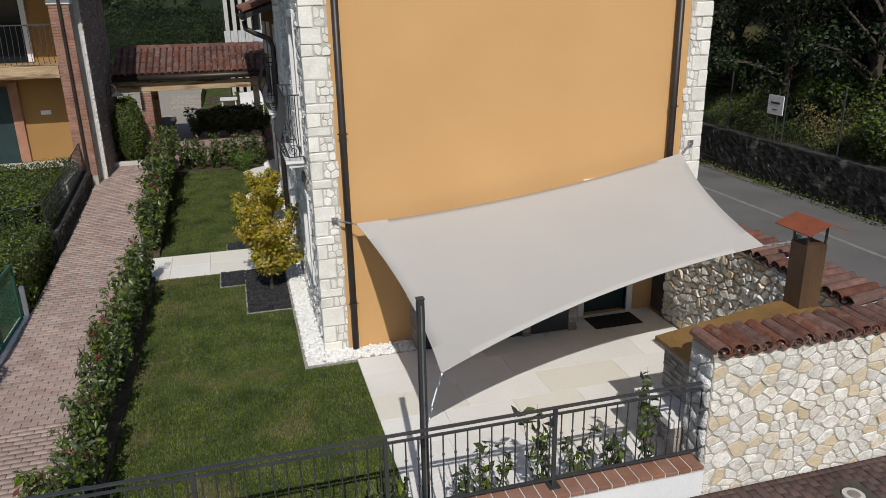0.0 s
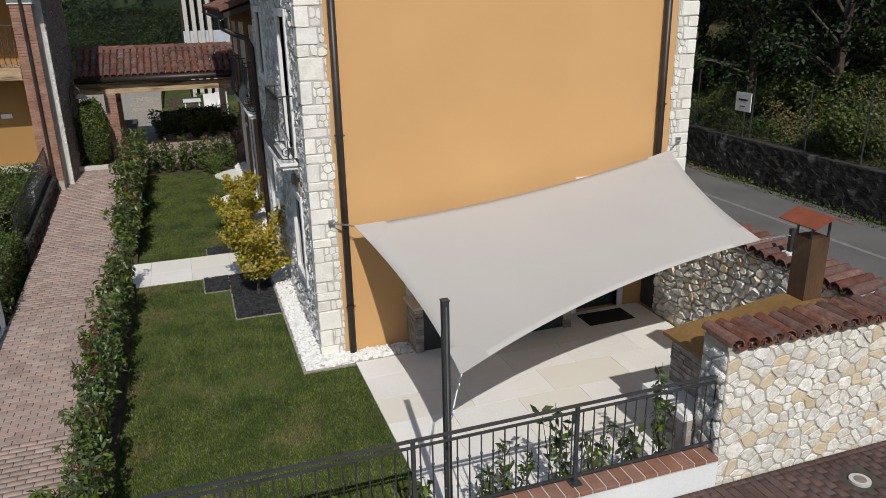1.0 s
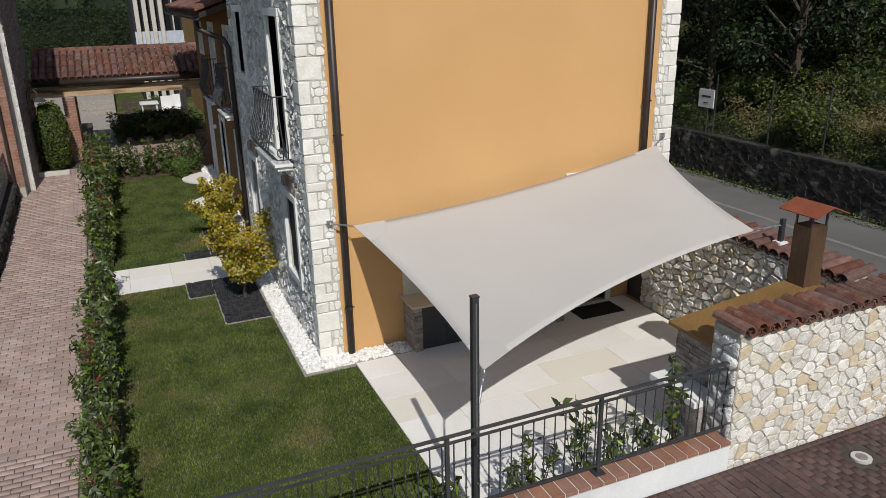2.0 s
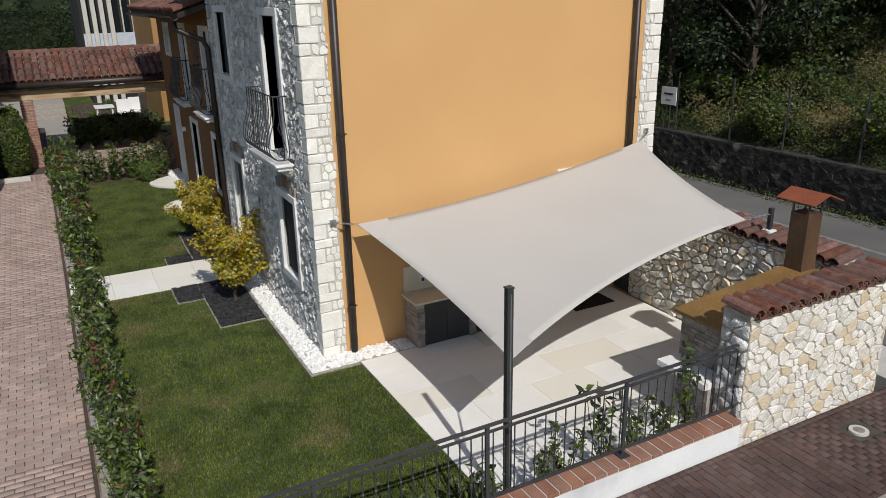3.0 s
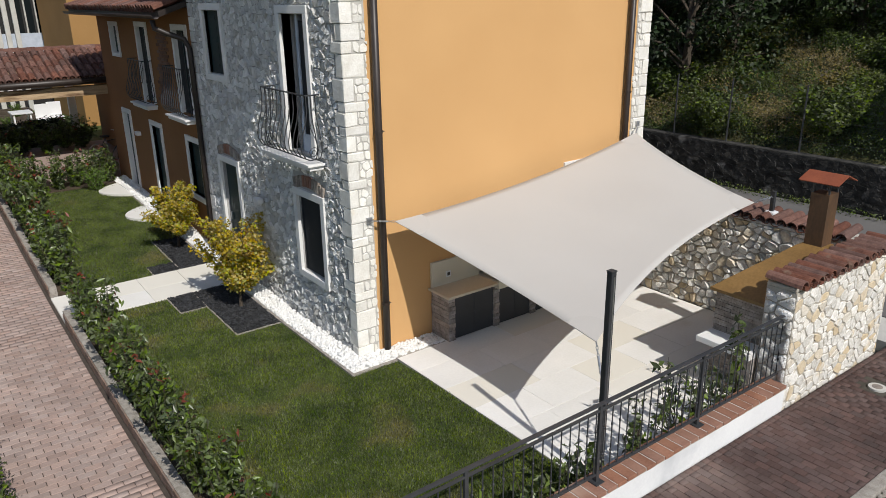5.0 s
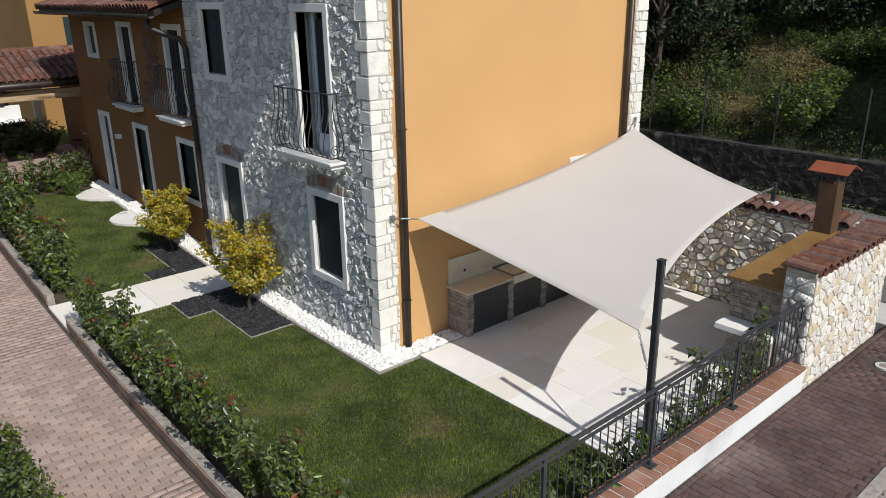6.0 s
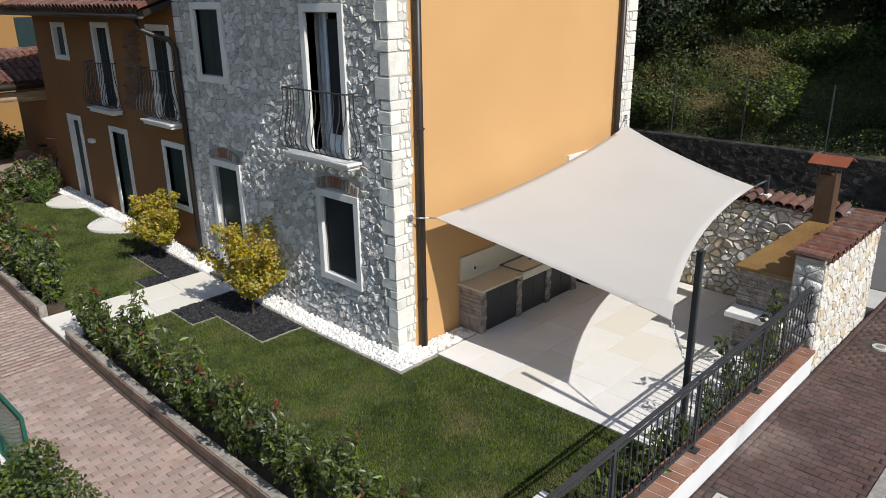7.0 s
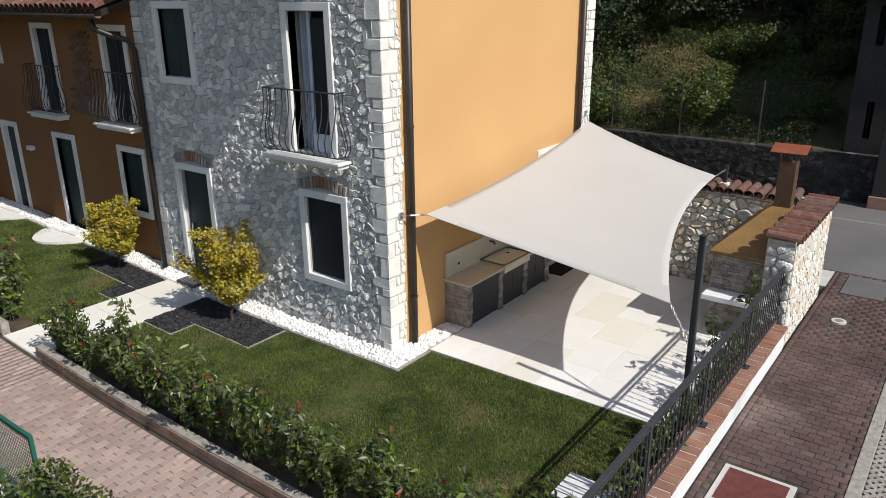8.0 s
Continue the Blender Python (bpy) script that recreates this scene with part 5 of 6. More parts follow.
for k in range(42):
    yy = 15.75 + k * 0.11
    z0 = path_z(yy) + 0.40
    if me is None:
        bm = bmesh.new()
        tube(bm, [(0, 0, 0), (0, 0, 0.72)], 0.007, 5)
        o = part("bar", bm, M["iron"], nf)
        me = o.data
    else:
        o = new("bar", me)
        o.parent = nf
    o.location = (-3.92, yy, z0)
for dz in (0.06, 0.72):
    bm = bmesh.new()
    tube(bm, [(-3.92, yy, path_z(yy) + 0.40 + dz) for yy in (15.7, 17, 18.5, 20.3)], 0.013, 6)
    part("rail", bm, M["iron"], nf)
bm = bmesh.new()
tube(bm, [(-6.2, 15.7, 1.06), (-3.92, 15.7, path_z(15.7) + 1.12)], 0.013, 6)
part("rail", bm, M["iron"], nf)
for k in range(18):
    o = new("bar", me)
    o.parent = nf
    o.location = (-6.1 + k * 0.125, 15.7, 0.38)

# green mesh fence on a white base
gf = thing("mesh_fence", "green metal framed mesh fence on a pale base", "fence")
part("base", bx(-3.92, -3.76, 10.3, 12.9, -0.1, 0.09, 0.01), M["limewash"], gf, "white concrete base strip")
for y0, y1 in ((10.32, 11.55), (11.57, 12.8)):
    p = part("frame_post", bx(-3.86, -3.82, y0, y0 + 0.045, 0.09, 1.1, 0.004), M["greenmetal"], gf)
    part("frame_post", bx(-3.86, -3.82, y1 - 0.045, y1, 0.09, 1.1, 0.004), M["greenmetal"], gf)
    part("frame_rail", bx(-3.86, -3.82, y0 + 0.046, y1 - 0.046, 1.05, 1.1, 0.004), M["greenmetal"], gf)
    part("frame_rail", bx(-3.86, -3.82, y0 + 0.046, y1 - 0.046, 0.10, 0.14, 0.004), M["greenmetal"], gf)
    bm = bmesh.new()
    for k in range(1, 26):
        yy = y0 + 0.045 + (y1 - y0 - 0.09) * k / 26
        box(bm, -3.842, -3.838, yy - 0.002, yy + 0.002, 0.14, 1.05)
    for k in range(1, 20):
        zz = 0.14 + 0.91 * k / 20
        box(bm, -3.842, -3.838, y0 + 0.046, y1 - 0.046, zz - 0.002, zz + 0.002)
    part("mesh", bm, M["greenmetal"], gf, "fine green wire mesh")
bp = thing("boundary_post", "short pale square post beside the mesh fence", "post")
part("shaft", bx(-3.84, -3.77, 12.93, 13.0, -0.05, 0.62, 0.008), M["limewash"], bp)

# neighbour house: brick pillars, loggia, stone flank
NZ = 0.9
nh = thing("neighbour_house", "yellow neighbour house with brick pillars and timber balcony", "house")
part("back_wall", bx(-11, -3.62, 21.6, 22.0, 0, 6.19), M["neighbour"], nh, "yellow plastered wall")
part("flank", bx(-3.98, -3.44, 20.75, 24.6, 0, 6.19), M["mortar"], nh, "rough stone flank wall")
cells = rubble_cells(20.76, 24.5, 0.6, 5.6, 0.30, 0.2, 0.02, seed=21)
stones(nh, cells, lambda u, d, v: Vector((-3.44 + d, u, v)), 0.02, lambda u, v: u, M["slabgrey"], M["slabgrey"], 0, 5, ease=0.18)
# Pale strip: sunlight on the flank's narrow south edge, put into the colour.
part("flank_corner", bx(-3.50, -3.425, 20.735, 20.80, 0.6, 4.55, 0.008), M["stone"], nh, "pale strip for the sunlit edge of the flank wall")
part("ground_floor", bx(-11, -4.0, 18.6, 21.59, 0.3, 1.18), M["concrete"], nh, "pale terrace floor")
for x0, x1 in ((-4.06, -3.84), (-3.76, -3.585)):
    pil = part("brick_pillar", bx(x0 + 0.012, x1 - 0.012, 20.312, 20.70, 0.6, 5.2), M["joint"], nh, "red brick pillar")
    for c in range(58):
        z = 0.95 + c * 0.073
        off = 0 if c % 2 else 0.11
        xs = [x0, x1] if off == 0 else [x0, (x0 + x1) / 2, x1]
        for a, b_ in zip(xs, xs[1:]):
            part("brick", bx(a + 0.004, b_ - 0.004, 20.30, 20.40, z, z + 0.06), M["brick"], pil)
    part("capital", bx(x0 - 0.03, x1 + 0.03, 20.27, 20.7, 5.2, 5.5, 0.01), M["white"], nh, "white capital")
bm = bmesh.new()
tube(bm, [(-3.80, 20.25, 0.8), (-3.80, 20.25, 6.1)], 0.04, 8)
part("rain_pipe", bm, M["copper"], nh)
part("balcony_beam", bx(-11, -4.07, 20.32, 20.52, 3.46, 3.76, 0.015), M["wood"], nh, "thick timber balcony beam")
part("balcony_floor", bx(-11, -4.0, 20.53, 21.59, 3.56, 3.78), M["wood"], nh)
part("house_door", bx(-6.9, -5.62, 21.55, 21.595, 1.19, 3.2, 0.004), M["shutter"], nh, "dark green door")
part("door_jamb", bx(-5.618, -5.38, 21.5, 21.598, 1.19, 3.3, 0.006), M["brick"], nh, "brick door jamb")
part("upper_door", bx(-6.6, -5.0, 21.55, 21.595, 3.80, 5.9, 0.004), M["glass"], nh)
part("upper_frame", bx(-4.98, -4.85, 21.5, 21.598, 3.80, 6.0, 0.006), M["white"], nh)
part("wall_plaque", bx(-4.95, -4.70, 21.575, 21.599, 2.42, 2.53, 0.004), M["white"], nh, "pale plaque")
bal = part("balcony_rail", bx(-11, -4.07, 20.38, 20.41, 4.72, 4.75), M["iron"], nh)
bme = None
for k in range(22):
    if bme is None:
        bm = bmesh.new()
        tube(bm, [(0, -d, h) for d, h in ((0.0, 0.95), (0.0, 0.6), (0.05, 0.35), (0.07, 0.18), (0, 0.02))], 0.008, 5)
        o = part("rail_bar", bm, M["iron"], bal)
        bme = o.data
    else:
        o = new("rail_bar", bme)
        o.parent = bal
    o.location = (-4.12 - k * 0.125, 20.39, 3.78)
# Unseen roof, its eave set low and forward to shade the loggia.
part("roof", bx(-11.5, -3.0, 19.3, 25, 6.2, 6.5), M["tile"], nh)
gl = thing("gooseneck_lamp", "grey gooseneck wall lamp with a wide enamel shade", "wall lamp")
bm = bmesh.new()
tube(bm, [(-3.42, 22.6, 2.62), (-3.40, 22.55, 2.92), (-3.34, 22.5, 3.06), (-3.22, 22.45, 3.06), (-3.13, 22.42, 2.94), (-3.12, 22.42, 2.84)], 0.014, 6)
part("arm", bm, M["iron"], gl)
bm = bmesh.new()
bmesh.ops.create_cone(bm, cap_ends=False, segments=20, radius1=0.19, radius2=0.04, depth=0.11, matrix=Matrix.Translation((-3.12, 22.42, 2.79)))
so = part("shade", bm, M["iron"], gl, "grey enamel shade")
so.modifiers.new("thickness", "SOLIDIFY").thickness = 0.004

# ---- pergola roof over the passage ----
pg = thing("passage_roof", "tiled passage roof on a timber beam and brick pier", "roof")
part("beam", bx(-3.4, 3.0, 23.35, 23.60, 2.70, 2.95, 0.015), M["wood"], pg, "weathered timber beam")
bm = bmesh.new()
tube(bm, [(-3.3, 23.22, 3.10), (3.0, 23.22, 3.10)], 0.09, 10)
part("eaves_gutter", bm, M["copper"], pg, smooth=True)
bm = bmesh.new()
vs = [bm.verts.new(p) for p in ((-3.3, 23.25, 3.16), (3.0, 23.25, 3.16), (3.0, 25.0, 3.80), (-3.3, 25.0, 3.80), (-3.3, 26.8, 3.16), (3.0, 26.8, 3.16), (-3.3, 23.25, 3.06), (3.0, 23.25, 3.06), (3.0, 25.0, 3.70), (-3.3, 25.0, 3.70), (-3.3, 26.8, 3.06), (3.0, 26.8, 3.06))]
for f in ((0, 1, 2, 3), (3, 2, 5, 4), (6, 9, 8, 7), (9, 10, 11, 8), (0, 6, 7, 1), (4, 5, 11, 10), (0, 3, 9, 6), (3, 4, 10, 9), (1, 7, 8, 2), (2, 8, 11, 5)):
    bm.faces.new([vs[i] for i in f])
part("boarding", bm, M["wood"], pg)
tme = {}
rt = random.Random(4)
for j in range(5):
    for i in range(33):
        for up in (True, False):
            if up not in tme:
                o = part("roof_tile", half_tile(bmesh.new(), 0, 0, 0, (0, -1), 0.366, 0.09, 0.44, up=up, seg=4), M["tile"], pg)
                tme[up] = o.data
            else:
                o = new("roof_tile", tme[up])
                o.parent = pg
            yy = 23.25 + (j + 1) * 0.35
            o.location = (-3.2 + i * 0.186 + (0 if up else 0.093), yy, 3.20 + (yy - 23.25) * 0.366 + (0.0 if up else 0.035) + rt.uniform(-0.008, 0.008))
bm = bmesh.new()
for i in range(16):
    half_tile(bm, -3.3 + i * 0.39, 25.0, 3.84, (1, 0), 0.0, 0.11, 0.42, seg=5)
part("ridge_tiles", bm, M["tile_i"], pg)
pier = part("brick_pier", bx(-2.625, -2.325, 23.365, 23.66, 0.6, 2.69), M["joint"], pg, "red brick pier")
for c in range(25):
    z = 0.86 + c * 0.073
    for a, b_ in (((-2.63, -2.475), (-2.475, -2.32)) if c % 2 else ((-2.63, -2.55), (-2.55, -2.40), (-2.40, -2.32))):
        part("brick", bx(a + 0.004, b_ - 0.004, 23.355, 23.45, z, z + 0.06), M["brick"], pier)
        part("brick", bx(-2.332, -2.314, 23.36 + (a + 2.63), 23.36 + (b_ + 2.63) - 0.008, z, z + 0.06), M["brick"], pier)
part("rear_post", bx(-2.6, -2.4, 26.3, 26.5, 0.8, 3.0), M["wood"], pg)
part("rear_post", bx(0.7, 0.9, 26.3, 26.5, 0.8, 3.0), M["white"], pg)
bn = thing("kerb_block", "low stone kerb round the bush", "kerb")
part("block", bx(-3.5, -2.68, 21.95, 22.12, 0.6, 0.92, 0.02), M["concrete"], bn)

# Added wall: darkens the passage's right side, where there is only shade.
tagged(finish("passage_wall", bx(1.62, 1.9, 22.66, 26.85, 0.861, 3.05), M["shadeochre"]), "added dark ochre wall standing in for the passage's shade", "wall", kind="structure")

# bicycle against the wing
def bicycle(at, turn):
    t = thing("bicycle", "dark bicycle leaning by the wing wall", "bicycle", at=at)
    t.rotation_euler = (0.0, 0.12, turn)
    for x in (0.0, 1.02):
        bm = bmesh.new()
        tube(bm, [(x + 0.33 * math.cos(a), 0, 0.34 + 0.33 * math.sin(a)) for a in [2 * math.pi * k / 28 for k in range(29)]], 0.016, 6, False)
        w = part("wheel", bm, M["rubber"], t)
        bm = bmesh.new()
        for k in range(10):
            a = 2 * math.pi * k / 10
            tube(bm, [(x, 0, 0.34), (x + 0.31 * math.cos(a), 0, 0.34 + 0.31 * math.sin(a))], 0.0025, 4)
        part("spokes", bm, M["steel"], w)
    bm = bmesh.new()
    for p in (((0, 0, 0.34), (0.42, 0, 0.32), (0.28, 0, 0.82), (0, 0, 0.34)), ((0.42, 0, 0.32), (0.86, 0, 0.82), (0.32, 0, 0.74)), ((0.84, 0, 0.95), (0.88, 0, 0.72), (1.02, 0, 0.34))):
        tube(bm, p, 0.016, 6)
    part("frame", bm, M["iron"], t)
    part("saddle", bx(0.14, 0.38, -0.07, 0.07, 0.84, 0.90, 0.025), M["rubber"], t)
    bm = bmesh.new()
    tube(bm, [(0.74, -0.28, 1.02), (0.84, -0.1, 1.0), (0.84, 0.1, 1.0), (0.74, 0.28, 1.02)], 0.012, 6)
    part("handlebar", bm, M["steel"], t)


bicycle((0.55, 22.95, 0.75), 0.5)
tagged(finish("passage_floor", bx(-2.2, 3.0, 22.655, 26.9, 0.3, 0.86), M["paver_i"]), "clay paved passage floor", "pavement", kind="structure")
tagged(finish("courtyard_floor", bx(-8, -1.35, 26.902, 60, 0.3, 0.86), M["grit"]), "pale paved courtyard", "pavement", kind="structure")
tagged(finish("courtyard_garden", bx(-1.348, 4, 26.902, 60, 0.3, 0.85), M["grassbase"]), "planted ground beyond the passage", "ground", kind="structure")
for k, (yb, x0) in enumerate(((30.6, -1.1), (32.4, -0.9), (34.2, -1.1))):
    rbed = thing("raised_bed", "raised planting bed edged with dark old timber", "planter", "raised beds")
    part("board", bx(x0, x0 + 1.9, yb, yb + 0.07, 0.85, 1.12, 0.01), M["bark"], rbed)
    part("board", bx(x0, x0 + 1.9, yb + 0.8, yb + 0.87, 0.85, 1.12, 0.01), M["bark"], rbed)
    for xe in (x0, x0 + 1.83):
        part("end_board", bx(xe, xe + 0.07, yb + 0.072, yb + 0.798, 0.85, 1.12, 0.01), M["bark"], rbed)
    part("earth", bx(x0 + 0.072, x0 + 1.828, yb + 0.072, yb + 0.798, 0.85, 1.06), M["soil"], rbed)
    o = copy_thing(spirea, Matrix.Translation((x0 + 0.6 + 0.4 * k, yb + 0.4, 1.06)))
    o.scale = (0.7, 0.7, 0.5)
leaf_block("hedge", -1.3, 0.6, 27.0, 27.7, 0.85, 1.55, 9000, 0.07, M["leafdark"], 17, "dark low hedge behind the passage", "clipped hedges", 0.1)
steps_ = thing("courtyard_steps", "two broad pale concrete steps in the courtyard", "steps")
for k in range(3):
    part("step", bx(-2.6, -1.36, 33.0 + 0.5 * k, 40, 0.86 + 0.16 * k, 1.02 + 0.16 * k, 0.01), M["grit"], steps_)
for x, y in ((0.25, 29.5), (0.7, 29.9)):
    ch = thing("garden_chair", "white slatted garden chair in the courtyard", "chair", "garden chairs")
    part("seat", bx(x, x + 0.45, y, y + 0.45, 1.28, 1.33, 0.01), M["white"], ch)
    part("backrest", bx(x, x + 0.45, y + 0.42, y + 0.46, 1.34, 1.8, 0.01), M["white"], ch)
    for dx in (0.02, 0.39):
        for dy in (0.02, 0.39):
            part("leg", bx(x + dx, x + dx + 0.04, y + dy, y + dy + 0.04, 0.86, 1.28), M["white"], ch)
tb = thing("garden_table", "white garden table in the courtyard", "table")
part("tabletop", bx(-0.5, 0.15, 29.6, 30.4, 1.55, 1.6, 0.01), M["plasticgrey"], tb)
for dx in (-0.45, 0.05):
    for dy in (29.65, 30.3):
        part("leg", bx(dx, dx + 0.05, dy, dy + 0.05, 0.86, 1.55), M["white"], tb)

leaf_block("hedge", -16, 8, 62, 66, 0.5, 13, 30000, 0.30, M["leafdark"], 15, "dark belt of trees beyond the courtyard", "", 1.2)

# far houses
fh = thing("far_house", "grey house with white columns beyond the passage", "house")
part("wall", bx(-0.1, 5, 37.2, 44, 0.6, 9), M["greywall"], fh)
for k in range(4):
    part("column", bx(-0.02 + k * 0.33, 0.16 + k * 0.33, 36.0, 36.2, 0.6, 8, 0.02), M["concrete"], fh)
for k in range(3):
    w = part("window", bx(1.25 + k * 0.4, 1.5 + k * 0.4, 37.14, 37.199, 3.0, 6.4), M["glass"], fh)
    part("mullion", bx(1.19 + k * 0.4, 1.245 + k * 0.4, 37.10, 37.199, 2.9, 6.5), M["concrete"], w)
bal2 = part("balcony_slab", bx(-0.1, 2.4, 36.25, 37.19, 2.9, 3.0), M["concrete"], fh)
part("balcony_screen", bx(-0.1, 2.4, 36.22, 36.245, 3.0, 3.9), M["curtain"], bal2)
part("roof", bx(-0.4, 5.4, 35.8, 44.4, 9, 9.3), M["tile_i"], fh)
yh = thing("yellow_house", "yellow plastered house behind the wing", "house")
part("wall", bx(1.85, 12, 30.0, 35.5, 0.6, 9), M["neighbour"], yh)
part("shutter", bx(2.9, 3.5, 29.96, 29.999, 3.2, 4.6), M["shutter"], yh)
part("roof", bx(1.6, 12.4, 29.6, 35.7, 9, 9.3), M["tile_i"], yh)

# ---- road bank ----
bk = tagged(new("bank_wall"), "old mossy grey retaining wall along the road", "wall", kind="structure")
part("core", bx(13.72, 14.02, 5.36, 45, -0.1, 1.36, 0.03), M["oldwall"], bk)
cells = rubble_cells(5.4, 26, 0.22, 1.34, 0.21, 0.11, 0.012, seed=31, jitter=0.46, skip=0.2)
stones(bk, cells, lambda u, d, v: Vector((13.72 - d, u, v)), 0.006, lambda u, v: u, M["oldwall"], M["oldwall"], 0, 6, dome=0.92, ease=0.2, soft_edge=False)
for k, y in enumerate((8.2, 10.3, 12.3, 13.95, 15.9, 18.2, 21)):
    fp = thing("fence_post", "thin iron fence post on the bank wall", "post", "bank fence posts")
    bm = bmesh.new()
    tube(bm, [(13.86, y, 1.3), (13.86 + 0.02 * (k % 3), y, 3.0)], 0.022, 6)
    part("shaft", bm, M["iron"], fp)
wf = thing("wire_fence", "sagging wire strands between the bank posts", "fence")
for z in (1.7, 2.2, 2.7):
    bm = bmesh.new()
    tube(bm, [(13.86, 7 + 0.7 * k, z - 0.03 * math.sin(k * 1.1) ** 2) for k in range(24)], 0.004, 4)
    part("wire", bm, M["iron"], wf)
sg = thing("bank_sign", "white rectangular notice board on a thin post", "sign")
bm = bmesh.new()
tube(bm, [(13.80, 16.1, 1.3), (13.80, 16.1, 2.75)], 0.02, 6)
part("post", bm, M["iron"], sg)
bd = part("board", bx(13.70, 13.725, 15.80, 16.38, 2.08, 2.58, 0.004), M["white"], sg)
part("text_bar", bx(13.694, 13.70, 15.92, 16.26, 2.36, 2.41), M["iron"], bd, "line of dark unreadable lettering")
part("text_bar", bx(13.694, 13.70, 16.0, 16.18, 2.20, 2.225), M["iron"], bd)

# building at the roadside
rb_ = thing("roadside_building", "tall grey plastered building in shade by the road", "house")
# The wall's shade is already in its plaster colour.
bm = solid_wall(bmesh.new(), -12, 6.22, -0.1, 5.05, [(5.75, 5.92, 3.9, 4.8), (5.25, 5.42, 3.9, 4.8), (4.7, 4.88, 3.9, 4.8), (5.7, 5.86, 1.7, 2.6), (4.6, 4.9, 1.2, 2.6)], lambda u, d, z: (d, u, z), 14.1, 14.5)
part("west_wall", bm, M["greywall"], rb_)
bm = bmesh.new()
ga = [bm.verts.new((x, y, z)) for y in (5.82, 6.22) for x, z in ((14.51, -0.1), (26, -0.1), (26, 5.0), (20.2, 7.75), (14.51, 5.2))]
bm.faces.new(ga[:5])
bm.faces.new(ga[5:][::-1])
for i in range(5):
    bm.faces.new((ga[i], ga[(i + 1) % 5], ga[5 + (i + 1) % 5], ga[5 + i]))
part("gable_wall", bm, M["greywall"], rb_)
# Added dark sheet: gives the slit windows their unlit inside.
part("inner_dark", bx(15.0, 15.1, -12, 5.8, -0.1, 5.0), M["dark"], rb_)
bm = bmesh.new()
for x0, z0, x1, z1 in ((13.8, 4.95, 20.2, 7.85), (20.2, 7.85, 26.4, 4.9)):
    q = [bm.verts.new((x, y, z + t)) for t in (0, 0.18) for x, z in ((x0, z0), (x1, z1)) for y in (-12.2, 6.28)]
    for f in ((0, 1, 3, 2), (4, 6, 7, 5), (0, 2, 6, 4), (1, 5, 7, 3), (0, 4, 5, 1), (2, 3, 7, 6)):
        bm.faces.new([q[k] for k in f])
part("roof", bm, M["tile_i"], rb_)
gp = thing("gate_pillar", "grey plastered gate pillar at the road edge", "pillar")
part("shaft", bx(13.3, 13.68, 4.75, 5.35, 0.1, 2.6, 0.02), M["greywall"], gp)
part("foot", bx(13.25, 13.70, 4.70, 5.40, 0.1, 0.5, 0.02), M["brick"], gp)


# ---- woodland ----
def woodland_tree(seed, height, spread):
    rw = np.random.default_rng(seed)
    t = thing("woodland_tree", "dense dark broadleaf tree on the wooded bank", "tree", "woodland trees")
    bm = bmesh.new()
    tube(bm, [(0, 0, -0.5), (0.1, 0.05, height * 0.3), (0.0, 0.1, height * 0.75)], [0.17, 0.12, 0.04], 8)
    part("trunk", bm, M["bark"], t)
    bm = bmesh.new()
    cl = []
    for k in range(38):
        a = k * 2.4
        h = height * rw.uniform(0.04, 1.0)
        out = spread * rw.uniform(0.35, 1.0) * (1.15 - 0.6 * h / height)
        p = Vector((math.cos(a) * out, math.sin(a) * out, h))
        tube(bm, [Vector((0, 0, h * 0.6)), p * 0.6 + Vector((0, 0, h * 0.32)), p], [0.05, 0.03, 0.01], 5)
        cl.append((np.array(p), rw.uniform(0.45, 0.95)))
    part("branchwork", bm, M["bark"], t)
    pos, nr = [], []
    for c, r in cl:
        n = int(285 * r)
        d = rw.normal(size=(n, 3))
        d /= np.linalg.norm(d, axis=1)[:, None]
        lump = 1 + 0.3 * np.sin(d[:, 0] * 5 + c[0]) * np.sin(d[:, 1] * 6 + c[1])
        pos.append(c + d * (r * lump * rw.uniform(0.55, 1.0, n) ** 0.5)[:, None] * np.array([1, 1, 0.75]))
        nr.append(d + np.array([0, 0, 0.5]))
    vs, fs = leaf_mesh(np.concatenate(pos), np.concatenate(nr), 0.15, rw, 0.6)
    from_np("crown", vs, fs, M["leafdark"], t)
    return t


wp = [woodland_tree(60 + k, 6.5 + k, 2.2 + 0.2 * k) for k in range(3)]
rw_ = random.Random(3)
spots = []
for k in range(46):
    x = 16.4 + rw_.random() ** 0.8 * 17
    y = 7.2 + rw_.random() * 34
    if x < 20.5 and y < 14.5:
        x += 5.0
    spots.append((x, y))
spots += [(-9, 62), (-3, 66), (4, 60), (-14, 58), (-20, 70), (10, 70), (15.8, 15.2), (15.6, 18.0), (15.7, 20.5), (15.5, 23.5), (15.7, 27), (15.9, 31), (22.5, 9.0), (22, 11.5), (20.5, 13.5), (18.5, 15.5), (21.8, 10.6), (21.0, 8.6), (17.4, 14.6), (17.0, 17.2), (20.2, 12.2)]
for k, (x, y) in enumerate(spots):
    m_ = Matrix.Translation((x, y, ground_z(x, y))) @ Matrix.Rotation(rw_.uniform(0, 6.28), 4, "Z")
    if k < 3:
        wp[k].matrix_basis = m_
    else:
        o = copy_thing(wp[k % 3], m_)
        s = rw_.uniform(0.75, 1.15)
        o.scale = (s, s, s)
bush = thing("bramble_bush", "rounded green bramble bush on the sunny bank", "bush", "bank bushes")
rbm = np.random.default_rng(71)
bm = bmesh.new()
bp_pos, bp_n = [], []
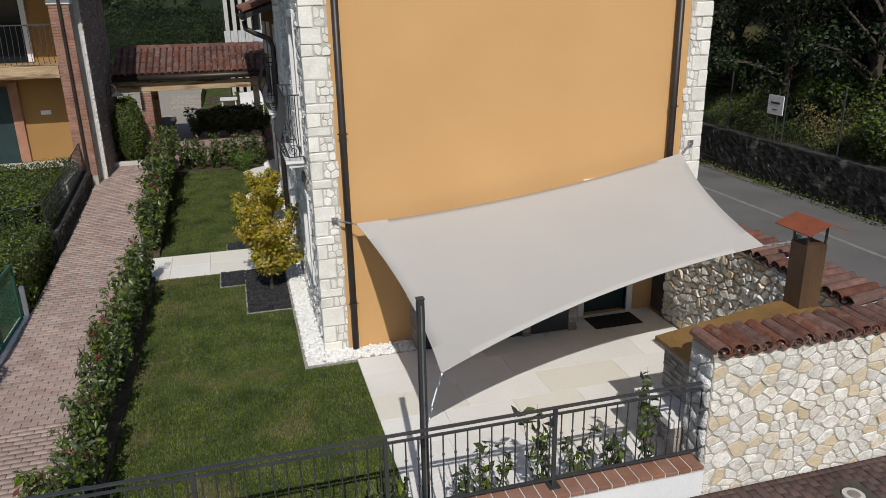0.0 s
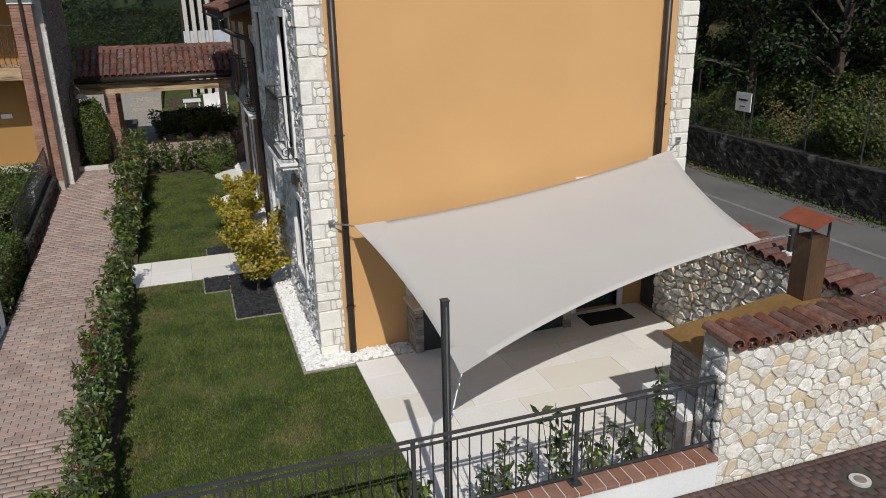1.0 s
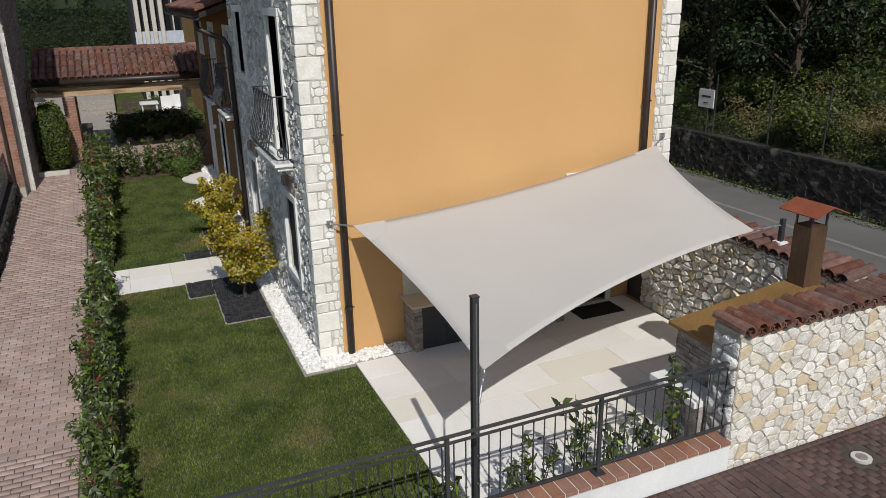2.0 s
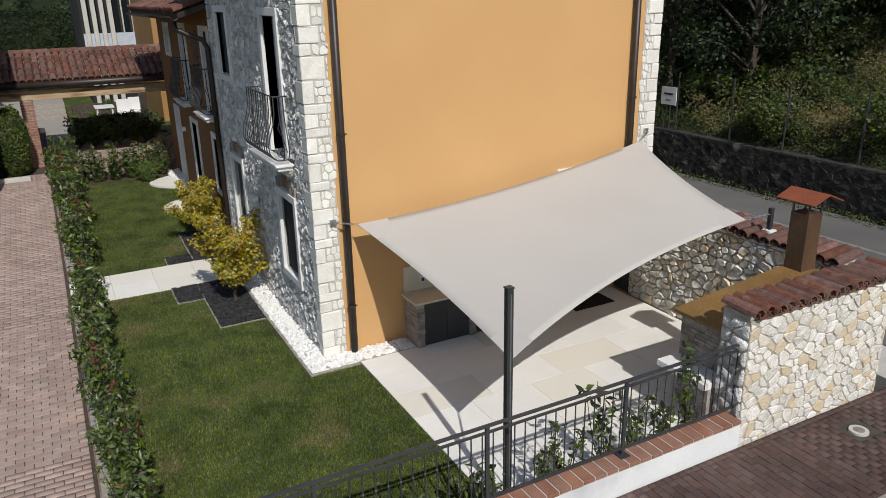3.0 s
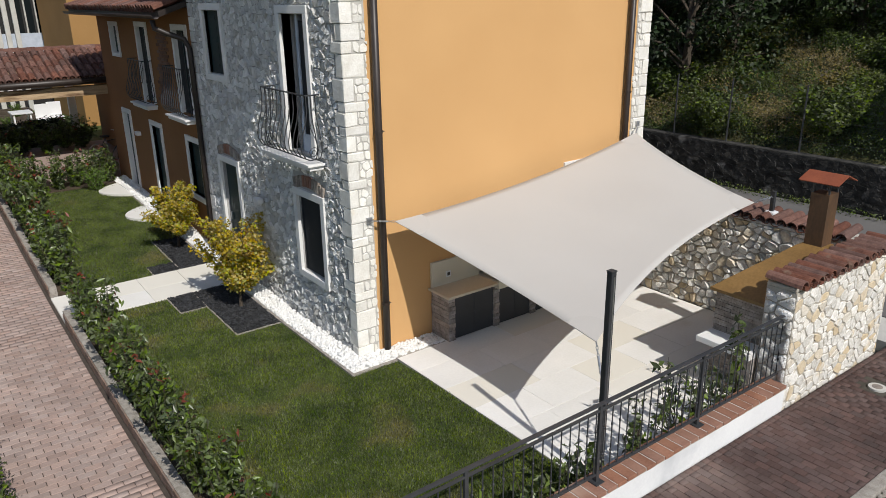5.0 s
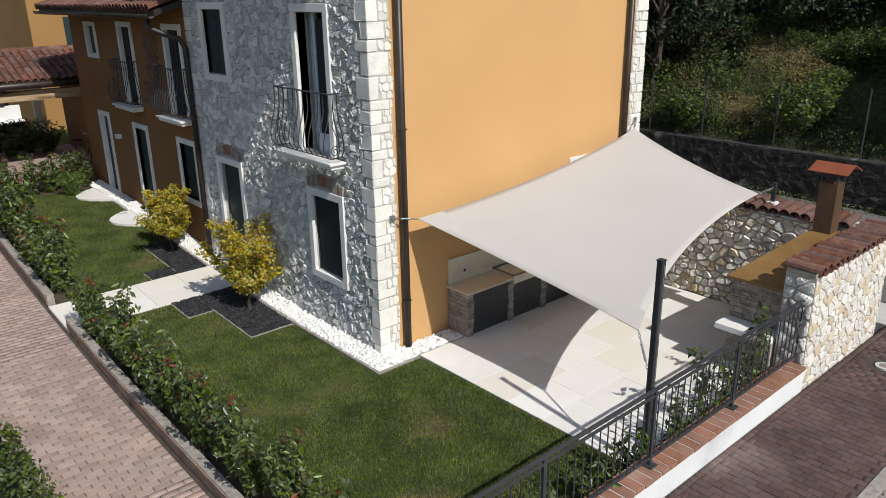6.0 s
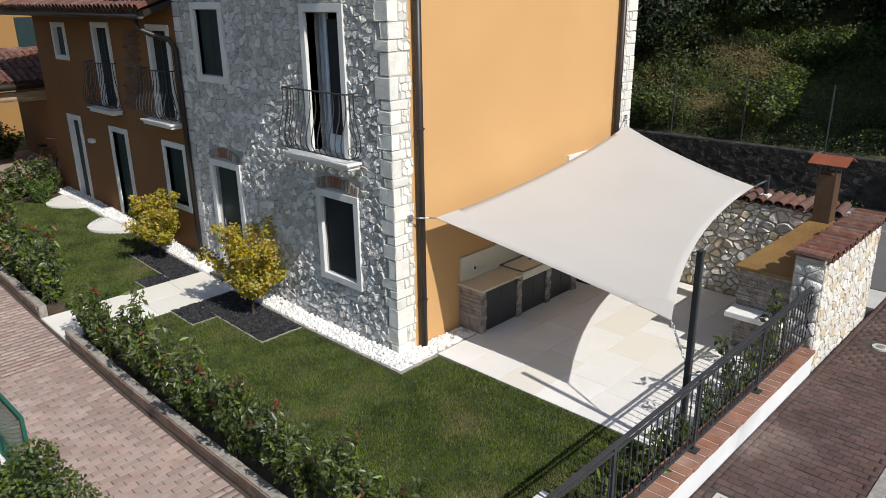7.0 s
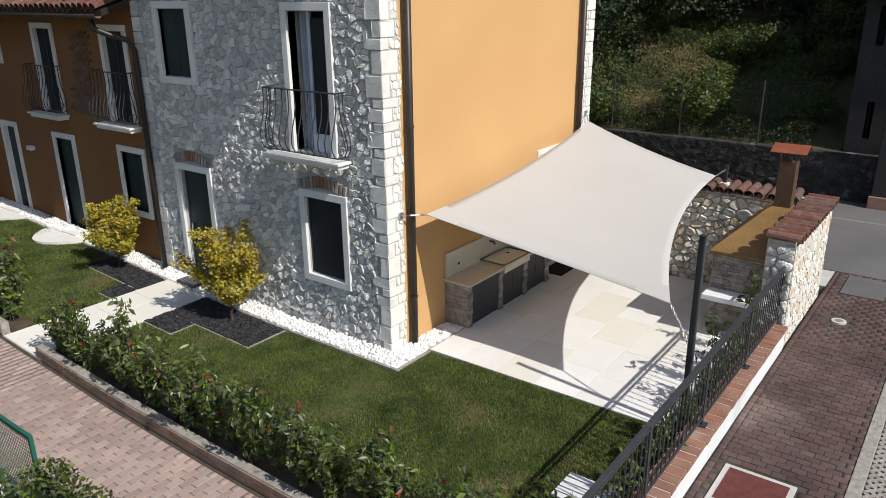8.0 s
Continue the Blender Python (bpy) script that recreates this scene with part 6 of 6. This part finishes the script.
for k in range(16):
    a, r_ = rbm.uniform(0, 6.28), rbm.uniform(0.1, 0.75)
    c = np.array([math.cos(a) * r_, math.sin(a) * r_, rbm.uniform(0.2, 0.95)])
    tube(bm, [(0, 0, -0.1), (c[0] * 0.5, c[1] * 0.5, c[2] * 0.7), tuple(c)], [0.02, 0.012, 0.004], 4)
    d = rbm.normal(size=(260, 3))
    d /= np.linalg.norm(d, axis=1)[:, None]
    bp_pos.append(c + d * rbm.uniform(0.15, 0.36, (260, 1)))
    bp_n.append(d + np.array([0, 0, 0.5]))
part("branchwork", bm, M["bark"], bush)
vs, fs = leaf_mesh(np.concatenate(bp_pos), np.concatenate(bp_n), 0.085, rbm, 0.6)
from_np("foliage", vs, fs, M["leafmid"], bush)
rb2 = random.Random(5)
for k in range(34):
    x, y = 14.5 + rb2.random() * 5.5, 7.2 + rb2.random() * 11
    m_ = Matrix.Translation((x, y, ground_z(x, y) - 0.05)) @ Matrix.Rotation(rb2.uniform(0, 6.28), 4, "Z")
    o = bush if k == 0 else copy_thing(bush, m_)
    o.matrix_basis = m_
    s = rb2.uniform(0.6, 1.35)
    o.scale = (s, s, s * rb2.uniform(0.7, 1.1))
rg = np.random.default_rng(33)


def undergrowth(name, n, x0, x1, y0, y1, h, leaf, material, label, seed):
    ru = np.random.default_rng(seed)
    x, y = ru.uniform(x0, x1, n), ru.uniform(y0, y1, n)
    lump = np.clip(0.5 + 0.5 * np.sin(x * 1.9 + seed) * np.sin(y * 1.5 + seed * 2) + 0.3 * np.sin(x * 4.1) * np.sin(y * 3.7), 0.05, 1.3)
    z = np.array([ground_z(a, b) for a, b in zip(x, y)]) + h * lump * ru.uniform(0, 1, n) ** 0.6
    vs, fs = leaf_mesh(np.stack([x, y, z], 1), np.tile([-0.4, -0.5, 0.8], (n, 1)), leaf, ru, 0.5)
    return tagged(from_np(name, vs, fs, material), label, "undergrowth", kind="stuff")


undergrowth("bramble", 110000, 14.05, 21, 7.0, 24, 0.8, 0.06, M["leafmid"], "tangled brambles and weeds on the bank", 1)
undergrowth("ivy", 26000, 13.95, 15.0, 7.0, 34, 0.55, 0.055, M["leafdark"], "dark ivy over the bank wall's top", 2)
undergrowth("dry_weeds", 30000, 14.2, 19, 10.2, 16, 0.95, 0.06, M["strawgrass"], "dry straw-coloured weeds on the bank", 3)
n = 2600
ru = np.random.default_rng(44)
vs, fs = leaf_mesh(np.stack([ru.uniform(13.35, 13.7, n), ru.uniform(7, 26, n), 0.2 + 0.16 * ru.random(n)], 1), np.tile([-0.5, 0, 0.6], (n, 1)), 0.07, ru, 0.4)
tagged(from_np("roadside_weeds", vs, fs, M["leafmid"]), "low weeds at the foot of the bank wall", "weeds", kind="stuff")

# ---- small things by the drive ----
bc = thing("bench", "pale grey slatted garden bench on the lawn's edge", "bench")
for k in range(5):
    part("slat", bx(-0.92 + k * 0.09, -0.85 + k * 0.09, 5.66, 6.14, 0.47, 0.50, 0.004), M["plasticgrey"], bc)
for dx in (-0.90, -0.54):
    for dy in (5.70, 6.06):
        part("leg", bx(dx, dx + 0.045, dy, dy + 0.045, 0.07, 0.47), M["plasticgrey"], bc)
mc = thing("manhole_cover", "rusty red square cover in a pale concrete frame", "manhole cover")
part("frame", bx(0.30, 1.04, 4.26, 5.0, 0.1, 0.204, 0.004), M["concrete"], mc)
part("cover", bx(0.36, 0.98, 4.32, 4.94, 0.15, 0.212, 0.004), M["lid"], mc)
rl = thing("round_cover", "small round metal cover in a pale concrete ring", "manhole cover")
bm = bmesh.new()
bmesh.ops.create_cone(bm, cap_ends=True, segments=28, radius1=0.11, radius2=0.11, depth=0.04, matrix=Matrix.Translation((5.85, 4.70, 0.194)))
part("ring", bm, M["concrete"], rl)
bm = bmesh.new()
bmesh.ops.create_cone(bm, cap_ends=True, segments=28, radius1=0.065, radius2=0.065, depth=0.04, matrix=Matrix.Translation((5.85, 4.70, 0.198)))
part("lid", bm, M["slabgrey"], rl)
dg = thing("drain_grate", "dark cast iron drain grate in the drive", "grate")
part("frame", bx(7.15, 8.15, 4.25, 4.92, 0.1, 0.206, 0.004), M["asphalt"], dg)
gt = tagged(finish("grass_paving", bx(-6, 8.25, 0, 3.698, -0.1, 0.14), M["grassbase"]), "grass growing through lattice pavers", "pavement", kind="structure")
bm = bmesh.new()
for k in range(90):
    x = -1.0 + k * 0.11
    for s in (1, -1):
        a = Vector((x, 3.69, 0.14))
        b_ = Vector((x + s * 1.0, 2.7, 0.14))
        d = (b_ - a).normalized()
        w = Vector((-d.y, d.x, 0)) * 0.018
        q = [bm.verts.new(p) for p in (a - w, a + w, b_ + w, b_ - w)]
        q2 = [bm.verts.new(v.co + Vector((0, 0, 0.035 + 0.002 * s))) for v in q]
        bm.faces.new(q2)
        for i in range(4):
            bm.faces.new((q[i], q[(i + 1) % 4], q2[(i + 1) % 4], q2[i]))
tagged(part("lattice", bm, M["grit"], gt), kind="stuff")
# ---- pieces of walls and paving ----
holes = [(10.585, 11.575, 0.945, 2.405), (10.71, 11.69, 2.96, 5.07), (13.73, 14.74, 0.0, 2.42), (13.82, 14.81, 3.78, 5.09), (10.52, 11.9, 2.84, 2.96)]
arches = []
for yc, z0 in ((11.08, 2.43), (14.235, 2.445)):
    arches.append((yc - 0.52, yc + 0.52, z0, z0 + 0.22))
    arch = tagged(new("brick_arch"), "shallow relieving arch of red brick above the opening", "brick arch", kind="structure")
    for k in range(13):
        a = (k - 6) * 0.075
        zc = z0 + 0.10 - 0.10 * (a / 0.5) ** 2
        bm = bx(-0.012, 0.06, -0.029, 0.029, -0.085, 0.085, 0.006)
        bm.transform(Matrix.Translation((FX - 0.005, yc + a, zc + 0.02)) @ Matrix.Rotation(-a * 0.35, 4, "X"))
        part("brick", bm, M["brick"] if k in (5, 6, 7, 8) else M["slabgrey"], arch)
cells = rubble_cells(10.06, 15.2, 0.02, 5.5, 0.112, 0.098, 0.008, holes + arches, seed=2, jitter=0.5, skip=0.24)
stones(wall_west, cells, put_f, 0.022, lambda u, v: (u - 10.1) + abs(v - 1.6) * 0.6, M["stone"], M["stone_i"], 290, ease=0.16, dome=0.84, lean=0.9, soft_edge=False)


def quoins(wall, corner_x, sx, rows_seed):
    """Corner blocks: roughly dressed stones that turn the corner, with rubble fitted in beside them."""
    rq = random.Random(rows_seed)
    z, k = 0.02, 0
    while z < 5.6:
        h = rq.choice((0.13, 0.16, 0.19, 0.22, 0.26, 0.31))
        wide = k % 2 == 0
        w = rq.uniform(0.23, 0.33) if wide else rq.uniform(0.12, 0.19)
        d = rq.uniform(0.12, 0.18) if wide else rq.uniform(0.20, 0.30)
        x0, x1 = sorted((corner_x - sx * 0.008, corner_x + sx * w))
        bm = bx(x0, x1, GY - 0.018 - rq.uniform(0, 0.006), GY + d, z + 0.006, z + h - 0.006, 0.014)
        for v in bm.verts:
            v.co += Vector((rq.uniform(-1, 1), rq.uniform(-0.6, 0.6), rq.uniform(-1, 1))) * 0.007
        part("quoin_stone", bm, M["quoin"], wall)
        a = w + 0.012
        end = max(rq.uniform(0.33, 0.40), a + 0.035)
        nu, nv = max(1, round((end - a) / 0.10)), max(1, round(h / 0.11))
        c2 = rubble_cells(a, end, z + 0.004, z + h - 0.004, (end - a) / nu, h / nv, 0.013, seed=k + rows_seed, jitter=0.24, skip=0.0)
        for c in c2:
            vs, fs = stone_geo(c, lambda u, dd, v: Vector((corner_x + sx * u, GY - dd, v)), 0.017, rq, dome=0.9, ease=0.15, lean=0.3)
            raw("filler_stone", vs, fs, M["quoin"], wall)
        z += h
        k += 1


quoins(wall_south, 1.0, 1, 5)
quoins(wall_south, 7.19, -1, 6)
# mortar strips behind the corner blocks
tagged(finish("quoin_mortar", bx(1.0, 1.36, GY - 0.006, GY - 0.001, -0.05, 6.5), M["mortar"]), "pale mortar behind the corner stones", "mortar", kind="structure")
tagged(finish("quoin_mortar", bx(6.83, 7.188, GY - 0.006, GY - 0.001, -0.05, 6.5), M["mortar"]), "pale mortar behind the corner stones", "mortar", kind="structure")
# far corner of the facade
rq = random.Random(9)
z = 0.1
while z < 5.5:
    h = rq.choice((0.2, 0.25, 0.3))
    part("quoin_stone", bx(FX - 0.018, FX + 0.1, 15.22 + rq.uniform(-0.05, 0.05), 15.455, z + 0.006, z + h - 0.006, 0.01), M["stone"], wall_west)
    z += h

# exposed brick patch on the wing
bp_ = tagged(new("brick_patch"), "patch of exposed brickwork in the wing wall", "brickwork", kind="structure")
for c in range(22):
    z = 3.0 + c * 0.072
    for i in range(4):
        y0 = 17.15 + i * 0.22 + (0.11 if c % 2 else 0) - 0.012 * c * (0.6 if c > 8 else 0)
        if y0 > 17.95 - 0.02 * c:
            continue
        part("brick", bx(WX - 0.012, WX + 0.01, y0 + 0.004, y0 + 0.212, z, z + 0.062), M["patchbrick"], bp_)

# garden wall stones
cells = rubble_cells(4.37, 6.93, 0.1, 1.74, 0.138, 0.106, 0.015, seed=41, jitter=0.5, skip=0.28)
stones(gw_front, cells, lambda u, d, v: Vector((u, 5.215 - d, v)), 0.010, lambda u, v: u, M["gardenstone"], M["gardenstone_i"], 290, 7, dome=0.9, ease=0.2, lean=0.2, soft_edge=False)
cells = rubble_cells(5.215, 5.60, 0.1, 1.74, 0.19, 0.16, 0.018, seed=42, jitter=0.4)
stones(gw_front, cells, lambda u, d, v: Vector((4.37 - d, u, v)), 0.03, lambda u, v: u, M["stone"], M["stone_i"], 60, 8, name="end_stone")
cells = rubble_cells(5.61, 9.44, 0.13, 1.80, 0.14, 0.105, 0.015, seed=43, jitter=0.48, skip=0.22)
stones(gw_side, cells, lambda u, d, v: Vector((6.50 - d, u, v)), 0.036, lambda u, v: abs(u - 7.6), M["gardenstone"], M["gardenstone_i"], 260, 9, dome=0.8, ease=0.22, lean=0.8, soft_edge=False)
rbq = random.Random(2)
z = 0.14
while z < 1.38:
    h = rbq.uniform(0.035, 0.06)
    y0 = 5.62
    while y0 < 6.38:
        ln = min(rbq.uniform(0.12, 0.28), 6.39 - y0)
        part("split_stone", bx(4.585 - rbq.uniform(0, 0.015), 4.605, y0 + 0.002, y0 + ln - 0.002, z + 0.002, z + h - 0.002), M["slabgrey"], bbq)
        y0 += ln
    z += h

# patio slabs
rp = random.Random(14)
ys_ = [5.80, 6.42, 7.06, 7.68, 8.30, 8.92, 9.45]
for j, (ya, yb) in enumerate(zip(ys_, ys_[1:])):
    x = 1.42
    first = True
    while x < 6.44:
        ln = rp.uniform(0.85, 1.35) if not first else rp.uniform(0.4, 1.2)
        x1 = min(x + ln, 6.45)
        if 6.45 - x1 < 0.25:
            x1 = 6.45
        part("paving_slab", bx(x + 0.002, x1 - 0.002, ya + 0.002, yb - 0.002, 0.10, 0.14 + rp.uniform(-0.001, 0.001), 0.002), M["patio"], patio)
        x = x1
        first = False
part("paving_slab", bx(2.32, 6.45, 9.453, 9.845, 0.10, 0.139), M["patio"], patio)
for a, b_ in ((-2.19, -1.5), (-1.495, -0.75), (-0.745, 0.0), (0.005, 0.70)):
    for ya, yb in ((13.83, 14.405), (14.41, 14.99)):
        bm = bx(a, b_, ya, yb, 0, 0.05, 0.003)
        for v in bm.verts:
            v.co.z += lawn_z(v.co.y) - 0.028
        part("paving_slab", bm, M["patio"], slab_bed)


def paver_mesh(lx, ly):
    bm = bmesh.new()
    c = 0.0025
    o = [bm.verts.new(p) for p in ((0, 0, 0), (lx, 0, 0), (lx, ly, 0), (0, ly, 0))]
    m = [bm.verts.new(p) for p in ((0, 0, 0.022), (lx, 0, 0.022), (lx, ly, 0.022), (0, ly, 0.022))]
    t = [bm.verts.new(p) for p in ((c, c, 0.028), (lx - c, c, 0.028), (lx - c, ly - c, 0.028), (c, ly - c, 0.028))]
    for a, b in ((o, m), (m, t)):
        for i in range(4):
            bm.faces.new((a[i], a[(i + 1) % 4], b[(i + 1) % 4], b[i]))
    bm.faces.new(t)
    me = bpy.data.meshes.new("paver")
    bm.to_mesh(me)
    bm.free()
    return me


def lay(parent, spots, me, m_near, m_far, limit):
    """spots: places sorted nearest first; the first ones are parts, the rest are joined."""
    me.materials.append(m_near)
    base_v = np.array([v.co[:] for v in me.vertices])
    base_f = np.array([list(p.vertices) for p in me.polygons])
    for s in spots[:limit]:
        o = new("paver", me)
        o.parent = parent
        o.location = s
    rest = np.array(spots[limit:])
    if len(rest):
        vs = (base_v[None] + rest[:, None, :]).reshape(-1, 3)
        fs = (base_f[None] + (np.arange(len(rest)) * len(base_v))[:, None, None]).reshape(-1, base_f.shape[1])
        tagged(from_np("pavers_joined", vs, fs, m_far, parent), kind="stuff")


rv = random.Random(8)
spots, halves = [], []
y = 5.3
j = 0
while y < 22.5:
    x = -3.75 - (0.1 if j % 2 else 0.0)
    while x < -2.26:
        if x < -3.76 or x + 0.19 > -2.195:
            halves.append((max(x, -3.748), y, path_z(y + 0.05) - 0.020))
        else:
            spots.append((x, y, path_z(y + 0.05) - 0.020 + rv.uniform(-0.002, 0.002)))
        x += 0.2
    y += 0.104
    j += 1
spots.sort(key=lambda s: abs(s[1] - 11.2))
lay(path, spots, paver_mesh(0.193, 0.0975), M["paver"], M["paver_i"], 290)
lay(path, halves, paver_mesh(0.094, 0.0975), M["paver"], M["paver_i"], 0)
spots, halves = [], []
x = -4.0
j = 0
while x < 8.2:
    y = 3.85 - (0.078 if j % 2 else 0.0)
    while y < 5.14:
        if y >= 3.84 and y + 0.147 < 5.155 and not (0.20 < x < 1.04 and 4.1 < y < 5.0) and not (5.65 < x < 5.99 and 4.42 < y < 4.84) and not (7.05 < x < 8.15 and 4.1 < y < 4.92):
            spots.append((x, y, 0.17 + rv.uniform(-0.004, 0.004)))
        elif y < 3.84 or y + 0.147 >= 5.155:
            halves.append((x, max(y, 3.843), 0.17))
            if y > 4.9 and y + 0.078 < 5.15:
                halves.append((x, y + 0.078, 0.17))
        y += 0.156
    x += 0.104
    j += 1
spots.sort(key=lambda s: abs(s[0] - 3.0))
lay(drive, spots, paver_mesh(0.098, 0.150), M["redpaver"], M["redpaver_i"], 290)
lay(drive, halves, paver_mesh(0.098, 0.072), M["redpaver"], M["redpaver_i"], 0)

# brick edging of the hedge bed
for ya, yb in ((5.45, 13.98), (15.05, 21.9)):
    ed = tagged(new("planter_edging"), "low edging of small brown bricks with a gritty concrete top", "edging", kind="structure")
    seg = np.linspace(ya, yb, 12)
    bm = bmesh.new()
    rows = [[bm.verts.new((x, yy, path_z(yy) + z)) for x, z in ((-2.185, -0.1), (-2.185, 0.185), (-2.065, 0.185), (-2.065, -0.1))] for yy in seg]
    for a, b in zip(rows, rows[1:]):
        for i in range(4):
            bm.faces.new((a[i], a[(i + 1) % 4], b[(i + 1) % 4], b[i]))
    bm.faces.new(rows[0])
    bm.faces.new(rows[-1][::-1])
    part("gritty_top", bm, M["grit"], ed, "gritty pale concrete top")
    bme = None
    y = ya
    while y < yb - 0.19:
        for c in (0, 1):
            if bme is None:
                o = part("edging_brick", bx(-2.205, -2.180, 0.004, 0.186, 0, 0.078, 0.006), M["edgebrick"], ed)
                bme = o.data
            else:
                o = new("edging_brick", bme)
                o.parent = ed
            yy = y + (0.095 if c else 0)
            o.location = (0, min(yy, yb - 0.19), path_z(yy + 0.1) + 0.01 + c * 0.084)
        y += 0.19
